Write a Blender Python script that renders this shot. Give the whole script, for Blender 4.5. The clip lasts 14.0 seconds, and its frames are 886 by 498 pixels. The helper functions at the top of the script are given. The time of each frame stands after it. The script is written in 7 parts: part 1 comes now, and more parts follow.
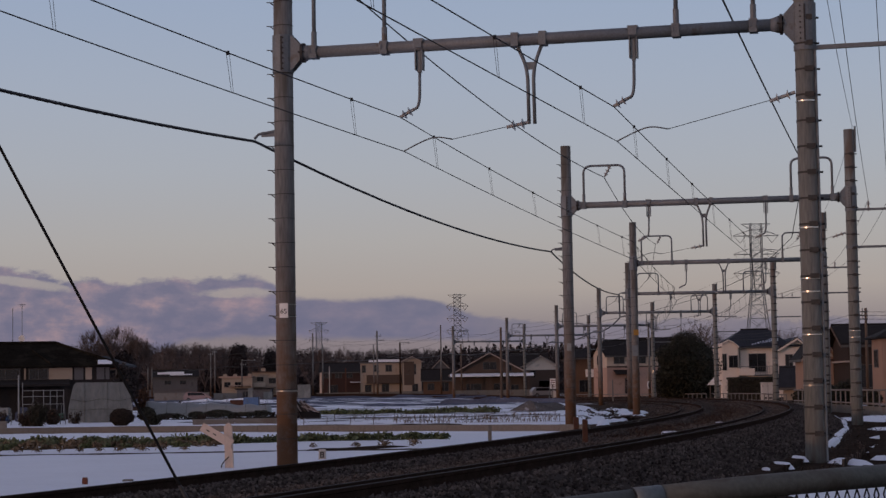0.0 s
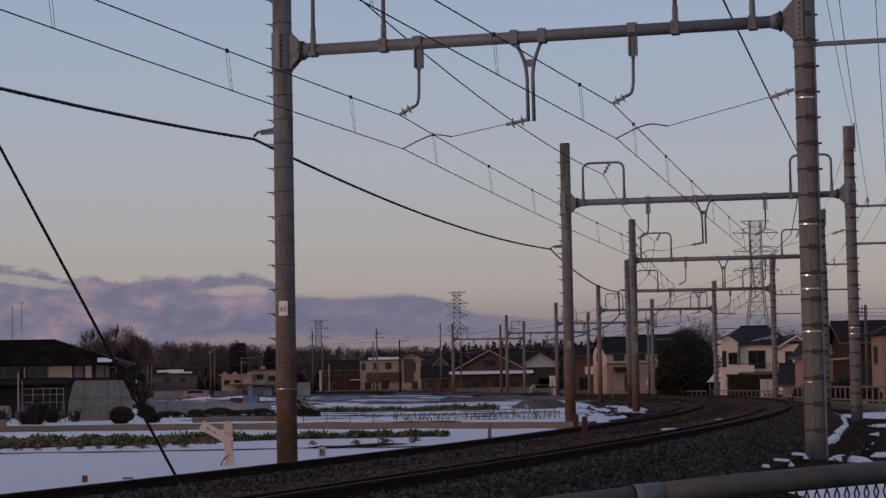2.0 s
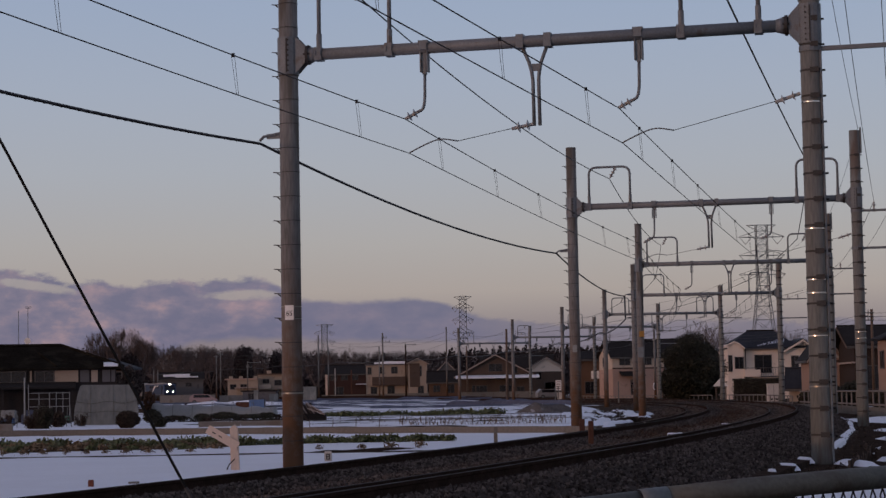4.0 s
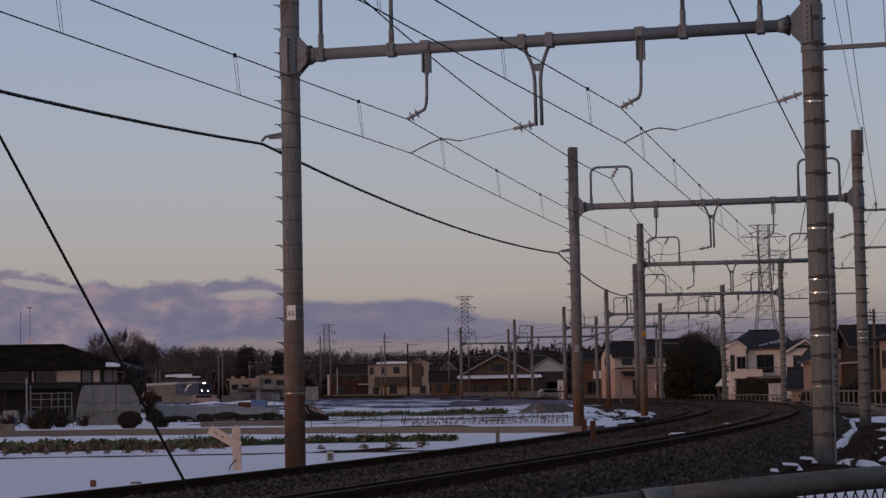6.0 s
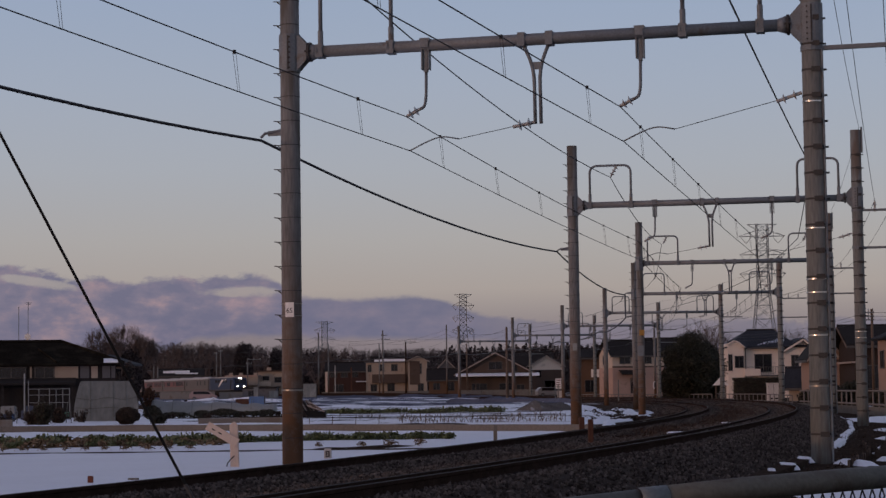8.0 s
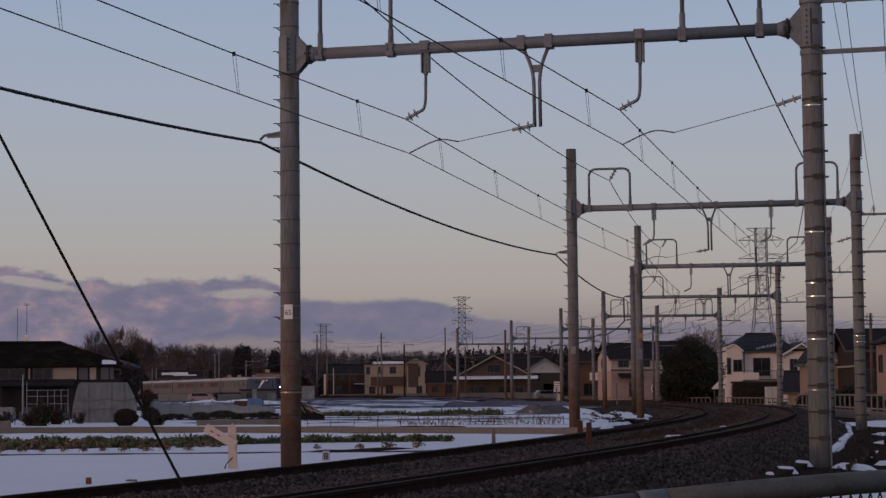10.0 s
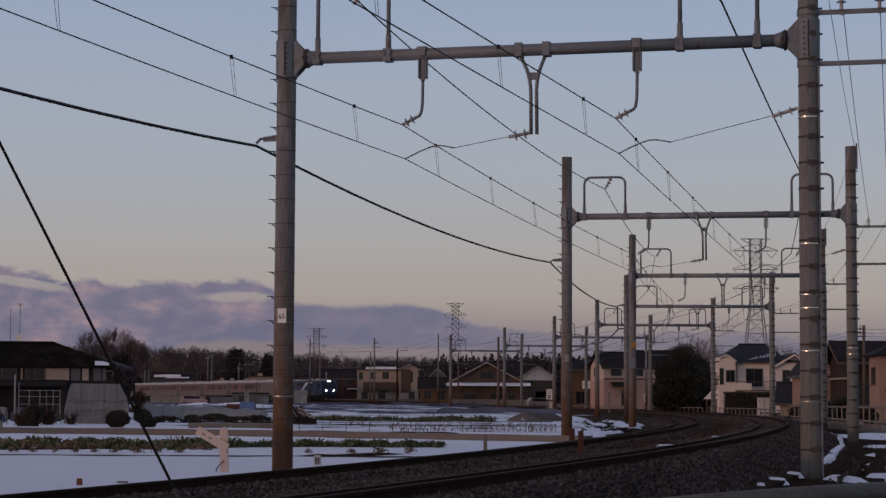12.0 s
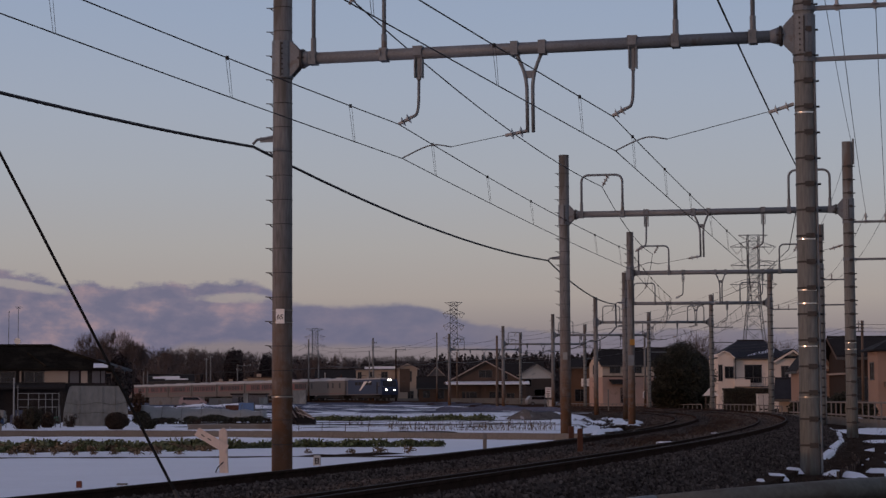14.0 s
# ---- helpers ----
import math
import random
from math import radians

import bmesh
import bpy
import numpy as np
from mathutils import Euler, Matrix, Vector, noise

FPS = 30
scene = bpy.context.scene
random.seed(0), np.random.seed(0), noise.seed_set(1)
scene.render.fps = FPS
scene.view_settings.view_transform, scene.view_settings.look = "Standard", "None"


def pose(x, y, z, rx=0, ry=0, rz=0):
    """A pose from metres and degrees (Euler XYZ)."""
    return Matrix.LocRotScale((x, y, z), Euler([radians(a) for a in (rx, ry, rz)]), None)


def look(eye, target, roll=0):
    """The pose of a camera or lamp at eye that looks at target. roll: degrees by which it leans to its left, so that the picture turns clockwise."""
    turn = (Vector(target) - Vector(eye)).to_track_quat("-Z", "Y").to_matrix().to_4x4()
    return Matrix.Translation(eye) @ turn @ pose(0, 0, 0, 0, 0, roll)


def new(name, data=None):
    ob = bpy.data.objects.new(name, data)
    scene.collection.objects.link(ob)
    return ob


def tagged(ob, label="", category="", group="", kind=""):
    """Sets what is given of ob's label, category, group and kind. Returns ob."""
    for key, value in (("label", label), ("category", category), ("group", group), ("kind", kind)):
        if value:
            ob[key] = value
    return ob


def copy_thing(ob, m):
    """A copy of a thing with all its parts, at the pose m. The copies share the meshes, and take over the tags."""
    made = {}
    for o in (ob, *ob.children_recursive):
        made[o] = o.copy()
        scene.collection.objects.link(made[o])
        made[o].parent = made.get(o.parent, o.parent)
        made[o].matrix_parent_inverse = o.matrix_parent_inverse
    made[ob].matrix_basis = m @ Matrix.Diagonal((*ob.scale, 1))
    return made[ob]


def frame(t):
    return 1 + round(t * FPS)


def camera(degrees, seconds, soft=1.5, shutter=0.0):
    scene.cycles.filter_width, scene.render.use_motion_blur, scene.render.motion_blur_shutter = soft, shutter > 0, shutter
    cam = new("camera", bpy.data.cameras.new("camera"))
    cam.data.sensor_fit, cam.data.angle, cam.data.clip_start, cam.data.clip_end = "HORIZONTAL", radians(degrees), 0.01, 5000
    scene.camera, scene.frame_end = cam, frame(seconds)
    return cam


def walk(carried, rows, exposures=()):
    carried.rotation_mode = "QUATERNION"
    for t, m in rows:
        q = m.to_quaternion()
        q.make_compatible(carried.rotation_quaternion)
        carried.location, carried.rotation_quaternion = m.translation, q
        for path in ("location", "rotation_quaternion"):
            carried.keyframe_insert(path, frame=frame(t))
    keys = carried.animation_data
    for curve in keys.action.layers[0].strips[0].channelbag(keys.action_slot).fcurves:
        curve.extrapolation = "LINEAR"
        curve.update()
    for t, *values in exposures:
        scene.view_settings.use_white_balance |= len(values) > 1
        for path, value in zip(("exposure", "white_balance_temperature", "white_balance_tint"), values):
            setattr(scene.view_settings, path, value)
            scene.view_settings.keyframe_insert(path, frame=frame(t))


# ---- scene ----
EYE = (0.0, 0.0, 1.39)


def aim(yaw, pitch, roll):
    """A pose at the tripod: yaw to the right, pitch up, roll clockwise, in degrees."""
    turn = pose(0, 0, 0, 0, 0, -yaw) @ pose(0, 0, 0, 90 + pitch) @ pose(0, 0, 0, 0, 0, -roll)
    return Matrix.Translation(EYE) @ turn


# seconds, yaw, pitch, roll
HEAD = [
    (0, 0.000, 4.051, 0.905), (0.5, 0.046, 4.046, 1.018), (1, 0.096, 4.023, 0.992), (1.5, 0.063, 3.996, 1.037),
    (2, 0.014, 3.980, 0.998), (2.5, -0.027, 3.999, 0.922), (3, -0.091, 4.042, 0.871), (5.5, -0.229, 4.133, 1.200),
    (6, -0.209, 4.106, 1.037), (6.5, -0.209, 4.091, 0.925), (7, -0.192, 4.063, 0.832), (7.5, -0.186, 4.050, 0.745),
    (8, -0.170, 4.042, 0.740), (10.5, -0.111, 4.164, 0.342), (11, -0.047, 4.215, -0.137), (11.5, 0.013, 4.247, -0.281),
    (12, 0.015, 4.290, -0.299), (12.5, 0.025, 4.310, -0.134), (13, 0.074, 4.334, -0.129), (13.5, 0.096, 4.305, 0.183),
    (14, 0.082, 4.264, 0.242),
]
cam = camera(24.71, 14.0, soft=1.42)
walk(cam, [(t, aim(a, b, c)) for t, a, b, c in HEAD], exposures=[(0, 0.0), (3, 0.0), (8, -0.02), (11, -0.03), (14, -0.08)])

# ---- world, sun, exposure ----
scene.view_settings.exposure = 0.0
SUN_AZ, SUN_EL = radians(235), radians(3.0)      # clockwise from +y, over the horizon
world = bpy.data.worlds.new("world")
scene.world = world
world.use_nodes = True
wn, wl = world.node_tree.nodes, world.node_tree.links
sky = wn.new("ShaderNodeTexSky")
sky.sky_type, sky.sun_disc = "NISHITA", False
sky.sun_elevation, sky.sun_rotation = SUN_EL, SUN_AZ
sky.air_density, sky.dust_density, sky.ozone_density = 1.0, 0.6, 3.0
# the twilight arch: warm cream over the horizon, blue above
way_up, split, ramp = wn.new("ShaderNodeTexCoord"), wn.new("ShaderNodeSeparateXYZ"), wn.new("ShaderNodeValToRGB")
wl.new(way_up.outputs["Generated"], split.inputs[0])
wl.new(split.outputs[2], ramp.inputs[0])
stops = [(0.0, (0.180, 0.152, 0.186)), (0.028, (0.222, 0.186, 0.215)), (0.050, (0.370, 0.318, 0.305)), (0.075, (0.386, 0.360, 0.360)), (0.11, (0.372, 0.383, 0.428)),
         (0.15, (0.346, 0.383, 0.470)), (0.19, (0.312, 0.369, 0.490)), (0.45, (0.185, 0.197, 0.285)), (1.0, (0.135, 0.146, 0.225))]
ramp.color_ramp.elements[0].position, ramp.color_ramp.elements[0].color = stops[0][0], (*stops[0][1], 1)
ramp.color_ramp.elements[1].position, ramp.color_ramp.elements[1].color = stops[-1][0], (*stops[-1][1], 1)
for at, c in stops[1:-1]:
    ramp.color_ramp.elements.new(at).color = (*c, 1)
both = wn.new("ShaderNodeMix")
both.data_type, both.blend_type = "RGBA", "ADD"
both.inputs[0].default_value = 0.022
wl.new(ramp.outputs[0], both.inputs[6])
wl.new(sky.outputs[0], both.inputs[7])
# the afterglow: a wide warm light round the place where the sun goes down
facing, near, warm = wn.new("ShaderNodeVectorMath"), wn.new("ShaderNodeMapRange"), wn.new("ShaderNodeMix")
facing.operation = "DOT_PRODUCT"
facing.inputs[1].default_value = (math.sin(SUN_AZ), math.cos(SUN_AZ), 0.05)
wl.new(way_up.outputs["Generated"], facing.inputs[0])
near.interpolation_type = "SMOOTHSTEP"
near.inputs[1].default_value, near.inputs[2].default_value = 0.25, 1.0
wl.new(facing.outputs["Value"], near.inputs[0])
warm.data_type, warm.blend_type = "RGBA", "ADD"
warm.inputs[7].default_value = (0.27, 0.165, 0.118, 1)
wl.new(near.outputs[0], warm.inputs[0])
wl.new(both.outputs[2], warm.inputs[6])
wl.new(warm.outputs[2], wn["Background"].inputs[0])
wn["Background"].inputs[1].default_value = 1.0

sun = new("sun", bpy.data.lights.new("sun", "SUN"))
sun.data.energy, sun.data.angle, sun.data.color = 0.56, radians(3), (1.0, 0.54, 0.33)
way = Vector((math.sin(SUN_AZ) * math.cos(SUN_EL), math.cos(SUN_AZ) * math.cos(SUN_EL), math.sin(SUN_EL)))
sun.matrix_world = look(way * 50, (0, 0, 0))


# ---- materials ----
def mat(name, color, rough=0.8, metal=0.0, vary=0.25, scale=3.0, fine=40.0, bump=0.3, tint=None, mask=0.5, island=False, stretch=(1, 1, 1)):
    """A surface with grain at two scales; tint: a second colour (stain, wear) that shows in patches over the mask level."""
    m = bpy.data.materials.new(name)
    m.use_nodes = True
    n, l = m.node_tree.nodes, m.node_tree.links
    bsdf = n["Principled BSDF"]
    bsdf.inputs["Specular IOR Level"].default_value = 0.0 if rough >= 0.9 else 0.2 if rough >= 0.7 else 0.5
    bsdf.inputs["Roughness"].default_value, bsdf.inputs["Metallic"].default_value = rough, metal
    co, mp = n.new("ShaderNodeTexCoord"), n.new("ShaderNodeMapping")
    mp.inputs["Scale"].default_value = stretch
    l.new(co.outputs["Object"], mp.inputs[0])
    big, small = n.new("ShaderNodeTexNoise"), n.new("ShaderNodeTexNoise")
    for t, s, d in ((big, scale, 4), (small, fine, 3)):
        t.inputs["Scale"].default_value, t.inputs["Detail"].default_value = s, d
        l.new(mp.outputs[0], t.inputs["Vector"])
    base = n.new("ShaderNodeMix")
    base.data_type = "RGBA"
    dark = [c * (1 - vary) for c in color]
    lite = [min(1, c * (1 + vary)) for c in color]
    base.inputs[6].default_value, base.inputs[7].default_value = (*dark, 1), (*lite, 1)
    add = n.new("ShaderNodeMath")
    add.operation = "MULTIPLY_ADD"
    add.inputs[1].default_value = 0.5
    l.new(small.outputs[0], add.inputs[0])
    half = n.new("ShaderNodeMath")
    half.operation = "MULTIPLY"
    half.inputs[1].default_value = 0.5
    l.new(big.outputs[0], half.inputs[0])
    l.new(half.outputs[0], add.inputs[2])
    ramp = n.new("ShaderNodeMapRange")
    ramp.inputs[1].default_value, ramp.inputs[2].default_value = 0.3, 0.7
    l.new(add.outputs[0], ramp.inputs[0])
    l.new(ramp.outputs[0], base.inputs[0])
    out = base.outputs[2]
    if tint:
        edge = n.new("ShaderNodeMapRange")
        edge.inputs[1].default_value, edge.inputs[2].default_value = mask, mask + 0.08
        l.new(big.outputs[0], edge.inputs[0])
        two = n.new("ShaderNodeMix")
        two.data_type = "RGBA"
        two.inputs[7].default_value = (*tint, 1)
        l.new(edge.outputs[0], two.inputs[0])
        l.new(out, two.inputs[6])
        out = two.outputs[2]
    if island:
        geo = n.new("ShaderNodeNewGeometry")
        rnd = n.new("ShaderNodeMapRange")
        rnd.inputs[3].default_value, rnd.inputs[4].default_value = 0.4, 1.7
        l.new(geo.outputs["Random Per Island"], rnd.inputs[0])
        mul = n.new("ShaderNodeMix")
        mul.data_type, mul.blend_type = "RGBA", "MULTIPLY"
        mul.inputs[0].default_value = 1
        l.new(out, mul.inputs[6])
        l.new(rnd.outputs[0], mul.inputs[7])
        out = mul.outputs[2]
    l.new(out, bsdf.inputs["Base Color"])
    if bump:
        b = n.new("ShaderNodeBump")
        b.inputs["Strength"].default_value, b.inputs["Distance"].default_value = bump, 0.3 / fine
        l.new(small.outputs[0], b.inputs["Height"])
        l.new(b.outputs[0], bsdf.inputs["Normal"])
    return m


def glow(name, color, strength):
    m = bpy.data.materials.new(name)
    m.use_nodes = True
    b = m.node_tree.nodes["Principled BSDF"]
    b.inputs["Emission Color"].default_value, b.inputs["Emission Strength"].default_value = (*color, 1), strength
    return m


SNOW = mat("snow", (0.81, 0.84, 0.91), 0.6, vary=0.05, scale=0.5, fine=9, bump=0.5)
SNOW_FIELD = mat("snow_field", (0.80, 0.83, 0.90), 0.6, vary=0.05, scale=0.10, fine=6, bump=0.4, tint=(0.10, 0.075, 0.055), mask=0.585, stretch=(0.12, 1, 1))
SOIL = mat("soil", (0.045, 0.034, 0.027), 0.95, vary=0.45, scale=1.2, fine=12, bump=0.8)
EARTH = mat("earth", (0.075, 0.058, 0.046), 0.95, vary=0.4, scale=0.06, fine=3, bump=0.6, tint=(0.78, 0.80, 0.85), mask=0.56)
BALLAST = mat("ballast", (0.058, 0.049, 0.044), 0.95, vary=0.5, scale=1.5, fine=16, bump=1.0)
STONES = mat("ballast_stone", (0.074, 0.063, 0.058), 0.9, vary=0.55, scale=0.9, fine=30, bump=0.4, island=True)
RUST = mat("rusty_steel", (0.038, 0.025, 0.020), 0.9, 0.1, vary=0.35, scale=5, fine=40)
RAILTOP = mat("worn_rail_head", (0.031, 0.025, 0.022), 0.8, 0.0, vary=0.15, scale=3, fine=20, bump=0.1)
SLEEPER = mat("sleeper_concrete", (0.05, 0.038, 0.031), 0.9, vary=0.3, scale=4, fine=30)
POLE = mat("pole_concrete", (0.196, 0.193, 0.188), 0.85, vary=0.42, scale=2.2, fine=26, bump=0.4, tint=(0.120, 0.108, 0.094), mask=0.52, stretch=(1, 1, 0.14))
POLE_ROAD = mat("pole_concrete_road_side", (0.184, 0.186, 0.176), 0.85, vary=0.38, scale=2.2, fine=26, bump=0.4, tint=(0.15, 0.12, 0.10), mask=0.56, stretch=(1, 1, 0.14))


def dust_stain(m, color, low, high):
    """Rust-brown brake dust that clings in streaks to the foot of the trackside poles."""
    n, l = m.node_tree.nodes, m.node_tree.links
    base = n["Principled BSDF"].inputs["Base Color"]
    before = base.links[0].from_socket
    co, sp, fade, grain, mul, mix = (n.new("ShaderNode" + k) for k in ("TexCoord", "SeparateXYZ", "MapRange", "TexNoise", "Math", "Mix"))
    l.new(co.outputs["Object"], sp.inputs[0])
    l.new(sp.outputs[2], fade.inputs[0])
    fade.inputs[1].default_value, fade.inputs[2].default_value, fade.inputs[3].default_value, fade.inputs[4].default_value = low, high, 2.3, 0.0
    grain.inputs["Scale"].default_value, grain.inputs["Detail"].default_value, grain.inputs["Roughness"].default_value = 4.0, 6, 0.65
    l.new(co.outputs["Object"], grain.inputs["Vector"])
    mul.operation, mul.use_clamp = "MULTIPLY", True
    l.new(fade.outputs[0], mul.inputs[0])
    l.new(grain.outputs[0], mul.inputs[1])
    mix.data_type = "RGBA"
    mix.inputs[7].default_value = (*color, 1)
    l.new(mul.outputs[0], mix.inputs[0])
    l.new(before, mix.inputs[6])
    l.new(mix.outputs[2], base)


dust_stain(POLE, (0.118, 0.062, 0.034), 0.2, 4.8)
BAND = mat("dark_band", (0.05, 0.046, 0.044), 0.6, 0.4, vary=0.3, scale=8, fine=40)
SHINE = mat("bright_band", (0.30, 0.275, 0.25), 0.42, 1.0, vary=0.05, scale=8, fine=40, bump=0.05)
POLISHED = mat("polished_strap", (0.55, 0.52, 0.49), 0.24, 1.0, vary=0.05, scale=8, fine=40, bump=0.03)
STEEL = mat("painted_steel", (0.168, 0.183, 0.196), 0.6, 0.2, vary=0.25, scale=2.5, fine=30, bump=0.2, tint=(0.13, 0.11, 0.095), mask=0.64)
WIRE = mat("wire", (0.030, 0.028, 0.030), 0.6, 0.4, vary=0.2, scale=8, fine=40, bump=0)
CERAMIC = mat("insulator", (0.34, 0.33, 0.32), 0.35, vary=0.2, scale=8, fine=40, bump=0.1)
CONCRETE = mat("concrete", (0.185, 0.172, 0.158), 0.9, vary=0.22, scale=1.1, fine=18, bump=0.5, tint=(0.16, 0.135, 0.115), mask=0.56)
GALV = mat("galvanised_pipe", (0.098, 0.100, 0.090), 0.6, 0.2, vary=0.18, scale=9, fine=70, bump=0.25, tint=(0.085, 0.07, 0.055), mask=0.56)
PIPE = mat("weathered_pipe", (0.098, 0.100, 0.088), 0.65, 0.1, vary=0.30, scale=9, fine=90, bump=0.5, tint=(0.074, 0.068, 0.056), mask=0.54)
# the low sun's pink warmth on the white sign is mixed into this colour
SIGNWOOD = mat("sun_warmed_pale_wood", (0.60, 0.47, 0.39), 0.75, vary=0.12, scale=4, fine=30, bump=0.3, tint=(0.38, 0.28, 0.22), mask=0.60, stretch=(1, 1, 0.4))
WHITE = mat("white_paint", (0.78, 0.74, 0.70), 0.6, vary=0.08, scale=4, fine=30, bump=0.15, tint=(0.55, 0.49, 0.43), mask=0.62)
NET = mat("blue_grey_net", (0.075, 0.085, 0.125), 0.8, vary=0.35, scale=0.5, fine=6, bump=0.4, tint=(0.5, 0.52, 0.58), mask=0.66)
PLASTIC_WHITE = mat("vinyl_sheet", (0.165, 0.172, 0.165), 0.7, vary=0.28, scale=1.1, fine=5, bump=0.8, tint=(0.235, 0.24, 0.235), mask=0.58, stretch=(1, 1, 0.5))
VINYL_PALE = mat("pale_vinyl", (0.225, 0.232, 0.228), 0.6, vary=0.15, scale=1.5, fine=9, bump=0.4)
COUPLING = mat("coupling_zinc", (0.16, 0.175, 0.175), 0.5, 0.3, vary=0.2, scale=30, fine=120, bump=0.2)
LEAF = mat("crop_leaf", (0.108, 0.120, 0.048), 0.6, vary=0.4, scale=4, fine=25, bump=0.2, island=True)
STRAW = mat("dry_leaf", (0.17, 0.125, 0.085), 0.9, vary=0.35, scale=4, fine=25, bump=0.2, island=True)
EVERGREEN = mat("evergreen_leaf", (0.041, 0.037, 0.024), 0.7, vary=0.4, scale=1, fine=10, bump=0.2, island=True)
BUSH = mat("bush_leaf", (0.048, 0.033, 0.024), 0.8, vary=0.4, scale=3, fine=20, bump=0.2, island=True)
BARK = mat("bark", (0.055, 0.044, 0.040), 0.95, vary=0.35, scale=3, fine=20)
TWIG = mat("bare_twig", (0.108, 0.086, 0.080), 0.95, vary=0.3, scale=1, fine=8, bump=0)
WOODS = mat("woods", (0.055, 0.044, 0.043), 0.95, vary=0.4, scale=0.2, fine=2, bump=0, island=True)
TILE_DARK = mat("dark_roof_tile", (0.020, 0.0175, 0.017), 0.85, vary=0.3, scale=1.5, fine=10, bump=0.6)
TILE_BLUE = mat("blue_grey_tile", (0.026, 0.028, 0.035), 0.75, vary=0.3, scale=1.5, fine=10, bump=0.6)
GLASS = mat("window_glass", (0.012, 0.013, 0.017), 0.12, 0.0, vary=0.1, scale=2, fine=8, bump=0)
FRAME = mat("window_frame", (0.09, 0.08, 0.075), 0.5, 0.3, vary=0.15, scale=4, fine=30, bump=0)
WOOD = mat("weathered_wood", (0.125, 0.090, 0.070), 0.85, vary=0.3, scale=3, fine=25, stretch=(1, 1, 0.2))


def paint(name, c, vary=0.10):
    return mat(name, c, 0.85, vary=vary, scale=0.8, fine=14, bump=0.25, tint=tuple(k * 0.75 for k in c), mask=0.62)


BARGE = paint("weathered_barge_board", (0.34, 0.28, 0.25))
RUSTRED = mat("rust_red_paint", (0.16, 0.055, 0.035), 0.8, vary=0.3, scale=4, fine=30)
BLUE = mat("blue_sheet", (0.085, 0.155, 0.30), 0.5, vary=0.25, scale=1.5, fine=12, bump=0.6)
GREEN = mat("green_paint", (0.04, 0.12, 0.08), 0.6, vary=0.25, scale=3, fine=25)


# ---- building helpers ----
def thing(name, m, label, category, group="", kind=""):
    ob = new(name)
    ob.matrix_basis = m
    ob.empty_display_size = 0.2
    return tagged(ob, label, category, group, kind)


def meshed(name, bm, material, smooth=False):
    me = bpy.data.meshes.new(name)
    bmesh.ops.recalc_face_normals(bm, faces=bm.faces)
    if smooth:
        for f in bm.faces:
            f.smooth = True
    bm.to_mesh(me)
    bm.free()
    me.materials.append(material)
    return me


def part(name, bm, material, parent, label="", smooth=False):
    ob = new(name, meshed(name, bm, material, smooth))
    ob.parent = parent
    return tagged(ob, label)


def solo(name, bm, material, m, label, category, group="", kind="", smooth=False):
    ob = new(name, meshed(name, bm, material, smooth))
    ob.matrix_basis = m
    return tagged(ob, label, category, group, kind)


def box(bm, c, s, m=None):
    """A box with centre c and sizes s, turned by m about its centre."""
    vs = []
    for i in range(8):
        v = Vector((((i & 1) - 0.5) * s[0], ((i >> 1 & 1) - 0.5) * s[1], ((i >> 2) - 0.5) * s[2]))
        if m is not None:
            v = m @ v
        vs.append(bm.verts.new(v + Vector(c)))
    for q in ((0, 2, 3, 1), (4, 5, 7, 6), (0, 1, 5, 4), (2, 6, 7, 3), (0, 4, 6, 2), (1, 3, 7, 5)):
        bm.faces.new([vs[i] for i in q])
    return bm


def tube(bm, pts, r, n=8, r2=None, caps=True):
    """A round bar along the points, from radius r to r2."""
    pts = [Vector(p) for p in pts]
    r2 = r if r2 is None else r2
    rings, side = [], None
    for i, p in enumerate(pts):
        d = (pts[min(i + 1, len(pts) - 1)] - pts[max(i - 1, 0)]).normalized()
        if side is None:
            side = d.cross(Vector((0, 0, 1)) if abs(d.z) < 0.9 else Vector((0, 1, 0))).normalized()
        side = (side - d * side.dot(d)).normalized()
        up = d.cross(side)
        q = r + (r2 - r) * i / max(1, len(pts) - 1)
        rings.append([bm.verts.new(p + (side * math.cos(a) + up * math.sin(a)) * q) for a in [2 * math.pi * k / n for k in range(n)]])
    for a, b in zip(rings, rings[1:]):
        for k in range(n):
            bm.faces.new((a[k], a[(k + 1) % n], b[(k + 1) % n], b[k]))
    if caps:
        bm.faces.new(rings[0][::-1])
        bm.faces.new(rings[-1])
    return bm


def poly(bm, pts):
    return bm.faces.new([bm.verts.new(p) for p in pts])


def prism(bm, outline, h0, h1, axis="z"):
    """The outline (pairs) pushed from h0 to h1 along an axis."""
    put = {"z": lambda a, b, h: (a, b, h), "y": lambda a, b, h: (a, h, b), "x": lambda a, b, h: (h, a, b)}[axis]
    lo, hi = [bm.verts.new(put(a, b, h0)) for a, b in outline], [bm.verts.new(put(a, b, h1)) for a, b in outline]
    n = len(outline)
    for k in range(n):
        bm.faces.new((lo[k], lo[(k + 1) % n], hi[(k + 1) % n], hi[k]))
    bm.faces.new(lo[::-1])
    bm.faces.new(hi)
    return bm


def B():
    return bmesh.new()


# ---- the line of the railway ----
STEP, START, S0, S1 = 0.5, (1.799, 37.685, 0.2516), -60.0, 900.0
SPAN = 34.54
BEND = [0.0019, 0.00177, 0.00195, 0.00206, 0.00202, 0.0020, 0.0019]


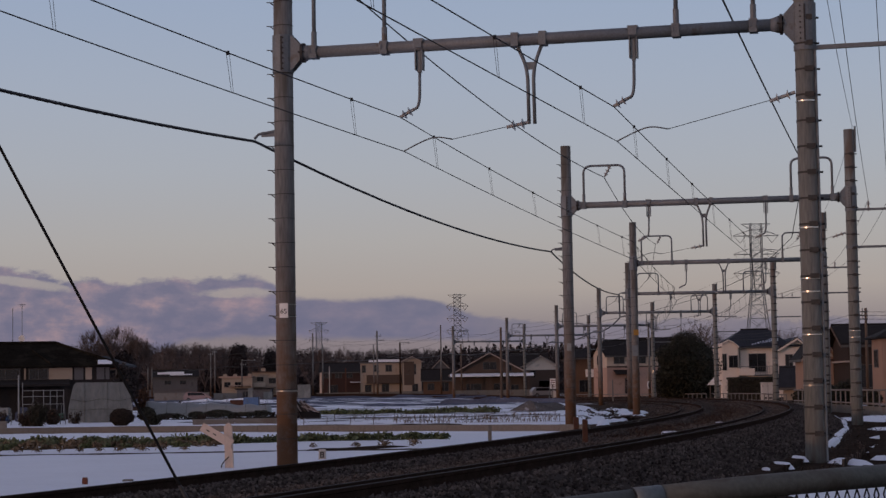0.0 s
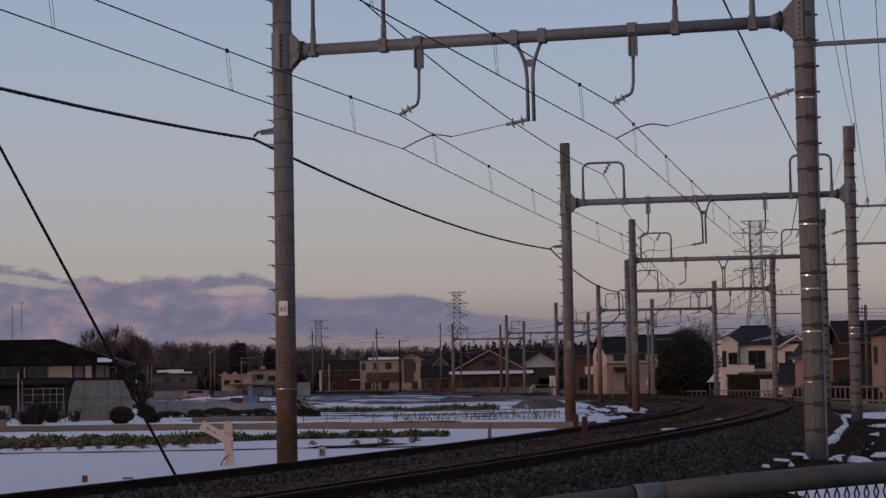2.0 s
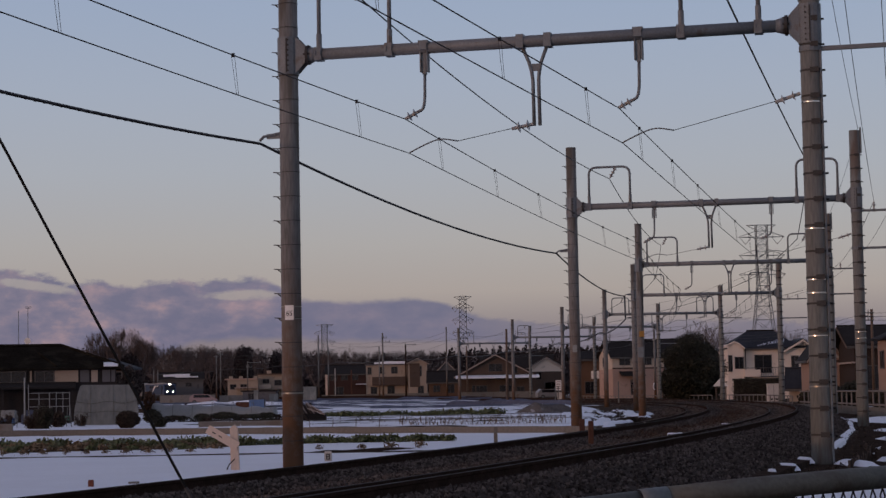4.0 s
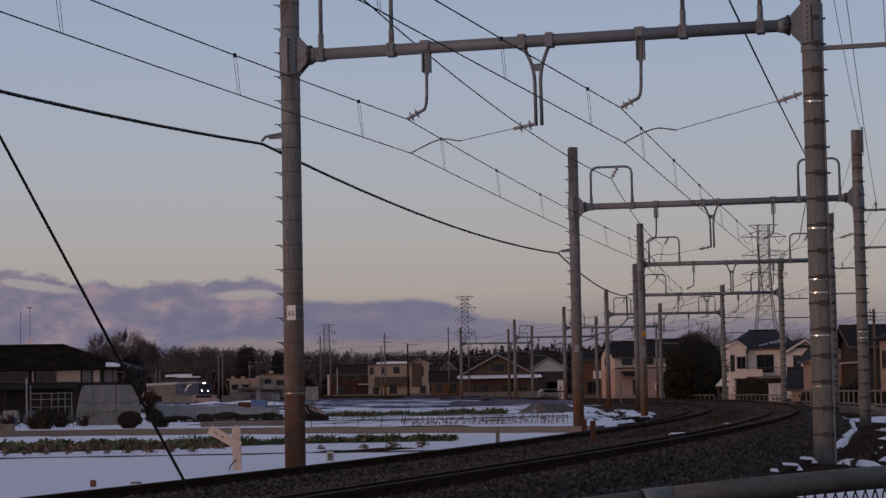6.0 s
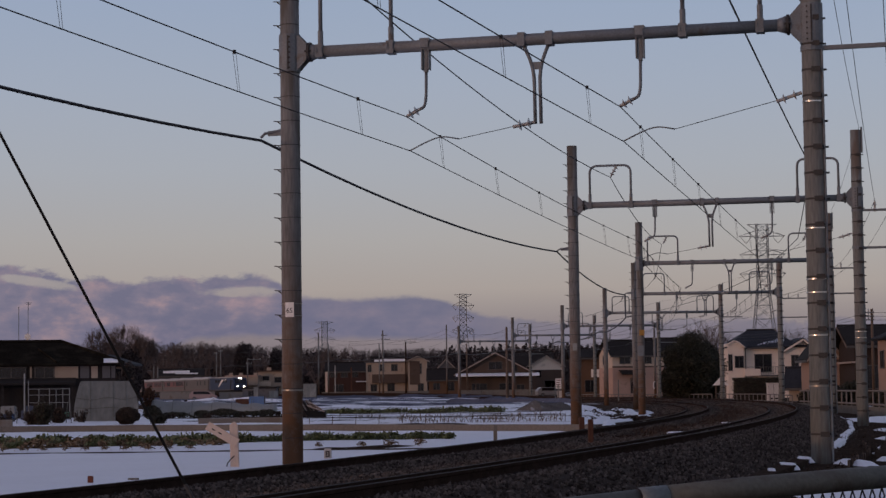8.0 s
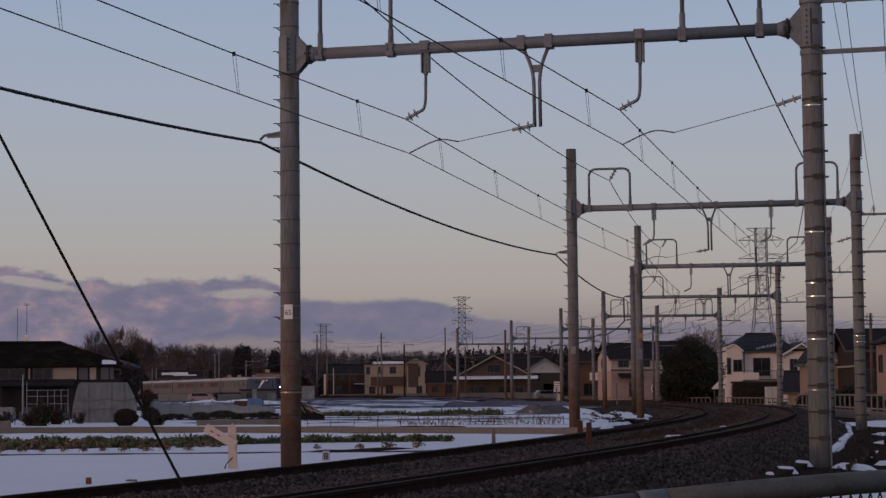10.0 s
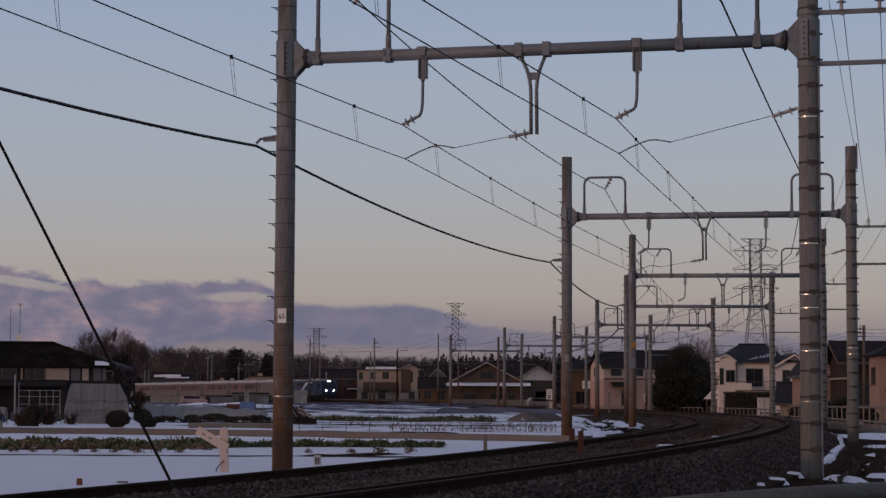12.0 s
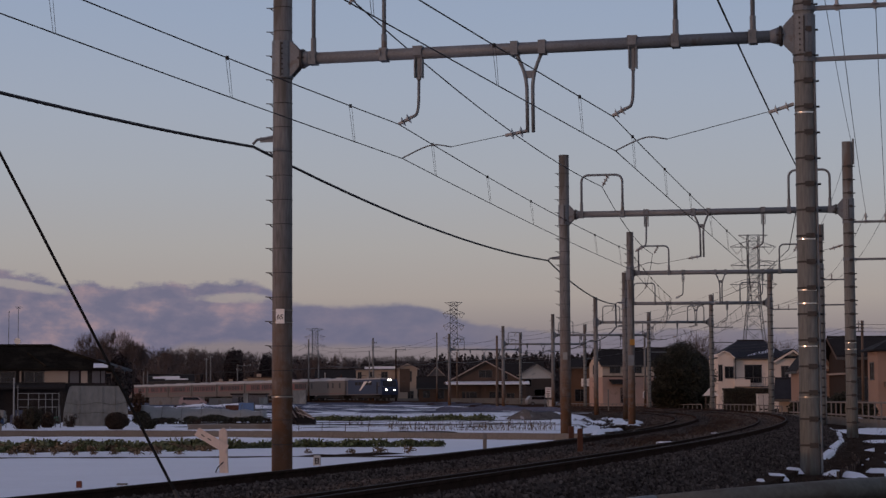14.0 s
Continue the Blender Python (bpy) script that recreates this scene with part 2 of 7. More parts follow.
def build_line():
    """Place and heading every half metre of the middle between the two tracks; 0 is the first gantry."""
    def bend(s, h):
        if h < -0.385:
            return 0.0
        i = s / SPAN + 1
        return BEND[max(0, min(len(BEND) - 1, int(i)))]
    line = {0: START}
    for way, last in ((1, int(S1 / STEP)), (-1, int(-S0 / STEP))):
        x, y, h = START
        for i in range(1, last + 1):
            k = bend(way * i * STEP, h) * STEP * way
            x, y = x + way * STEP * math.sin(h - k / 2), y + way * STEP * math.cos(h - k / 2)
            h -= k
            line[way * i] = (x, y, h)
    return line


LINE = build_line()


def climb(s):
    """Height of the line over its level at the first gantry."""
    a = max(0.0, min(1.0, (s - 190) / 150))
    return 0.85 * a * a * (3 - 2 * a)


def along(s, u, z):
    i = math.floor(s / STEP)
    f = s / STEP - i
    a, b = LINE[i], LINE[i + 1]
    x, y, h = (a[j] + (b[j] - a[j]) * f for j in range(3))
    return Vector((x + u * math.cos(h), y - u * math.sin(h), z + climb(s)))


def heading(s):
    return LINE[round(s / STEP)][2]


def at_line(s):
    """The pose of a thing on the middle of the line: x across to the right, y along."""
    p = along(s, 0, 0)
    return Matrix.Translation(p) @ Matrix.Rotation(-heading(s), 4, "Z")


def line_x(y, u):
    """x of the line, offset by u, where it passes the depth y for the first time."""
    for i in range(int(S0 / STEP), int(S1 / STEP)):
        if LINE[i][1] >= y:
            return along(i * STEP, u, 0).x
    return along(S1 - 1, u, 0).x


def sweep(bm, profile, s0, s1, step):
    """A profile of (u, z) pairs carried along the line."""
    n = max(1, round((s1 - s0) / step))
    rings = [[bm.verts.new(along(s0 + (s1 - s0) * i / n, u, z)) for u, z in profile] for i in range(n + 1)]
    m = len(profile)
    for a, b in zip(rings, rings[1:]):
        for k in range(m):
            bm.faces.new((a[k], a[(k + 1) % m], b[(k + 1) % m], b[k]))
    bm.faces.new(rings[0][::-1])
    bm.faces.new(rings[-1])
    return bm


def land(y):
    """Height of the plain: it rises a little towards the houses."""
    a = max(0.0, min(1.0, (y - 130) / 270))
    return 0.75 * a * a * (3 - 2 * a)


# ---- ground ----
def make_ground():
    bm = B()
    ys = [-60, -20, 0, 20, 32, 45, 60, 80, 100, 130, 160, 200, 240, 280, 320, 360, 400, 500, 800, 1500, 4600]
    xs = [-2500, -600, -200, -100, -60, -30, 0, 30, 60, 100, 200, 600, 2500]
    g = [[bm.verts.new((x, y, land(y) - 0.02)) for x in xs] for y in ys]
    for a, b in zip(g, g[1:]):
        for k in range(len(xs) - 1):
            bm.faces.new((a[k], a[k + 1], b[k + 1], b[k]))
    solo("ground", bm, EARTH, Matrix(), "brown winter soil with thin patches of snow", "ground", kind="structure")


make_ground()


def wall_y(x):
    """Depth of the low retaining wall: it swings towards the line."""
    return 79.7 - 8.7 * max(0.0, (x + 15.2) / 15.5) ** 1.5


def snow_sheet(name, y0, y1, x0, x1, z, material, label, edge=0.0, nx=60, ny=16, lump=0.03, bend=None):
    """A sheet of snow with a soft uneven top; x0, x1: functions of y."""
    bm, rnd = B(), random.Random(name)
    rows = []
    for j in range(ny + 1):
        y = y0 + (y1 - y0) * j / ny
        row = []
        for i in range(nx + 1):
            a, b = x0(y), x1(y)
            x = a + (b - a) * i / nx
            border = i in (0, nx) or j in (0, ny)
            h = lump * noise.noise((x * 0.4, y * 0.4, 2)) + lump * 0.6 * noise.noise((x * 1.3, y * 1.3, 5))
            dy = edge * noise.noise((x * 0.7, 9, y)) if j in (0, ny) else 0
            if bend:
                dy += bend(x, y)
            row.append(bm.verts.new((x, y + dy, land(y) + (z + h if not border else -0.05))))
        rows.append(row)
    for a, b in zip(rows, rows[1:]):
        for k in range(nx):
            bm.faces.new((a[k], a[k + 1], b[k + 1], b[k]))
    return solo(name, bm, material, Matrix(), label, "snow", kind="structure", smooth=True)


snow_sheet("snow_near_field", 16, 50.0, lambda y: -40, lambda y: line_x(y, -4.6), 0.05, SNOW, "smooth white snow on the field beside the line", 0.4)
snow_sheet("snow_middle_field", 51.0, 79.2, lambda y: -40, lambda y: line_x(y, -5.4), 0.05, SNOW, "white snow between the crop rows and the low wall", 0.5, lump=0.04, bend=lambda x, y: (wall_y(x) - 79.5) * max(0.0, 1 - (79.2 - y) / 18))
snow_sheet("snow_far_field", 80.4, 330, lambda y: -0.26 * y - 25, lambda y: line_x(y, -7), 0.21, SNOW_FIELD, "thin snow on ploughed vegetable fields", 0.1, nx=80, ny=60, bend=lambda x, y: (wall_y(x) - 79.9) * max(0.0, 1 - (y - 80.4) / 30))


# ---- track bed, rails ----
def make_track():
    bed = [(-5.3, -0.1), (-4.5, -0.02), (-3.5, 0.08), (-2.75, 0.19), (-2.2, 0.24), (-0.7, 0.31), (-0.2, 0.27), (0.5, 0.30), (1.2, 0.35), (3.35, 0.455), (3.9, 0.29), (4.6, 0.05), (5.3, -0.1)]
    solo("track_bed", sweep(B(), bed + [(4.8, -0.6), (-4.5, -0.6)], -45, 840, 2.5), BALLAST, Matrix(), "dark crushed-stone ballast bed of a double track", "track bed", kind="structure")
    for name, u, z in (("inner_track", -1.97, 0.31), ("outer_track", 2.05, 0.445)):
        t = thing(name, Matrix(), "rusty rails on sleepers, canted in a curve", "railway track", "tracks of the line")
        for k, dz in ((-1, 0.0), (1, 0.115)):
            c, top = u + k * 0.566, z + dz
            prof = [(c - 0.064, top - 0.153), (c + 0.064, top - 0.153), (c + 0.064, top - 0.14), (c + 0.012, top - 0.115), (c + 0.012, top - 0.045),
                    (c + 0.033, top - 0.035), (c + 0.033, top - 0.004), (c - 0.033, top - 0.004), (c - 0.033, top - 0.035), (c - 0.012, top - 0.045), (c - 0.012, top - 0.115), (c - 0.064, top - 0.14)]
            rail = part("rail", sweep(B(), prof, -42, 840, 2.5), RUST, t)
            head = [(c - 0.026, top - 0.004), (c + 0.026, top - 0.004), (c + 0.024, top), (c - 0.024, top)]
            part("running_surface", sweep(B(), head, -42, 840, 2.5), RAILTOP, rail, "polished rail head")
        me = meshed("sleeper", box(B(), (0, 0, 0), (1.9, 0.22, 0.16)), SLEEPER)
        for k in range(140):
            ob = new("sleeper", me)
            ob.parent = t
            ob.matrix_basis = at_line(-22 + 0.62 * k) @ pose(u, 0, z - 0.225, 0, -5.0)


make_track()


def make_stones():
    rnd = random.Random(4)
    verts, faces = [], []
    prof = [(-5.3, -0.1), (-4.5, -0.02), (-3.5, 0.08), (-2.75, 0.19), (-2.2, 0.24), (-0.7, 0.31), (-0.2, 0.27), (0.5, 0.30), (1.2, 0.35), (3.35, 0.455), (3.9, 0.29), (4.6, 0.05), (5.3, -0.1)]
    us, zs = [p[0] for p in prof], [p[1] for p in prof]
    for _ in range(105000):
        s = -30 + 100 * rnd.random() ** 1.5
        u = rnd.uniform(-4.8, 4.9)
        if any(abs(u - c) < 0.09 for c in (-2.536, -1.404, 1.484, 2.616)):
            continue
        z = float(np.interp(u, us, zs))
        if (abs(u) > 4.6 and rnd.random() < 0.6) or (u > 4.3 and rnd.random() < 0.4):
            continue
        if u < -3.9 and rnd.random() < 0.9:
            continue
        c = along(s, u, z + 0.005 + 0.02 * rnd.random())
        r = rnd.uniform(0.015, 0.040)
        q = Euler((rnd.random() * 6, rnd.random() * 6, rnd.random() * 6)).to_matrix()
        k = len(verts)
        for v in ((1, 0, 0), (-1, 0, 0), (0, 1, 0), (0, -1, 0), (0, 0, 0.7), (0, 0, -0.7)):
            verts.append(c + q @ (Vector(v) * r * rnd.uniform(0.7, 1.25)))
        for a, b, d in ((0, 2, 4), (2, 1, 4), (1, 3, 4), (3, 0, 4), (2, 0, 5), (1, 2, 5), (3, 1, 5), (0, 3, 5)):
            faces.append((k + a, k + b, k + d))
    for _ in range(26000):
        s, u = 66 + 150 * rnd.random() ** 1.3, rnd.uniform(-4.7, 4.8)
        if any(abs(u - c) < 0.10 for c in (-2.536, -1.404, 1.484, 2.616)):
            continue
        c, r = along(s, u, float(np.interp(u, us, zs)) + 0.01), rnd.uniform(0.05, 0.10)
        q = Euler((rnd.random() * 6, rnd.random() * 6, rnd.random() * 6)).to_matrix()
        k = len(verts)
        for v in ((1, 0, 0), (-0.6, 0.8, 0), (-0.6, -0.8, 0), (0, 0, 0.8)):
            verts.append(c + q @ (Vector(v) * r * rnd.uniform(0.7, 1.25)))
        faces.extend(((k, k + 1, k + 3), (k + 1, k + 2, k + 3), (k + 2, k, k + 3), (k, k + 2, k + 1)))
    me = bpy.data.meshes.new("ballast_stones")
    me.from_pydata(verts, [], faces)
    me.materials.append(STONES)
    tagged(new("ballast_stones", me), "loose brown and grey crushed stones of the track bed", "ballast", kind="stuff")


make_stones()


# ---- gantries that carry the wires ----
def smooth_path(pts, n=6):
    """Points with their corners rounded."""
    pts = [Vector(p) for p in pts]
    out = [pts[0]]
    for a, b, c in zip(pts, pts[1:], pts[2:]):
        for i in range(n + 1):
            t = i / n
            p, q = b + (a - b).normalized() * min(0.28, (a - b).length * 0.45), b + (c - b).normalized() * min(0.28, (c - b).length * 0.45)
            out.append(p.lerp(b, t).lerp(b.lerp(q, t), t))
    out.append(pts[-1])
    return out


def insulator(bm, a, b, r=0.06, discs=2):
    a, b = Vector(a), Vector(b)
    tube(bm, [a, b], 0.034 if r > 0.05 else 0.022, 7)
    d = (b - a).normalized()
    r *= 1.55
    for i in range(discs):
        c = a.lerp(b, (i + 0.7) / (discs + 0.4))
        tube(bm, [c - d * 0.02, c + d * 0.012], r, 10, r * 0.45)
    return bm


def pole_radius(z):
    return 0.200 - 0.0018 * z


POLE_TOP = 10.15


def make_pole(g, u, k, top, straps):
    """One tapered concrete pole of a gantry; k: -1 for the field side, 1 for the road side."""
    p = part("pole", tube(B(), [(u, 0, -0.5), (u, 0, 2), (u, 0, 6), (u, 0, top)], pole_radius(-0.5), 20, pole_radius(top)), POLE if k < 0 else POLE_ROAD, g, smooth=True)
    z, i = 0.55, 0
    while z < 9.9:
        r = pole_radius(z)
        part("band", tube(B(), [(u, 0, z - 0.012 - 0.006 * k), (u, 0, z + 0.012 + 0.006 * k)], r + 0.007, 16), BAND, p, "dark strap")
        if k > 0:
            part("lug", box(B(), (u + 0.075, -r * 0.92 - 0.012, z), (0.16, 0.04, 0.09)), BAND, p)
            part("step_bolt", tube(B(), [(u + r * 0.7, 0, z + 0.0), (u + r + 0.07, -0.02, z + 0.0)], 0.02, 5), BAND, p)
        elif z > 2.3:
            bm = tube(B(), [(u - r * 0.8, 0, z), (u - r - 0.15, 0, z + 0.015)], 0.010, 5)
            tube(bm, [(u - r * 0.9, 0, z - 0.07), (u - r - 0.07, 0, z + 0.0)], 0.012, 5)
            part("step_bolt", bm, BAND, p)
        z += 0.47
        i += 1
    for z in straps:
        part("reflector_band", tube(B(), [(u, 0, z - 0.013), (u, 0, z + 0.013)], pole_radius(z) + 0.010, 28, caps=False), POLISHED if k > 0 and z > 1.45 else SHINE, p, "bright metal strap", smooth=True)
    return p


BEAM_Z = 7.99


def make_gantry(m, arms, left=-5.0, drop=0.0, hoop=(0.0, 0.0), rise=0.0, straps=((), ())):
    """left: place of the field-side pole; drop, hoop: how far the fittings stand to the road side; rise: height of the road-side pole over the other;
    straps: heights of bright metal straps on the field-side and the road-side pole."""
    g = thing("catenary_gantry", m, "tubular steel gantry on two tapered concrete poles", "gantry", "gantries over the tracks")
    for k in (-1, 1):
        c = left if k < 0 else 5.0
        p = make_pole(g, c, k, POLE_TOP + (rise if k > 0 else 0), straps[k > 0])
        part("sleeve", tube(B(), [(c, 0, 7.62), (c, 0, 8.35)], pole_radius(8) + 0.025, 16), STEEL, p, "riveted steel sleeve", smooth=False)
        part("seam", box(B(), (c + (0.03 if k < 0 else 0.02), -pole_radius(8) - 0.026, 7.98), (0.025, 0.02, 0.66)), BAND, p, "dark open seam")
        for dz in (-0.3, -0.2, -0.1, 0.0, 0.1, 0.2, 0.3):
            part("rivet", tube(B(), [(c - 0.06 * k, -0.2, 7.98 + dz), (c - 0.06 * k, -0.22, 7.98 + dz)], 0.018, 6), BAND, p)
    beam = part("beam", tube(B(), [(-4.5, 0, BEAM_Z), (4.5, 0, BEAM_Z)], 0.115, 16), STEEL, g, smooth=True)
    for k in (-1, 1):
        bm = B()
        for dy in (-0.1, 0.1):
            prism(bm, [(4.83 * k, 7.64), (4.83 * k, 8.34), (4.79 * k, 8.32), (4.63 * k, 8.15), (4.63 * k, 7.83), (4.79 * k, 7.66)], dy - 0.008, dy + 0.008, "y")
        part("gusset", bm, STEEL, beam)
        part("flange", tube(B(), [(4.61 * k, 0, BEAM_Z), (4.56 * k, 0, BEAM_Z)], 0.19, 14), BAND, beam)
        part("reducer", tube(B(), [(4.56 * k, 0, BEAM_Z), (4.40 * k, 0, BEAM_Z)], 0.165, 14, 0.118), STEEL, beam, smooth=True)
        part("stub", tube(B(), [(4.85 * k, 0, BEAM_Z), (4.60 * k, 0, BEAM_Z)], 0.10, 14), STEEL, beam, smooth=True)
        for a in range(6):
            dy, dz = 0.15 * math.cos(a * 1.047), 0.15 * math.sin(a * 1.047)
            part("bolt", tube(B(), [(4.65 * k, dy, BEAM_Z + dz), (4.52 * k, dy, BEAM_Z + dz)], 0.02, 6), BAND, beam)
    for a, b in ((-4.37, -2.95 + hoop[0]), (2.66 + hoop[1], 4.08 + hoop[1])):
        part("hoop", tube(B(), smooth_path([(a, 0, BEAM_Z + 0.1), (a, 0, 9.40), (b, 0, 9.40), (b, 0, BEAM_Z + 0.1)]), 0.042, 8), STEEL, g, smooth=True)
        for c in (a, b):
            bm = box(B(), (c, 0, BEAM_Z), (0.15, 0.245, 0.25))
            box(bm, (c - 0.05, -0.13, BEAM_Z + 0.02), (0.03, 0.03, 0.10))
            box(bm, (c + 0.05, -0.13, BEAM_Z + 0.02), (0.03, 0.03, 0.10))
            tube(bm, [(c, 0, BEAM_Z + 0.10), (c, 0, BEAM_Z + 0.40)], 0.056, 8)
            part("foot_clamp", bm, STEEL, g)
        c = (a + b) / 2 + 0.24
        part("hoop_insulator", insulator(B(), (c, 0, 9.38), (c - 0.21, -0.05, 9.00), 0.06, 3), CERAMIC, g)
    for c in (-2.26 + drop, 1.86 + drop):
        arm = part("drop_arm", tube(B(), smooth_path([(c, 0, 7.5), (c - 0.01, 0, 6.83), (c - 0.16, 0, 6.76)]), 0.03, 8), STEEL, g, smooth=True)
        bm = box(B(), (c, 0, 7.70), (0.07, 0.09, 0.44))
        for k in (-0.065, 0.065):
            prism(bm, [(c + k - 0.012, 7.92), (c + k + 0.012, 7.92), (c + k + 0.012, 7.52), (c + k - 0.012, 7.52)], -0.085, 0.085, "y")
        box(bm, (c, -0.125, BEAM_Z + 0.01), (0.15, 0.03, 0.12))
        box(bm, (c, 0, BEAM_Z + 0.1), (0.19, 0.26, 0.06))
        part("bracket", bm, STEEL, arm)
        part("insulator", insulator(B(), (c - 0.14, 0, 6.77), (c - 0.40, 0, 6.64), 0.065), CERAMIC, arm)
    y = part("forked_hanger", tube(B(), smooth_path([(-0.38, 0, 7.95), (-0.16, 0, 7.45), (-0.15, 0, 6.39)], 8), 0.035, 8), STEEL, g, smooth=True)
    part("hanger_tube", tube(B(), smooth_path([(0.15, 0, 7.95), (-0.05, 0, 7.45), (-0.04, 0, 6.39)], 8), 0.035, 8), STEEL, y, smooth=True)
    part("tie_plate", prism(B(), [(-0.20, 7.56), (0.0, 7.56), (-0.04, 7.42), (-0.16, 7.42)], -0.015, 0.015, "y"), STEEL, y)
    for c in (-0.38, 0.15):
        part("clamp", box(B(), (c, 0, BEAM_Z), (0.14, 0.26, 0.26)), STEEL, y)
    part("insulator", insulator(B(), (-0.16, 0, 6.42), (-0.58, 0, 6.35), 0.07), CERAMIC, y)
    for c, e, zz in ((-2.59, -0.56, 6.36), (1.52, 4.36, 6.61)):
        r = part("steady_arm", tube(B(), smooth_path([(c, 0, 5.99), (c + 0.34, 0, 6.15), (c + 0.62, 0, 6.24), (c + 0.96, 0, 6.17)], 5), 0.014, 6), STEEL, g, "curved steady arm", smooth=True)
        part("span_wire", tube(B(), [(c + 0.95, 0, 6.17), (e, 0, zz)], 0.007, 5), WIRE, r)
    part("insulator", insulator(B(), (4.80, 0, 6.73), (4.34, 0, 6.59), 0.065), CERAMIC, g)
    bm = tube(B(), [(-5.15, 0, 6.50), (-5.52, -0.02, 6.44), (-5.6, -0.02, 6.36)], 0.028, 6)
    box(bm, (-5.3, 0, 6.44), (0.32, 0.02, 0.10))
    part("cable_bracket", bm, STEEL, g)
    for i, z in enumerate(arms):
        arm = part("crossarm", box(B(), (6.0, 0, z), (1.75, 0.075, 0.08)), STEEL, g)
        part("arm_strap", tube(B(), [(5, 0, z - 0.05), (5, 0, z + 0.05)], pole_radius(z) + 0.02, 16), STEEL, arm)
        for c in (5.60, 6.28):
            if i == 0:
                part("pin_insulator", insulator(B(), (c, 0, z - 0.06), (c, 0, z + 0.30), 0.06, 2), CERAMIC, arm)
    part("top_bracket", tube(B(), [(5.21, -0.05, 9.55), (5.21, -0.05, 10.45)], 0.035, 6), STEEL, g)
    return g


def lettering(words, size):
    """Raised letters as a mesh, centred across."""
    c = bpy.data.curves.new("lettering", "FONT")
    c.body, c.size, c.extrude, c.align_x = words, size, 0.002, "CENTER"
    ob = bpy.data.objects.new("lettering", c)
    bm = B()
    bm.from_mesh(ob.to_mesh())
    bpy.data.objects.remove(ob)
    return bm


first = make_gantry(at_line(0), (8.47, 7.53), straps=((1.46,), (1.41, 2.32, 3.09, 3.33, 4.25, 6.55)))
bm = box(B(), (-4.97, -0.213, 3.0), (0.17, 0.014, 0.28))
plate = part("number_plate", bm, WHITE, first, "small white enamel plate")
part("number", lettering("65", 0.135), BAND, plate, "black number").matrix_basis = pose(-5.0 + 0.03, -0.224, 2.94, 90)
part("plate_strap", tube(B(), [(-5.0, 0, 2.88), (-5.0, 0, 2.895)], pole_radius(3) + 0.012, 16), SHINE, plate)
part("plate_strap", tube(B(), [(-5.0, 0, 3.11), (-5.0, 0, 3.125)], pole_radius(3) + 0.012, 16), SHINE, plate)
part("conduit", tube(B(), [(5.195, -0.10, -0.2), (5.185, -0.10, 7.5)], 0.022, 6), STEEL, first, "thin cable conduit")
second = make_gantry(at_line(SPAN), (7.53, 6.22), drop=0.2, hoop=(0.05, 0.3), rise=0.2, straps=((), (3.08, 3.3)))
third = make_gantry(at_line(SPAN * 2), (7.53, 6.22), left=-4.81, drop=0.2, hoop=(0.16, 0.28), rise=0.25)
row = [first, second, third] + [copy_thing(second, at_line(SPAN * i)) for i in range(3, 8)]
part("notice_plate", box(B(), (-4.98, -0.22, 2.93), (0.16, 0.014, 0.26)), VINYL_PALE, row[1], "small grey plate")
part("warning_box", box(B(), (-4.74, -0.24, 4.35), (0.26, 0.12, 0.30)), mat("yellow_paint", (0.30, 0.15, 0.02), 0.6, vary=0.15), row[2], "yellow warning box")
part("terminal_box", box(B(), (-4.81, -0.24, 3.4), (0.30, 0.14, 0.55)), STEEL, row[2])
part("conduit", tube(B(), [(5.21, -0.12, -0.2), (5.19, -0.12, 7.4)], 0.03, 6), STEEL, row[2])


# ---- wires ----
def strand(bm, a, b, sag, r, n=10):
    a, b = Vector(a), Vector(b)
    pts = [a.lerp(b, i / n) - Vector((0, 0, 4 * sag * (i / n) * (1 - i / n))) for i in range(n + 1)]
    tube(bm, pts, r, 5, caps=False)
    return pts


def overhead(name, u, zm, uc, zc, label, dip, start):
    line = thing(name, Matrix(), label, "overhead line", "overhead lines")
    for i in range(-1, 7):
        a, b = SPAN * i, SPAN * (i + 1)
        bm = B()
        m = strand(bm, along(a, u, zm + (start[0] if i < 0 else 0)), along(b, u, zm), dip[0], 0.0125 if i > 0 else 0.0105, 12)
        part("messenger_wire", bm, WIRE, line)
        bm = B()
        c = strand(bm, along(a, uc, zc + (start[1] if i < 0 else 0)), along(b, uc, zc), dip[1], 0.0115 if i > 0 else 0.0095, 12)
        part("contact_wire", bm, WIRE, line)
        if i < 4:
            for k in range(1, 12, 2):
                p, q = m[k], c[k]
                d = Vector((0.022, 0.022, 0))
                w = part("dropper", tube(tube(B(), [p - d, q - d * 0.6], 0.0034, 4), [p + d, q + d * 0.6], 0.0034, 4), WIRE, line)
                part("clip", tube(B(), [p - Vector((0, 0, 0.03)), p, p + Vector((0, 0, 0.03))], 0.026, 8), WIRE, w)


overhead("inner_overhead_line", -2.66, 6.64, -2.59, 5.98, "dark messenger and contact wire over the inner track", (0.12, 0.07), (-0.09, -0.03))
overhead("outer_overhead_line", 1.47, 6.63, 1.52, 5.98, "dark messenger and contact wire over the outer track", (0.04, 0.02), (-0.36, -0.18))


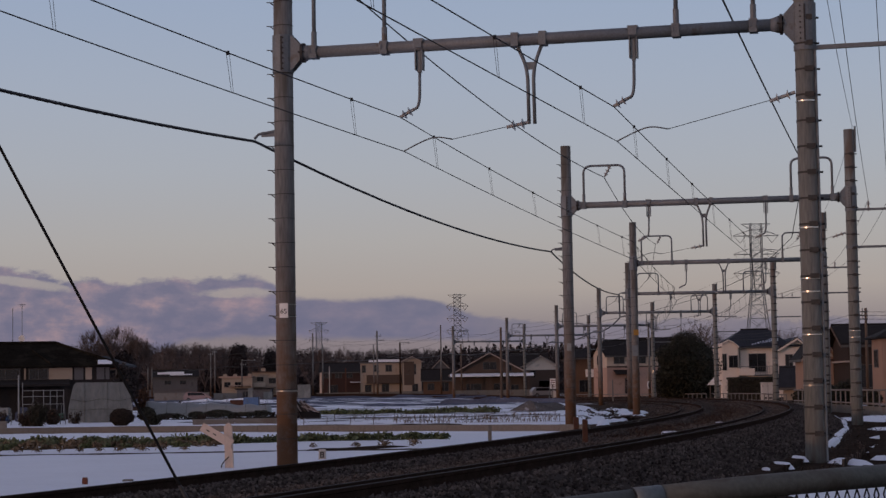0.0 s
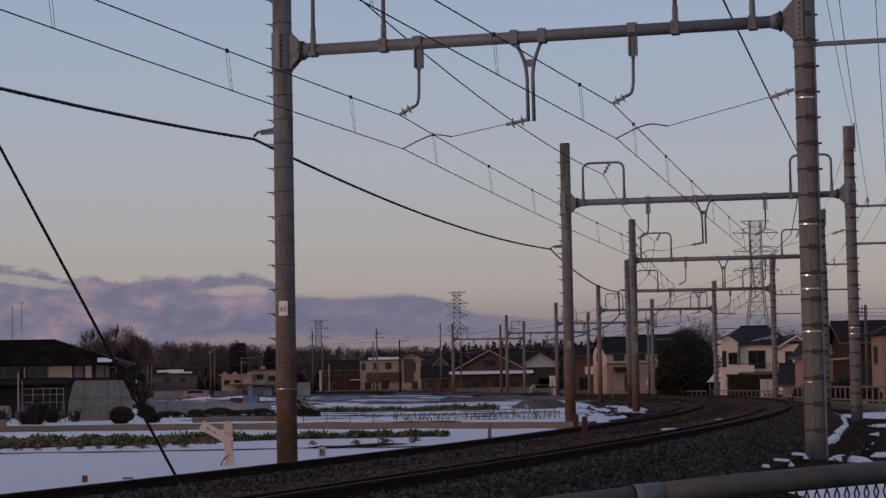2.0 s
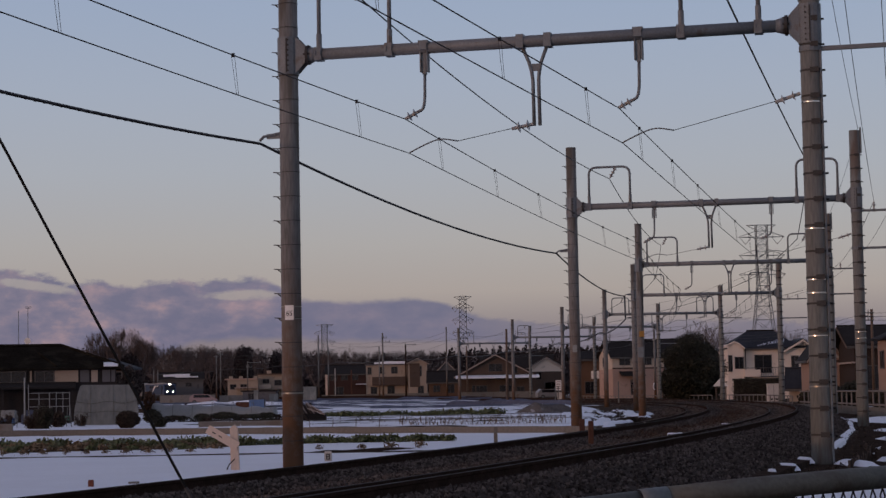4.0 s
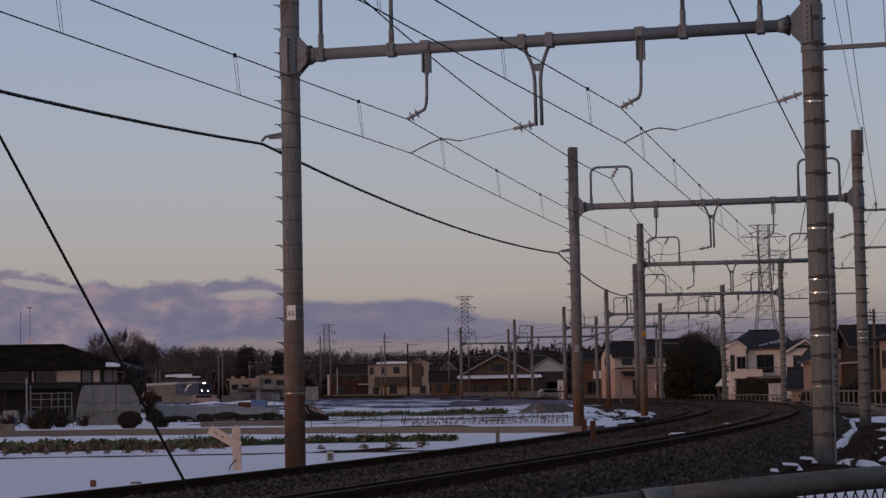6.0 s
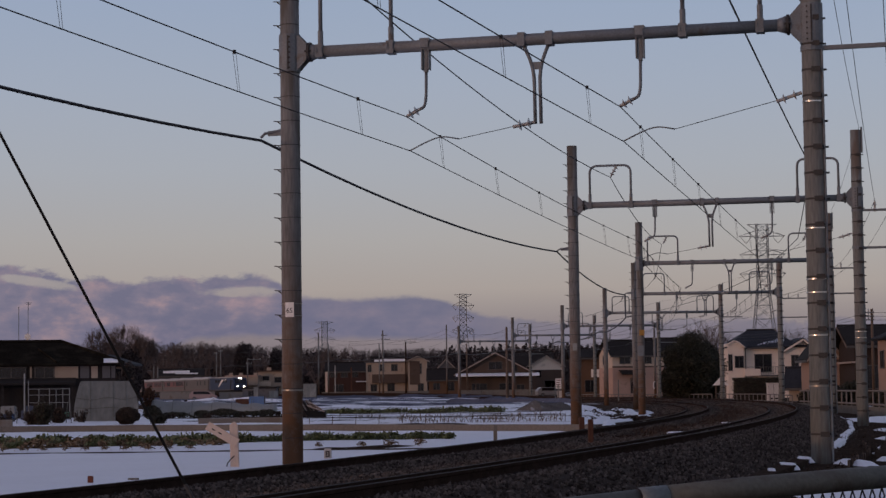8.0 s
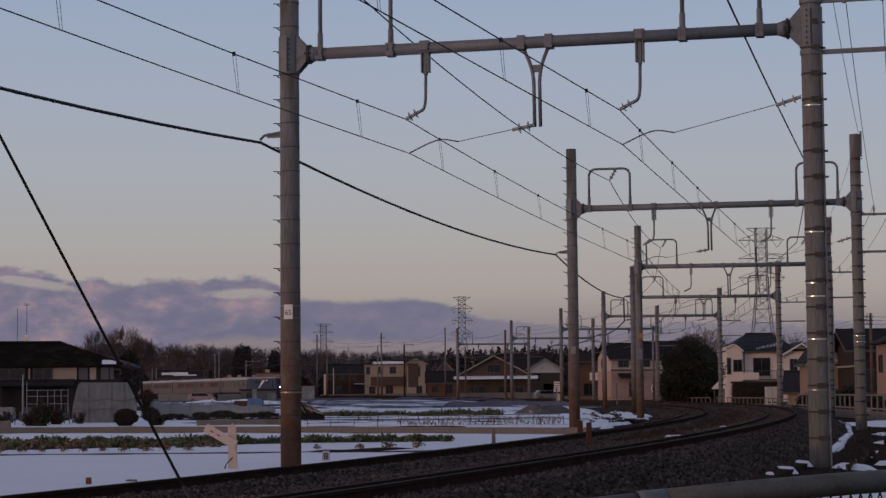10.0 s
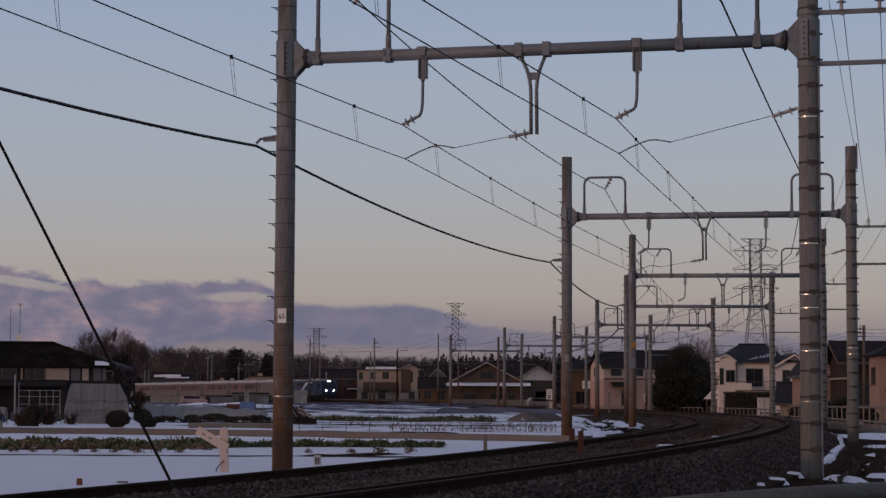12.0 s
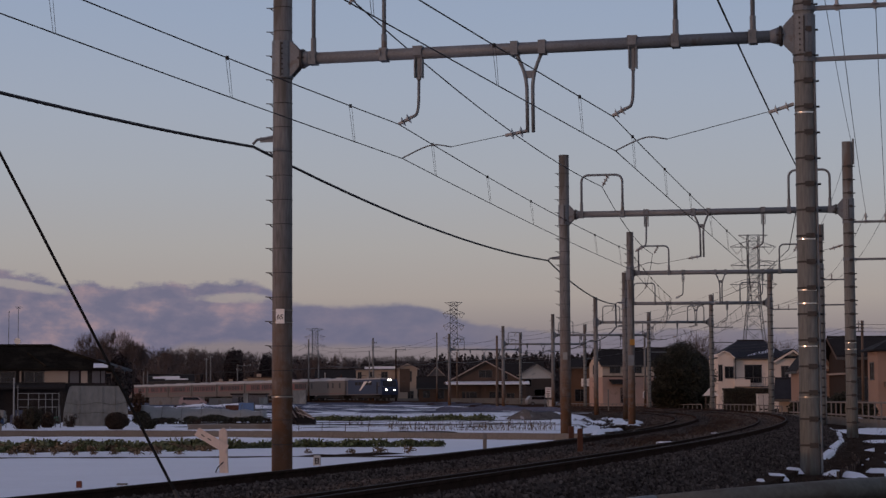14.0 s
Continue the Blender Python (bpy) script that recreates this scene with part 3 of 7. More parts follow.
def long_wire(name, u, z, sag, r, label, first_span=-1, last_span=7, at_first=0.0, before=None, lash=False):
    w = thing(name, Matrix(), label, "cable", "cables along the line")
    for i in range(first_span, last_span):
        bm = B()
        a, b = (at_first if k == 0 else 0.0 for k in (i, i + 1))
        strand(bm, along(SPAN * i, u, z + a), along(SPAN * (i + 1), u, z + b), before if i < 0 and before is not None else sag, r * (1.65 if lash and i > 1 else 1.0), 14)
        part("span", bm, WIRE, w)
        if lash and i < 2:
            bm, n = B(), 480
            p, q = along(SPAN * i, u, z + a), along(SPAN * (i + 1), u, z + b)
            g = before if i < 0 and before is not None else sag
            pts = []
            for k in range(n + 1):
                f = k / n
                pts.append(p.lerp(q, f) + Vector((0.022 * math.cos(k * 1.571), 0, 0.022 * math.sin(k * 1.571) - 4 * g * f * (1 - f))))
            tube(bm, pts, 0.009, 4, caps=False)
            part("lashing", bm, WIRE, w, "wound lashing wire")
    return w


long_wire("feeder_cable", -5.6, 6.36, 0.34, 0.029, "thick black feeder cable slung along the poles", before=0.50, last_span=14, at_first=-0.05, lash=True)
long_wire("hoop_wire", -3.63, 8.98, 0.36, 0.015, "dark feeder wire carried on the gantry hoops", at_first=0.15, last_span=14)
long_wire("hoop_wire", 3.43, 9.13, 0.06, 0.02, "dark feeder wire carried on the gantry hoops", at_first=-0.38)
for u, z, a in ((5.60, 7.86, 0.94), (6.28, 7.86, 0.94), (5.13, 10.44, 0.0)):
    long_wire("distribution_wire", u, z, 0.25, 0.008, "thin distribution wire on the crossarms", at_first=a)

RUBBER = mat("black_rubber", (0.008, 0.0075, 0.008), 0.75, vary=0.2, scale=8, fine=40, bump=0)
foot, upper = Vector((-0.606, 9.0, -0.1)), Vector((-1.976, 9.0, 2.513))
guy = thing("guy_cable", Matrix(), "taut black guy cable with a grey sleeve at its foot", "cable")
part("strand", tube(B(), [foot, foot.lerp(upper, 0.5), foot.lerp(upper, 2.2)], 0.0066, 8), RUBBER, guy)
part("sleeve", tube(B(), [foot, foot.lerp(upper, 0.42)], 0.0085, 10), BAND, guy, "dull grey plastic sleeve", smooth=True)


# ---- fields beside the line ----
def make_low_wall():
    w = thing("field_wall", Matrix(), "low weathered concrete retaining wall along the field", "wall", kind="structure")
    rnd = random.Random(2)
    x = -34.0
    size = (1.252, 0.16, 0.36)
    bm = box(B(), (0, 0, 0), size)
    bmesh.ops.bevel(bm, geom=bm.edges[:], offset=0.012, segments=1, affect="EDGES")
    me = meshed("concrete_panel", bm, CONCRETE)
    while x < 4.0:
        a, b = Vector((x, wall_y(x), 0)), Vector((x + 1.0, wall_y(x + 1.0), 0))
        d = (b - a).normalized()
        ob = new("concrete_panel", me)
        ob.parent = w
        p = a + d * 0.63
        ob.matrix_basis = Matrix.Translation((p.x, p.y, 0.075 + rnd.uniform(-0.007, 0.007))) @ Matrix.Rotation(math.atan2(d.y, d.x) + rnd.uniform(-0.008, 0.008), 4, "Z") @ Matrix.Rotation(rnd.uniform(-0.005, 0.005), 4, "Y")
        foot = part("footing", box(B(), (0, 0.1, -0.24), (1.26, 0.6, 0.16)), CONCRETE, w)
        foot.matrix_basis = ob.matrix_basis
        x += 1.257 * d.x


make_low_wall()


def leaf_blade(bm, base, way, length, width, droop, n=3):
    """A bent leaf from its foot: a strip of n pieces."""
    base, way = Vector(base), Vector(way).normalized()
    side = way.cross(Vector((0, 0, 1)))
    side = side.normalized() if side.length > 0.01 else Vector((1, 0, 0))
    last = None
    for i in range(n + 1):
        t = i / n
        p = base + way * length * t + Vector((0, 0, -droop * length * t * t))
        w = width * (0.35 + 1.3 * t - 1.5 * t * t)
        pair = (bm.verts.new(p - side * w), bm.verts.new(p + side * w + Vector((0, 0, 0.02))))
        if last:
            bm.faces.new((last[0], last[1], pair[1], pair[0]))
        last = pair


def crop_mesh(seed, dry):
    rnd, bm = random.Random(seed), B()
    for _ in range(130 if not dry else 46):
        a, e = rnd.uniform(0, 6.28), rnd.uniform(0.3, 1.45)
        way = (math.cos(a) * math.cos(e), math.sin(a) * math.cos(e), math.sin(e))
        leaf_blade(bm, (rnd.uniform(-0.12, 0.12), rnd.uniform(-0.12, 0.12), rnd.uniform(0, 0.12)), way, rnd.uniform(0.08, 0.17), rnd.uniform(0.018, 0.034), rnd.uniform(0.4, 1.2))
    return meshed("crop_plant", bm, STRAW if dry else LEAF)


GREEN_CROPS, DRY_CROPS = [crop_mesh(i, False) for i in range(5)], [crop_mesh(i + 20, True) for i in range(3)]


def crop_row(y0, x0, x1, pitch, green, scale, skew=0.0):
    rnd = random.Random(y0)
    x = x0
    while x < x1:
        dry = rnd.random() > green
        ob = new("crop_plant", rnd.choice(DRY_CROPS if dry else GREEN_CROPS))
        s = scale * rnd.uniform(0.75, 1.2)
        ob.matrix_basis = pose(x, y0 + skew * (x - x0) + rnd.uniform(-0.12, 0.12), 0.03, 0, 0, rnd.uniform(0, 360)) @ Matrix.Diagonal((s, s, s, 1))
        tagged(ob, "withered tan vegetable plant in the snow" if dry else "leafy green winter vegetable in the snow", "plant", "crop rows")
        x += pitch * rnd.uniform(0.75, 1.25)


crop_row(56.9, -13.6, -5.6, 0.23, 0.80, 1.5)
crop_row(55.6, -13.4, -6.0, 0.42, 0.1, 1.15)
crop_row(57.4, -5.4, 0.05, 0.26, 0.97, 1.35, 0.25)
crop_row(56.3, -13.6, -6.2, 0.34, 0.25, 1.1)
crop_row(118.0, -7.4, -2.2, 0.28, 0.97, 2.5)
crop_row(116.5, -2.0, 2.7, 0.26, 1.0, 2.7)
crop_row(53.9, -13.2, -6.0, 0.30, 0.4, 1.05)
crop_row(52.0, -12.8, -6.4, 0.5, 0.1, 0.8)
crop_row(52.4, -4.2, -0.4, 0.9, 0.0, 0.9)


def mound(name, pts, width, height, material, label, seed=0, rough=0.5):
    """A long uneven ridge of earth along the points."""
    bm, rows = B(), []
    first, last = Vector(pts[0]), Vector(pts[-1])
    for i in range(len(pts) - 1):
        a, b = Vector(pts[i]), Vector(pts[i + 1])
        n = max(2, int((b - a).length / 0.5))
        for k in range(n):
            p = a.lerp(b, k / n)
            d = (b - a).normalized()
            s = Vector((-d.y, d.x, 0))
            q = noise.noise((p.x * 0.6, p.y * 0.3, seed)) + 0.5 * noise.noise((p.x * 2.1, p.y, seed + 7))
            h = max(0.01, height * (1 + rough * 1.6 * q))
            end = min(1.0, 0.1 + min((p - first).length, (p - last).length) / max(0.6, min(1.5, 1.2 * width)))
            w, h = width * end * (1 + 0.3 * noise.noise((p.x * 0.8, 3, seed))), h * end
            rows.append([bm.verts.new(p + s * w * c + Vector((0, 0, h * e - 0.03))) for c, e in ((-0.5, -0.5), (-0.3, 0.6), (0, 1), (0.3, 0.6), (0.5, -0.5))])
    for a, b in zip(rows, rows[1:]):
        for k in range(4):
            bm.faces.new((a[k], a[k + 1], b[k + 1], b[k]))
    return solo(name, bm, material, Matrix(), label, "field", kind="stuff", smooth=False)


HEAP = mat("netted_heap", (0.115, 0.108, 0.105), 0.9, vary=0.4, scale=2, fine=9, bump=0.8, tint=(0.30, 0.31, 0.34), mask=0.60)


def field_z(y):
    return land(y) + 0.21


mound("furrow", [(-5.6, 50.6, 0), (-4, 50.2, 0), (-0.5, 52.6, 0)], 0.28, 0.045, SOIL, "dark wet soil showing through snow", 1, 0.9)
mound("furrow", [(-14, 54.6, 0.05), (-5.6, 54.9, 0.05)], 3.0, 0.05, SOIL, "dark wet soil showing through snow", 2, 0.9)
rnd = random.Random(8)
FIELD_ROWS = ((75.5, -3.2, 1.0, 0.05, SOIL), (79.5, -6.0, 3.6, 0.03, SOIL), (88, -7, 4.4, 0.04, SOIL), (97, -9, 6.0, 0.04, SOIL), (107, -9, 3.6, 0.05, SOIL), (126, -9, 8.0, 0.05, SOIL), (139, -14, 9.6, 0.06, SOIL),
              (146, -34, -16, 0.2, EVERGREEN), (148, -9, 9.8, 0.03, NET), (172, -40, -18, 0.25, SOIL), (164, -14, 10.2, 0.04, NET), (178, -18, 10.5, 0.17, NET), (194, -20, 4.5, 0.05, NET),
              (208, -48, -14, 0.22, EVERGREEN), (226, -36, 10.0, 0.07, NET), (262, -44, 9.0, 0.10, NET), (290, -44, 8.0, 0.18, NET), (304, -52, 4, 0.34, NET))
for y, x0, x1, h, m in FIELD_ROWS:
    k = x0
    while k < x1:
        e = min(x1, k + rnd.uniform(4, 14) * (1.6 if m is NET else 1))
        mound("furrow", [(k, y + rnd.uniform(-1.0, 1.0), field_z(y)), (e, y + rnd.uniform(-1.0, 1.0), field_z(y))], 1.6, h, m,
              {SOIL: "dark soil ridge between strips of snow", NET: "crop row under a blue-grey net", EVERGREEN: "low dark green winter crop in the snow"}[m], y + k, 0.22 if m is NET else 0.8)
        k = e + rnd.uniform(0.3, 2.5)
rnd = random.Random(15)
for i in range(30):
    spread = 25 - i * 0.56                      # rows lie wider apart with distance
    y = 4223 / (spread - 0.4)
    if y > 300:
        break
    m = SOIL if y < 165 and i % 2 else NET
    x = -0.235 * y + rnd.uniform(0, 6)
    while x < min(10.4, 0.055 * y):
        far = y > 180
        e = min(10.4, x + rnd.uniform(3, 13) * (2.0 if far else 1.0))
        if noise.noise((x * 0.09, y * 0.05, 4)) > (-0.30 if far else -0.1) and not (x < -11 and y < 185):
            mound("furrow", [(x, y + rnd.uniform(-0.6, 0.6), field_z(y)), (e, y + rnd.uniform(-0.6, 0.6), field_z(y))], 1.2, y * rnd.uniform(0.00026, 0.00056) * (0.8 if far else 1.0), m,
                  "dark soil ridge between strips of snow" if m is SOIL else "crop row under a blue-grey net", i + x, 0.5)
        x = e + rnd.uniform(0.5, 6)
mound("soil_heap", [(3.8, 121, field_z(121)), (5.0, 121, field_z(121) + 0.2), (6.6, 121.5, field_z(121) + 0.18), (7.6, 122, field_z(121))], 3.0, 0.36, HEAP, "grey heap of soil and withered stalks under a net", 3, 0.5)


for a, b, y in ((-8.6, -7.5, 43.3), (-7.1, -6.2, 42.9), (-9.4, -8.9, 42.4)):
    mound("bare_soil", [(a, y, 0.04), (b, y - 0.15, 0.04)], 0.3, 0.035, SOIL, "thin streak of soil showing through the snow", y * a, 0.6)
mound("bare_soil", [(-22.4, 86.5, 0.215), (-21.0, 87.2, 0.215), (-19.4, 86.6, 0.215)], 5.0, 0.05, SOIL, "dark trodden soil showing through the snow", 5, 1.0)
mound("bare_soil", [(-14.6, 104, 0.235), (-11.5, 105, 0.235), (-7.6, 104, 0.235)], 5.0, 0.05, SOIL, "dark trodden soil showing through the snow", 6, 1.0)
mound("bare_soil", [(-13.2, 92, 0.215), (-10.5, 92.5, 0.215), (-7.4, 92, 0.215)], 3.0, 0.05, SOIL, "dark trodden soil showing through the snow", 9, 1.0)


mound("net_row", [(-0.5, 197, 0.45), (5, 194, 0.43), (9, 190, 0.38), (12.1, 185, 0.30)], 0.6, 0.34, NET, "long crop row under a blue-grey net", 4, 0.2)


def make_stalks():
    bm, rnd = B(), random.Random(6)
    for y, a, b in ((79.0, -1.6, 4.3), (84.0, -2.2, 4.6), (90.0, -3.6, 4.9), (97.0, -4.4, 5.0)):
        x = a
        while x < b:
            if noise.noise((x * 0.5, y, 1)) > -0.3:
                h = rnd.uniform(0.12, 0.34)
                for _ in range(3):
                    leaf_blade(bm, (x + rnd.uniform(-0.05, 0.05), y + rnd.uniform(-0.3, 0.3), field_z(y) - 0.02), (rnd.uniform(-0.6, 0.6), rnd.uniform(-0.3, 0.3), 1), h * rnd.uniform(0.5, 1), 0.026, rnd.uniform(0, 0.5), 2)
            x += rnd.uniform(0.05, 0.16)
    solo("withered_stalks", bm, STRAW, Matrix(), "rows of withered tan bean stalks in snow", "plants", kind="stuff")
    for y, a, b in ((78.5, -5.5, 4.4), (91.0, -5.0, 5.0)):
        t = thing("string_trellis", pose(0, y, field_z(y)), "low dark string trellis along a row of stalks", "trellis")
        part("string", tube(B(), [(a, 0, 0.26), ((a + b) / 2, 0, 0.23), (b, 0, 0.27)], 0.016, 5), BAND, t)
        k = a
        while k <= b:
            part("stake", tube(B(), [(k, 0, -0.1), (k + 0.02, 0, 0.30)], 0.014, 5), WOOD, t)
            k += 0.9


make_stalks()


def make_sign():
    s = thing("trackside_sign", pose(-4.08, 38.1, 0.0), "white wooden post with a slanted board", "sign")
    bm = prism(B(), [(-0.06, -0.2), (0.10, -0.2), (0.07, 0.82), (0.0, 0.89), (-0.08, 0.82)], -0.06, 0.06, "y")
    bmesh.ops.bevel(bm, geom=bm.edges[:], offset=0.006, segments=1, affect="EDGES")
    part("post", bm, SIGNWOOD, s)
    b = part("board", box(B(), (-0.21, -0.085, 0.65), (0.66, 0.03, 0.165), Matrix.Rotation(radians(31), 4, "Y")), SIGNWOOD, s)
    for d in (-0.14, 0.0):
        part("lettering_bar", box(B(), (-0.25 + d * 0.86, -0.102, 0.67 - d * 0.5), (0.07, 0.004, 0.02), Matrix.Rotation(radians(31), 4, "Y")), BAND, b)
    part("cord", tube(B(), smooth_path([(-0.14, -0.1, -0.05), (-0.12, -0.1, 0.12), (0.02, -0.12, 0.25)]), 0.012, 5), WIRE, s, "black cord")


make_sign()


def stake(name, x, y, z, w, h, material, label, category="post", lean=0.0):
    s = thing(name, pose(x, y, z, 0, lean, 0), label, category)
    bm = box(B(), (0, 0, h / 2 - 0.1), (w, w, h + 0.2))
    bmesh.ops.bevel(bm, geom=bm.edges[:], offset=w * 0.08, segments=1, affect="EDGES")
    part("shaft", bm, material, s)
    part("top_cap", box(B(), (0, 0, h + 0.006), (w * 0.9, w * 0.9, 0.02)), material, s)
    return s


JUNCTION = mat("rust_brown_paint", (0.085, 0.040, 0.028), 0.8, vary=0.3, scale=4, fine=30)
PALE_POST = mat("pale_post", (0.46, 0.44, 0.42), 0.8, vary=0.2, scale=4, fine=30, tint=(0.25, 0.22, 0.2), mask=0.58)
m = stake("kilometre_marker", -2.56, 42.0, 0, 0.15, 0.24, PALE_POST, "small pale marker post with a black figure beside the track")
bm = B()
for dz in (0.095, 0.145, 0.195):
    box(bm, (0, -0.077, dz), (0.085, 0.006, 0.024))
for dx in (-0.03, 0.03):
    box(bm, (dx, -0.0775, 0.145), (0.024, 0.006, 0.12))
part("dark_bar", bm, BAND, m, "worn black figure")
stake("boundary_post", 1.18, 54.6, 0, 0.10, 0.48, CONCRETE, "square grey concrete boundary post")
stake("junction_post", 4.15, 64.6, 0, 0.17, 0.52, JUNCTION, "rust-brown equipment post beside a pole")
stake("junction_post", 2.88, 42.0, 0.2, 0.11, 0.57, JUNCTION, "rust-brown marker post between the two tracks")
stake("low_stake", -5.62, 31.6, -0.02, 0.08, 0.16, RUSTRED, "short red stake in the snow")
stake("low_stake", -5.11, 32.6, 0, 0.17, 0.06, CONCRETE, "short concrete stump in the snow")
stake("cable_marker", 11.38, 215, 0.1, 0.12, 1.9, CONCRETE, "grey concrete post beside the line")
stake("cable_marker", 15.7, 190, 0, 0.12, 2.3, CONCRETE, "grey concrete post beside the line")
stake("short_post", 6.0, 63, 0.0, 0.07, 0.4, CONCRETE, "thin grey post beside the track")


def leaf_ball(bm, c, r, n, size, rnd, flat=1.0):
    """Leaves on and in an uneven round crown."""
    c = Vector(c)
    for _ in range(n):
        v = Vector((rnd.gauss(0, 1), rnd.gauss(0, 1), rnd.gauss(0, 1))).normalized()
        k = (0.62 + 0.38 * rnd.random()) * (1 + 0.22 * noise.noise(v * 2.3 + c))
        p = c + Vector((v.x * r[0], v.y * r[1], v.z * r[2])) * k
        a = Vector((rnd.gauss(0, 1), rnd.gauss(0, 1), rnd.gauss(0, 1))).normalized()
        b = a.orthogonal().normalized()
        s = size * rnd.uniform(0.5, 1.3)
        poly(bm, (p - a * s, p + b * s * 0.55, p + a * s, p - b * s * 0.55))


def shrub(name, x, y, z, r, n, size, material, label, seed):
    s = thing(name, pose(x, y, z), label, "shrub")
    rnd, bm = random.Random(seed), B()
    leaf_ball(bm, (0, 0, r[2]), r, n, size, rnd)
    leaf_ball(bm, (0, 0, r[2]), (r[0] * 0.8, r[1] * 0.8, r[2] * 0.85), n // 2, size * 1.6, rnd)
    part("foliage", bm, material, s)
    bm = B()
    for k in range(4):
        tube(bm, [(0.1 * math.cos(k * 1.6), 0.1 * math.sin(k * 1.6), -0.1), (r[0] * 0.5 * math.cos(k * 1.6), r[1] * 0.5 * math.sin(k * 1.6), r[2] * 1.1)], 0.03, 5, 0.012)
    part("stem", bm, BARK, s)
    return s


RUSSET = mat("russet_leaf", (0.085, 0.042, 0.024), 0.8, vary=0.4, scale=3, fine=20, bump=0.2, island=True)
shrub("clipped_bush", -13.5, 84.6, 0.2, (0.52, 0.50, 0.36), 9000, 0.030, BUSH, "round clipped dark brown bush", 1)
def scrub(x, y, z, h, w, n, material, label, seed):
    """An untidy shrub: leaning stems with leaves along them."""
    s = thing("wild_shrub", pose(x, y, z), label, "shrub")
    rnd, bm, tb = random.Random(seed), B(), B()
    for _ in range(n):
        a, q = rnd.uniform(0, 6.28), w * math.sqrt(rnd.random())
        tip = Vector((q * math.cos(a), q * math.sin(a) * 0.7, h * rnd.uniform(0.45, 1.0) * (1 - 0.35 * q / w)))
        foot = Vector((tip.x * 0.35, tip.y * 0.35, -0.05))
        tube(tb, [foot, foot.lerp(tip, 0.5) + Vector((tip.x * 0.12, 0, 0.05)), tip], 0.014, 3, 0.005, caps=False)
        for _ in range(16):
            p = foot.lerp(tip, rnd.uniform(0.2, 1.02))
            d = Vector((rnd.gauss(0, 1), rnd.gauss(0, 1), rnd.gauss(0, 0.7))).normalized()
            leaf_blade(bm, p, d, rnd.uniform(0.06, 0.16), rnd.uniform(0.018, 0.035), rnd.uniform(0, 0.8), 2)
    part("foliage", bm, material, s)
    part("stem", tb, BARK, s)


scrub(-17.4, 86.5, 0.2, 1.35, 0.42, 130, EVERGREEN, "untidy dark shrub beside the field", 2)
scrub(-17.9, 87, 0.2, 0.8, 0.45, 70, BUSH, "low untidy brown shrub beside the field", 21)
scrub(-16.95, 93, 0.2, 0.75, 0.42, 20, BUSH, "thin leafless brown shrub in the snow", 22)
scrub(-12.4, 86, 0.2, 0.6, 0.4, 60, EVERGREEN, "low dark shrub in the snow", 23)
for i, (x, y, h, w, m) in enumerate(((-22.6, 99, 1.3, 0.7, EVERGREEN), (-21.5, 98, 0.9, 0.6, BUSH), (-20.4, 99, 1.1, 0.5, EVERGREEN), (-19.4, 100, 0.7, 0.6, BUSH), (-23.6, 100, 1.0, 0.7, BUSH))):
    scrub(x, y, 0.15, h, w, 34, m, "untidy dark shrub in the farmyard", 500 + i)
for i in range(9):
    stake("bean_stake", -19.6 + 0.31 * i, 91.5 + 0.3 * math.sin(i * 2.0), 0.2, 0.03, 0.75 + 0.35 * math.sin(i * 1.7) ** 2, GALV, "thin grey garden stake", "stake", 4 * math.sin(i * 2.9))
shrub("wild_shrub", -17.6, 91, 0.1, (0.3, 0.3, 0.42), 350, 0.07, BUSH, "untidy dark shrub beside the field", 3)
shrub("conifer_shrub", -18.6, 125, 0.2, (0.42, 0.4, 0.88), 600, 0.08, RUSSET, "narrow brown-green conifer shrub", 4)
shrub("wild_shrub", -15.2, 103, 0.2, (0.5, 0.5, 0.35), 400, 0.08, EVERGREEN, "low dark shrub beside the vinyl tunnel", 5)
for i in range(11):
    scrub(-14.3 + 0.62 * i + 0.2 * math.sin(i * 4.0), 103.5 + 1.2 * math.sin(i * 2.2), 0.25, 0.32 + 0.14 * math.sin(i * 3.1), 0.45, 12, EVERGREEN if i % 3 else BUSH, "low withered plant in the vegetable plot", 300 + i)
for i, (x, w) in enumerate(((-15.2, 0.7), (-13.8, 0.5), (-12.6, 0.9), (-11.2, 1.0), (-10.3, 0.6))):
    shrub("wild_shrub", x, 112 + 0.3 * i, 0.2, (w, 0.4, 0.13 + 0.04 * (i % 3)), 520, 0.06, EVERGREEN, "low dark plants along the vinyl tunnel", 10 + i)
for i in range(12):
    p = along(52 + 4.0 * i, -6.3 - 1.6 * math.sin(i * 2.3) ** 2, 0.02)
    scrub(p.x, p.y, 0.0, 0.30 + 0.1 * math.sin(i * 1.3), 0.55, 16, BUSH, "withered weeds on the bank of the line", 700 + i)
for i, (x, y, w) in enumerate(((6.6, 74, 0.7), (8.0, 79, 0.9), (9.6, 84, 0.8), (8.2, 92, 1.2), (10.5, 96, 1.0))):
    shrub("bank_weeds", x, y, 0.0, (w * 0.8, 0.5, 0.10), 300, 0.07, BUSH, "withered weeds on the bank of the line", 30 + i)


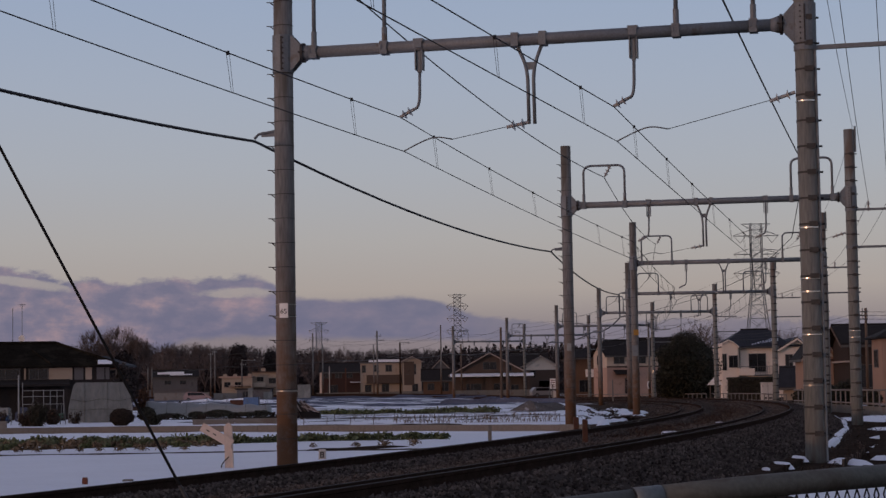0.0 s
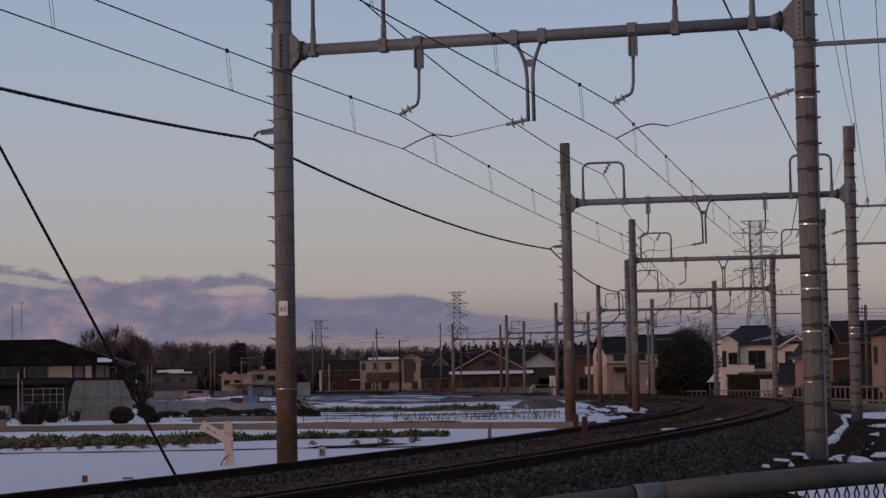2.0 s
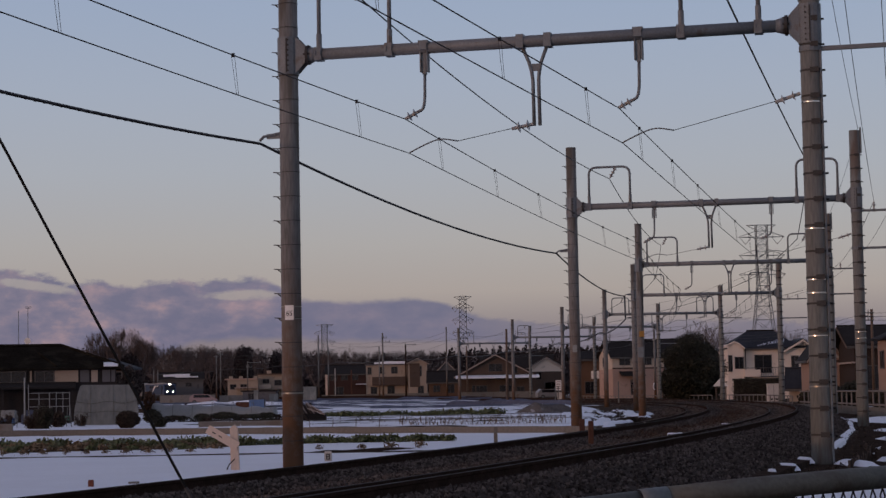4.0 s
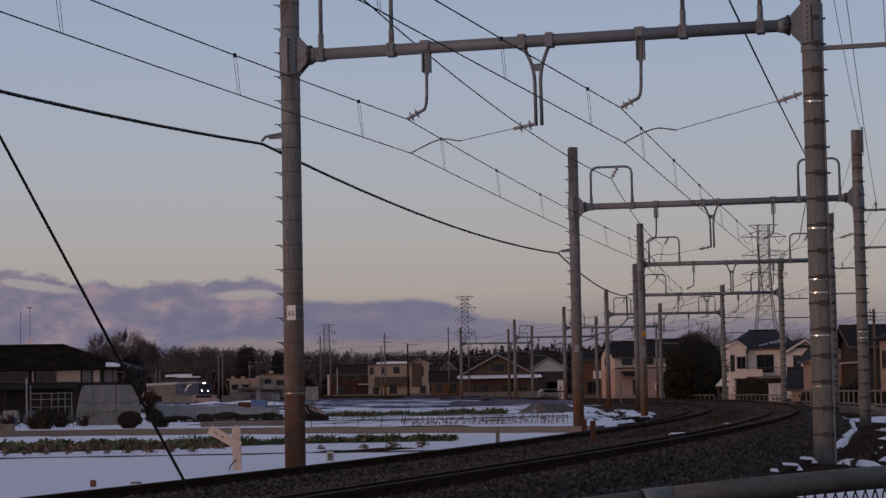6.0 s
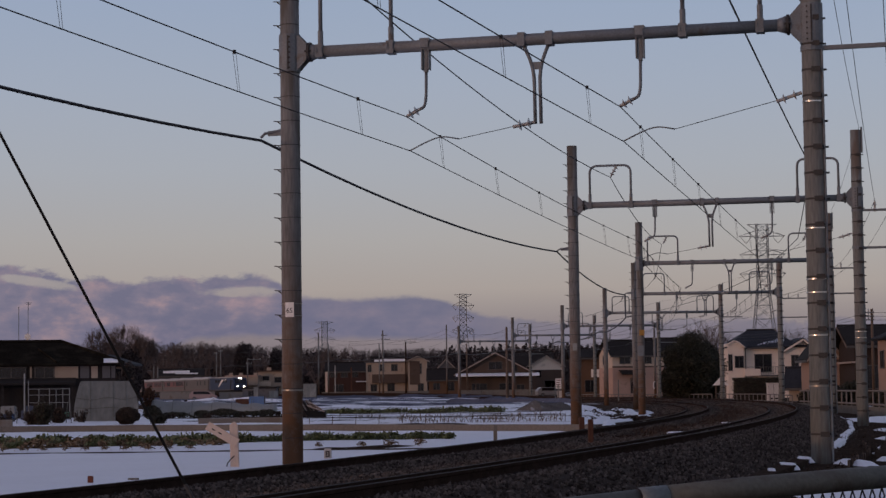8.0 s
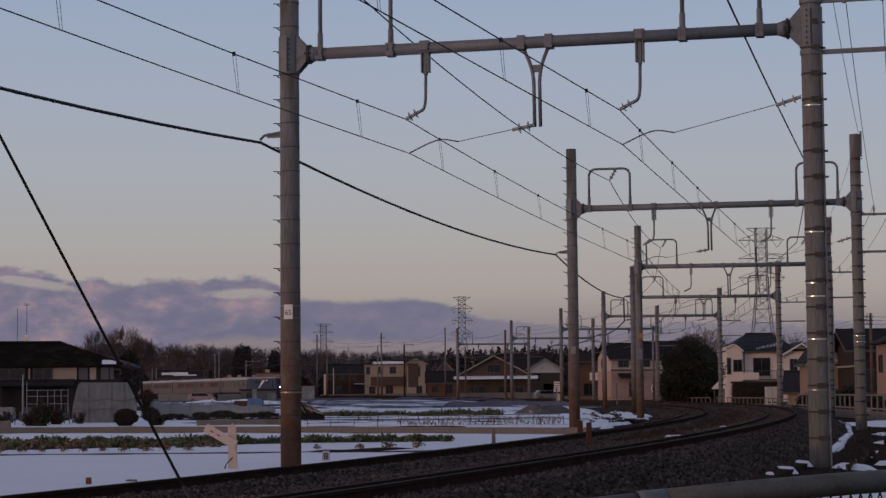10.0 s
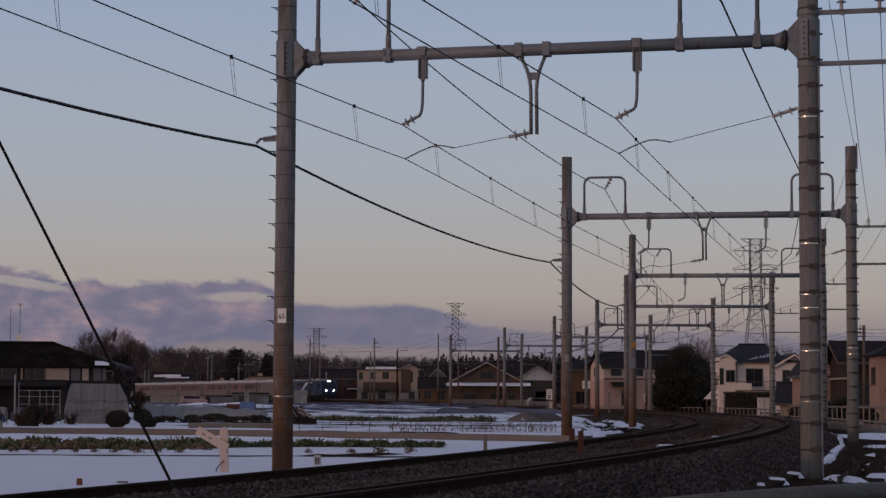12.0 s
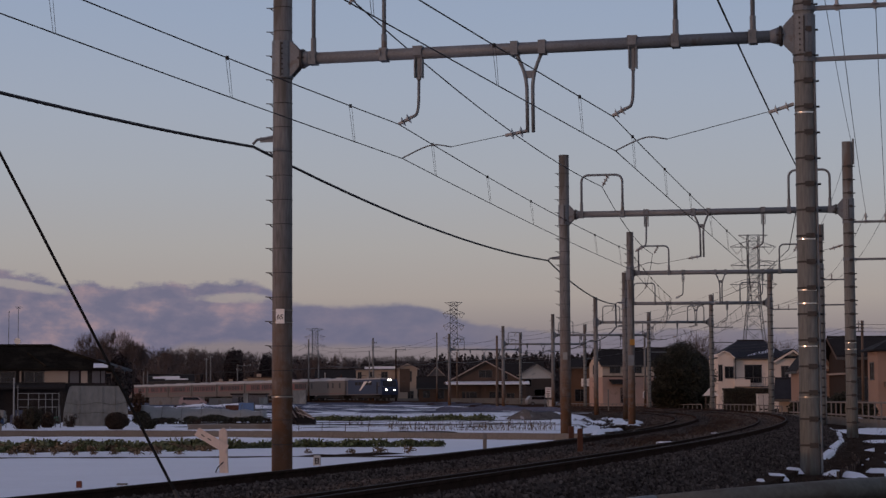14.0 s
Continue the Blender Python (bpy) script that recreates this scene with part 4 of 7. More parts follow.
def make_greenhouse():
    g = thing("greenhouse", pose(-16.5, 97, 0.05, 0, 0, 9), "small arched greenhouse of cloudy vinyl sheet", "greenhouse")
    w, n = 1.55, 12
    arc = [(-w, 0.0), (-w * 0.97, 0.9), (-w * 0.86, 1.7), (-w * 0.80, 2.0), (-w * 0.74, 2.08), (w * 0.74, 2.06), (w * 0.82, 1.98), (w * 0.88, 1.7), (w * 0.98, 0.9), (w, 0.0)]
    bm = prism(B(), arc, 0, 2.0, "y")
    part("cover", bm, PLASTIC_WHITE, g, "cloudy vinyl sheet")
    for x in (-0.75, 0.35, 0.95):
        part("rib", tube(B(), [(x, -0.02, 0), (x * 0.97, -0.02, 2.04)], 0.008, 5), GALV, g)
    for z, w in ((0.78, 0.03), (1.22, 0.07)):
        part("tie_cord", tube(B(), smooth_path([(-1.46, -0.02, z + w), (-0.7, -0.03, z - w), (0.1, -0.03, z + w * 1.2), (0.8, -0.03, z - w), (1.44, -0.02, z + w)]), 0.011, 5), GALV, g)


make_greenhouse()


def make_tunnel():
    g = thing("vinyl_tunnel", pose(-13.8, 119, 0.2), "long low tunnel of grey vinyl over crops", "greenhouse")
    bm, rows = B(), []
    for i in range(30):
        x = -3.7 + i * 0.25
        h = 0.96 + 0.045 * math.sin(i * 1.37) + 0.08 * noise.noise((x, 1, 4)) - 0.011 * i
        rows.append([bm.verts.new((x, 0.9 * math.cos(a), h * math.sin(a) - 0.05)) for a in [math.pi * k / 8 for k in range(9)]])
    for a, b in zip(rows, rows[1:]):
        for k in range(8):
            bm.faces.new((a[k], a[k + 1], b[k + 1], b[k]))
    bm.faces.new(rows[0])
    bm.faces.new(rows[-1][::-1])
    part("cover", bm, VINYL_PALE, g, smooth=True)
    for i in range(7):
        x = -3.6 + i * 1.15
        part("hoop", tube(B(), [(x, 0.92 * math.cos(a), 1.0 * math.sin(a)) for a in [math.pi * k / 8 for k in range(9)]], 0.012, 5), GALV, g)


make_tunnel()


def make_lattice():
    g = thing("garden_trellis", pose(-21.0, 106, 0.15), "white pipe trellis frame in a yard", "trellis")
    for x in (-1.1, -0.55, 0.0, 0.35, 0.7, 1.05):
        part("upright", tube(B(), [(x, 0, -0.2), (x, 0, 1.7 if x > -1 else 2.1)], 0.018, 6), VINYL_PALE, g)
    for z in (0.95, 1.35, 1.66):
        part("rail", tube(B(), [(-1.1, 0, z), (1.05, 0, z)], 0.017, 6), VINYL_PALE, g)


make_lattice()


for i, (x, y, w, h, m, label) in enumerate(((-23.6, 107.5, 1.1, 0.8, VINYL_PALE, "stack of pale boxes under the farmhouse eaves"), (-22.3, 106.8, 0.7, 0.8, NET, "blue-grey sheeted pile in the farmyard"),
                                            (-21.95, 100.4, 0.6, 0.45, BLUE, "crumpled blue sheet on the ground"), (-20.2, 103.2, 0.5, 0.30, VINYL_PALE, "pale tub in the farmyard"))):
    g = thing("yard_pile", pose(x, y, 0.15, 0, 0, 11 * i), label, "pile")
    bm = box(B(), (0, 0, h * 0.35), (w, 0.7, h * 0.7))
    bmesh.ops.bevel(bm, geom=bm.edges[:], offset=0.05, segments=2, affect="EDGES")
    part("lower_box", bm, m, g)
    bm = box(B(), (w * 0.1, 0.04, h * 0.84), (w * 0.7, 0.6, h * 0.30), Matrix.Rotation(radians(6), 4, "Z"))
    bmesh.ops.bevel(bm, geom=bm.edges[:], offset=0.04, segments=2, affect="EDGES")
    part("upper_box", bm, m, g)
stake("yard_post", -22.1, 105.0, 0.1, 0.07, 2.5, VINYL_PALE, "tall thin pale post in the farmyard")


def make_stack():
    g = thing("timber_stack", pose(-6.9, 98, 0.25), "leaning stack of weathered planks", "timber")
    for i in range(11):
        tilt, length = -33 + 4 * math.sin(i * 2.3), 1.10 + 0.14 * math.sin(i * 1.7)
        part("plank", box(B(), (-0.34 + 0.075 * i, -0.25 + 0.05 * i, 0.44 - 0.012 * i), (0.055, 0.5, length), Matrix.Rotation(radians(tilt), 4, "Y")), (BARK, WOOD, BARK, BARGE, BARK)[i % 5], g)
    for i in range(3):
        part("plank", box(B(), (0.40, -0.52 + 0.02 * i, 0.42 + 0.07 * i), (0.9 - 0.12 * i, 0.1, 0.045), Matrix.Rotation(radians(20 + 6 * i), 4, "Y")), WOOD if i % 2 else BARGE, g)
    part("dark_base", box(B(), (0.28, 0.0, 0.14), (1.15, 0.9, 0.34), Matrix.Rotation(radians(2), 4, "Y")), RUBBER, g, "dark base block")


make_stack()


def crate(name, x, y, z, s, material, label, ribs=3):
    g = thing(name, pose(x, y, z), label, "container")
    bm = box(B(), (0, 0, s[2] / 2), s)
    bmesh.ops.bevel(bm, geom=bm.edges[:], offset=0.02, segments=1, affect="EDGES")
    part("body", bm, material, g)
    for k in range(ribs):
        part("strap", box(B(), (0, -s[1] / 2 - 0.01, s[2] * (k + 0.6) / ribs), (s[0] * 1.01, 0.03, 0.04)), material, g)
    part("edge_post", box(B(), (s[0] / 2 + 0.04, -s[1] / 2, s[2] * 0.52), (0.09, 0.09, s[2] * 1.05)), BAND, g, "dark corner post")
    return g


crate("sheeted_crate", -17.2, 180, 0.25, (1.35, 1.2, 0.95), BLUE, "stack covered with a pale blue sheet")
crate("sheeted_crate", -18.55, 181, 0.3, (1.2, 1.2, 0.7), JUNCTION, "dark red covered stack in the field")
crate("storage_box", -20.85, 300, 0.85, (1.9, 1.2, 2.0), PLASTIC_WHITE, "pale grey metal storage locker")
crate("storage_box", -26.2, 300, 0.85, (1.3, 1.2, 1.0), PLASTIC_WHITE, "white metal storage locker")
crate("storage_box", -28.6, 298, 0.85, (0.7, 0.9, 1.6), PLASTIC_WHITE, "white metal storage locker")
crate("yard_box", -19.75, 104, 0.25, (0.42, 0.4, 0.36), GREEN, "small green plastic bin", 2)
CABINET = mat("weathered_white_enamel", (0.56, 0.52, 0.49), 0.55, vary=0.12, scale=2, fine=20, bump=0.1, tint=(0.36, 0.31, 0.27), mask=0.58, stretch=(1, 1, 0.3))
g = crate("equipment_cabinet", 28.9, 182, 0.0, (1.05, 0.8, 1.78), CABINET, "white steel equipment cabinet beside the line", 0)
for x in (-0.24, 0.24):
    door = part("door", box(B(), (x, -0.412, 0.98), (0.44, 0.03, 1.42)), CABINET, g)
    part("hinge", box(B(), (x * 1.85, -0.43, 1.5), (0.03, 0.03, 0.12)), BAND, door)
    part("vent", box(B(), (x, -0.43, 0.42), (0.26, 0.012, 0.14)), BAND, door, "dark vent slots")
part("door_gap", box(B(), (0, -0.415, 0.98), (0.03, 0.035, 1.44)), BAND, g, "dark gap between the doors")
part("plinth", box(B(), (0, -0.41, 0.12), (1.06, 0.05, 0.22)), CONCRETE, g, "grey plinth")
part("roof_lip", box(B(), (0, -0.02, 1.80), (1.14, 0.9, 0.05)), CABINET, g)


def yard_wall(x, y, z, w, h, material, label, name="yard_wall"):
    g = thing(name, pose(x, y, z), label, "wall")
    n = max(1, round(w / 1.8))
    for k in range(n):
        part("panel", box(B(), (-w / 2 + (k + 0.5) * w / n, 0, h / 2 - 0.1), (w / n - 0.03, 0.15, h + 0.2)), material, g)
    part("coping", box(B(), (0, 0, h + 0.04), (w, 0.24, 0.08)), material, g)


yard_wall(-8.75, 84.2, 0.15, 3.5, 0.20, CONCRETE, "low grey concrete edging of a vegetable bed", "bed_edging")
yard_wall(-20.0, 82.8, 0.15, 4.2, 0.26, CONCRETE, "low grey concrete edging of a vegetable bed", "bed_edging")
yard_wall(-39.0, 300, 0.5, 8.2, 1.35, CONCRETE, "pale block wall at the edge of the fields")
yard_wall(-30.5, 302, 0.7, 8.0, 1.0, CONCRETE, "pale block wall at the edge of the fields")
yard_wall(7.6, 318, 0.55, 13.0, 1.0, CONCRETE, "low grey block garden wall")
yard_wall(-9.0, 392, 0.6, 15.0, 1.0, CONCRETE, "low grey block garden wall")
yard_wall(-20.9, 394, 0.6, 8.4, 0.95, CONCRETE, "low grey block garden wall")
for x, h, w, m, label in ((-22.7, 6.1, 0.16, PALE_POST, "tall pale post beside a dark house"), (-19.5, 5.7, 0.26, JUNCTION, "tall faded red sign post before a dark house"),
                          (-24.4, 4.9, 0.42, SIGNWOOD, "tall pinkish board post before a dark house")):
    stake("yard_post", x, 398, 0.7, w, h, m, label)
for i, (x0, x1, y, h) in enumerate(((-36.6, -32.0, 288, 0.34), (-33.4, -25.5, 281, 0.30), (-30.6, -22.4, 270, 0.26), (-35.5, -30.2, 266, 0.30), (-27.0, -20.5, 259, 0.20))):
    mound("snow_bed", [(x0, y, field_z(y) - 0.05), ((x0 + x1) / 2, y + 0.6, field_z(y) - 0.05), (x1, y, field_z(y) - 0.05)], 1.6, h, SNOW, "uneven vegetable bed under melting snow", 20 + i, 0.5)
for i, (x, y) in enumerate(((-34.6, 262), (-32.9, 272), (-24.3, 266))):
    mound("soil_heap", [(x, y, field_z(y)), (x + 0.9, y, field_z(y))], 1.0, 0.55, SOIL, "small dark heap of soil and rotten leaves", 40 + i, 0.7)


# ---- houses ----
CREAM = paint("cream_wall", (0.36, 0.29, 0.235))
# evening glow on the walls is mixed into this white, bright and warm
PLASTER = paint("white_plaster", (0.74, 0.63, 0.54), 0.06)
PEACH = paint("peach_wall", (0.34, 0.225, 0.175))
IVORY = paint("ivory_wall", (0.52, 0.46, 0.41))
PINK = paint("pink_wall", (0.42, 0.285, 0.235))
BUFF = paint("buff_wall", (0.54, 0.44, 0.36))
BROWN = paint("brown_wall", (0.090, 0.064, 0.052))
DARKRED = paint("dark_red_wall", (0.050, 0.027, 0.023))
GREYWALL = paint("grey_wall", (0.115, 0.11, 0.115))
ORANGE = paint("ochre_wall", (0.12, 0.072, 0.048))


def window_in(h, u, z, w, t, y, face="front", panes=2):
    """A framed window set into a wall at the depth y of the house's own space."""
    def put(c, s):
        return (c, s) if face == "front" else ((c[1], c[0], c[2]), (s[1], s[0], s[2]))
    k = -1
    bm = B()
    for c, s in (((u, y + k * 0.03, z + t / 2), (w + 0.12, 0.06, 0.07)), ((u, y + k * 0.03, z - t / 2), (w + 0.12, 0.10, 0.07)),
                 ((u - w / 2, y + k * 0.03, z), (0.07, 0.06, t)), ((u + w / 2, y + k * 0.03, z), (0.07, 0.06, t)), ((u, y + k * 0.028, z), (0.05, 0.05, t))):
        box(bm, *put(c, s))
    f = part("window", bm, FRAME, h)
    for q in range(panes):
        c = u - w / 2 + (q + 0.5) * w / panes
        part("pane", box(B(), *put((c, y + k * 0.012, z), (w / panes - 0.03, 0.016, t - 0.05))), GLASS, f, "dark glass")


def house(name, x, y, z, rz, w, d, eave, ridge, roof, wall, tile, label, wins=(), side=(), over=0.45, base=None, snow=()):
    """A house with its front towards -y. roof: side (ridge across), gable (gable to the front), hip or flat. wins: (across, up, width, height)."""
    h = thing(name, pose(x, y, z, 0, 0, rz), label, "house", "houses")
    a, b = w / 2, d / 2
    bm = B()
    if roof == "side":
        prism(bm, [(-b, -0.3), (b, -0.3), (b, eave), (0, ridge - 0.1), (-b, eave)], -a, a, "x")
    elif roof == "gable":
        prism(bm, [(-a, -0.3), (a, -0.3), (a, eave), (0, ridge - 0.1), (-a, eave)], -b, b, "y")
    else:
        box(bm, (0, 0, eave / 2 - 0.15), (w, d, eave + 0.3))
    part("wall", bm, wall, h)
    if base:
        part("lower_wall", box(B(), (0, 0, base[0] / 2 - 0.1), (w + 0.04, d + 0.04, base[0] + 0.2)), base[1], h, "lower storey in another colour")
    t = 0.16
    if roof in ("side", "gable"):
        e = (b if roof == "side" else a)
        q = e + over
        drop = (ridge - eave) * q / e
        lift = 0.05
        for k in (-1, 1):
            prof = [(0, ridge + lift), (k * q, ridge - drop + lift), (k * q, ridge - drop + lift + t), (0, ridge + lift + t)]
            r = part("roof_slope", prism(B(), prof, -(a if roof == "side" else b) - over, (a if roof == "side" else b) + over, "x" if roof == "side" else "y"), tile, h)
            edge = part("fascia", prism(B(), [(k * q, ridge - drop + lift - 0.12), (k * (q + 0.10), ridge - drop + lift - 0.12), (k * (q + 0.10), ridge - drop + lift + 0.10), (k * q, ridge - drop + lift + 0.10)],
                                        -(a if roof == "side" else b) - over, (a if roof == "side" else b) + over, "x" if roof == "side" else "y"), FRAME, r)
        if roof == "gable":
            for k in (-1, 1):
                prof = [(0, ridge + lift - 0.16), (k * q, ridge - drop + lift - 0.16), (k * q, ridge - drop + lift + 0.05), (0, ridge + lift + 0.05)]
                part("barge_board", prism(B(), prof, -b - over - 0.06, -b - over, "y"), BARGE, h)
        part("ridge_cap", tube(B(), [(-a - over, 0, ridge + 0.22), (a + over, 0, ridge + 0.22)] if roof == "side" else [(0, -b - over, ridge + 0.22), (0, b + over, ridge + 0.22)], 0.13, 6), tile, h)
    elif roof == "hip":
        bm = B()
        A, C, s = a + over, b + over, max(0.0, a - b)
        lo = [bm.verts.new(p) for p in ((-A, -C, eave), (A, -C, eave), (A, C, eave), (-A, C, eave))]
        mid = [bm.verts.new(p) for p in ((-A, -C, eave + 0.12), (A, -C, eave + 0.12), (A, C, eave + 0.12), (-A, C, eave + 0.12))]
        hi = [bm.verts.new((-s, 0, ridge)), bm.verts.new((s, 0, ridge))]
        for k in range(4):
            bm.faces.new((lo[k], lo[(k + 1) % 4], mid[(k + 1) % 4], mid[k]))
        bm.faces.new(lo[::-1])
        bm.faces.new((mid[0], mid[1], hi[1], hi[0]))
        bm.faces.new((mid[1], mid[2], hi[1]))
        bm.faces.new((mid[2], mid[3], hi[0], hi[1]))
        bm.faces.new((mid[3], mid[0], hi[0]))
        part("roof", bm, tile, h)
        part("ridge_cap", tube(B(), [(-s, 0, ridge + 0.03), (s, 0, ridge + 0.03)], 0.12, 6), tile, h)
    else:
        part("roof", box(B(), (0, 0, eave + 0.1), (w + 0.5, d + 0.5, 0.22)), tile, h)
    for u, v, ww, hh in wins:
        window_in(h, u, v, ww, hh, -b)
    for u, v, ww, hh in side:
        window_in(h, u, v, ww, hh, -a, "side")
    for c, s in snow:
        bm = box(B(), c, s)
        part("snow_patch", bm, SNOW, h, "melting snow")
    return h


# the low house beside the field, with a hipped roof
TIMBER = paint("dark_timber", (0.026, 0.022, 0.021), 0.3)
# farmhouse roof: darker, browner and more mottled than the other tiles
TILE_MOTTLED = mat("mottled_brown_tile", (0.016, 0.0142, 0.0118), 0.95, vary=0.5, scale=0.9, fine=7, bump=0.9, tint=(0.026, 0.023, 0.018), mask=0.56)
lh = house("farmhouse", -26.9, 117.1, 0.15, 9.5, 14.9, 6.2, 3.0, 4.43, "hip", TIMBER, TILE_MOTTLED, "dark low farmhouse with a hipped tile roof",
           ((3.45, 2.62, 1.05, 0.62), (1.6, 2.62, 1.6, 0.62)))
for x0, x1, m in ((4.02, 5.33, CREAM), (5.44, 5.94, GREYWALL), (6.06, 6.42, CREAM), (6.68, 7.12, GREYWALL), (7.18, 7.40, GREYWALL), (2.64, 2.74, CREAM)):
    part("wall_panel", box(B(), ((x0 + x1) / 2, -3.125, 2.62), (x1 - x0, 0.05, 0.68)), m, lh, "cream plaster" if m is CREAM else "grey shutter")
part("hip_ridge", tube(B(), [(3.05, -1.28, 4.02), (4.15, -3.45, 3.2)], 0.06, 6), TILE_MOTTLED, lh)
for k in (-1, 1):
    part("hip_ridge", tube(B(), [(4.35 * k, 0, 4.47), (7.88 * k, -3.53, 3.16)], 0.08, 6), TILE_MOTTLED, lh)
part("snow_patch", prism(B(), [(-3.5, 3.13), (-2.95, 3.34), (-3.0, 3.39), (-3.5, 3.21)], 6.75, 7.55, "x"), SNOW, lh, "melting snow")
part("porch_roof", prism(B(), [(-4.9, 1.92), (-3.0, 2.22), (-3.0, 2.34), (-4.9, 2.04)], -7.4, 5.2, "x"), TILE_DARK, lh)
for x in (-7.2, -4.5, -1.6, 1.2, 3.4, 5.0):
    part("porch_post", box(B(), (x, -4.7, 0.9), (0.1, 0.1, 2.0)), TIMBER, lh)
for k in range(5):
    part("shutter", box(B(), (-6.0 + 2.4 * k, -3.14, 1.0), (2.2, 0.05, 1.7)), TIMBER, lh)

house("garden_house", -23.2, 138, 0.2, 0, 2.6, 5.0, 3.25, 4.05, "hip", BROWN, TILE_BLUE, "small brown house with a blue-grey tile roof", ((0.6, 2.6, 1.2, 0.9),),
      snow=(((-0.35, -1.6, 3.78), (0.8, 0.4, 0.08)),))
house("far_house", -71.9, 540, 1.2, 8, 11.6, 7.0, 5.4, 7.0, "side", GREYWALL, TILE_DARK, "far grey house with snow on its roof", ((-2, 3.9, 1.6, 1.0), (2, 3.9, 1.6, 1.0)),
      snow=(((-1.2, -2.3, 6.40), (7.0, 0.5, 0.7)), ((1.5, -3.2, 5.95), (6.0, 0.5, 0.35))))
yard_wall(-71.5, 520, 1.2, 12.0, 1.9, GREYWALL, "grey-blue sheet fence before a far house", "sheet_fence")
h = house("workshop", -47.9, 470, 0.9, 0, 7.0, 7.0, 4.7, 5, "flat", CREAM, BARGE, "low cream workshop with a flat roof", ((-2.2, 3.0, 1.4, 1.1), (0.2, 3.0, 1.4, 1.1), (2.3, 1.2, 1.6, 1.6)))
part("roof_edge", box(B(), (-0.4, -3.7, 4.75), (7.4, 0.5, 0.30)), PINK, h, "faded pink roof edge")
part("canopy", box(B(), (1.0, -4.5, 2.75), (5.4, 2.0, 0.22)), BARGE, h, "pale canopy")
for x in (-1.5, 0.2, 1.9, 3.5):
    part("canopy_post", box(B(), (x, -5.3, 1.25), (0.16, 0.16, 2.8)), CREAM, h)
for x in (-2.9, -0.6, 2.8):
    part("roof_box", box(B(), (x, -1.5, 5.1), (0.8, 0.8, 0.7)), CREAM, h)
h = house("workshop", -40.5, 474, 0.9, 0, 8.5, 7.0, 5.7, 6, "flat", CREAM, PINK, "low cream workshop with a flat roof", ((-2.4, 4.2, 1.5, 1.0), (0.4, 3.8, 1.6, 1.2), (2.6, 3.8, 1.5, 1.2), (-0.5, 1.2, 2.2, 1.8)))
part("roof_edge", box(B(), (0, -3.75, 5.85), (9.6, 0.7, 0.24)), BROWN, h, "dark roof edge")
part("balcony", box(B(), (-2.6, -4.1, 2.9), (2.8, 1.2, 1.0)), BUFF, h, "pale balcony")
part("canopy", box(B(), (2.0, -4.3, 2.45), (4.4, 1.6, 0.2)), BARGE, h, "pale canopy")
for x in (0.0, 1.4, 2.8, 4.1):
    part("canopy_post", box(B(), (x, -5.0, 1.1), (0.16, 0.16, 2.6)), CREAM, h)
part("roof_box", box(B(), (-1.9, -1.0, 6.3), (1.0, 1.0, 0.8)), CREAM, h)
house("shed", -28.5, 303, 0.75, 0, 5.0, 3.0, 1.5, 2, "flat", GREYWALL, TILE_DARK, "low grey lean-to shed by the fields", ((-1.2, 0.8, 0.9, 0.9),))
house("dark_house", -21.8, 430, 0.8, 0, 8.6, 7.0, 5.2, 6.9, "side", DARKRED, TILE_DARK, "dark red-brown two-storey house", ((-2.8, 4.5, 1.4, 1.2), (-0.6, 4.5, 1.4, 1.2), (1.6, 4.5, 1.4, 1.2), (-1.8, 1.6, 2.0, 1.7)),
      snow=(((3.2, -4.0, 3.0), (2.6, 1.2, 0.12)),))
h = house("apartment_house", -12.6, 403.5, 0.6, 0, 8.2, 7.0, 6.7, 7, "flat", CREAM, GREYWALL, "cream two-storey house with a brown balcony band",
          ((-3.4, 5.6, 0.7, 1.4), (-1.0, 5.7, 0.9, 1.3), (1.5, 5.7, 1.2, 1.3), (0.8, 1.6, 1.4, 2.0), (-2.6, 1.6, 1.2, 1.7)))
part("balcony", box(B(), (0.6, -4.1, 3.55), (6.9, 1.2, 1.7)), BROWN, h, "brown balcony front")
part("upper_roof", prism(B(), [(-2.6, 6.9), (-1.9, 8.0), (1.9, 8.0), (2.6, 6.9)], -3.2, 3.6, "x"), TILE_DARK, h)
part("roof_snow", box(B(), (0.7, -2.55, 7.2), (6.3, 0.12, 0.5)), SNOW, h, "strip of snow")
h = house("apartment_house", -6.5, 401.5, 0.6, 0, 3.7, 7.0, 7.0, 7.9, "gable", CREAM, TILE_DARK, "tall narrow cream house with a brown front", ((-0.9, 5.4, 0.5, 2.0), (0.55, 5.4, 0.5, 2.0), (0.6, 1.6, 1.1, 1.8)))
part("cladding", box(B(), (-0.55, -3.54, 4.6), (2.0, 0.06, 4.6)), BROWN, h, "brown cladding")
house("grey_house", -0.9, 432, 0.9, 0, 5.5, 6.5, 4.6, 7.4, "gable", GREYWALL, TILE_BLUE, "grey house with a steep gabled roof", ((-1.2, 4.2, 1.2, 1.2), (1.0, 4.2, 1.0, 1.2)))
house("ochre_house", -1.3, 372, 0.8, 0, 5.4, 5.0, 2.9, 4.6, "side", ORANGE, TILE_DARK, "low ochre house with a dark tile roof", ((-1.3, 1.6, 1.2, 1.2), (1.2, 1.6, 1.4, 1.6)))
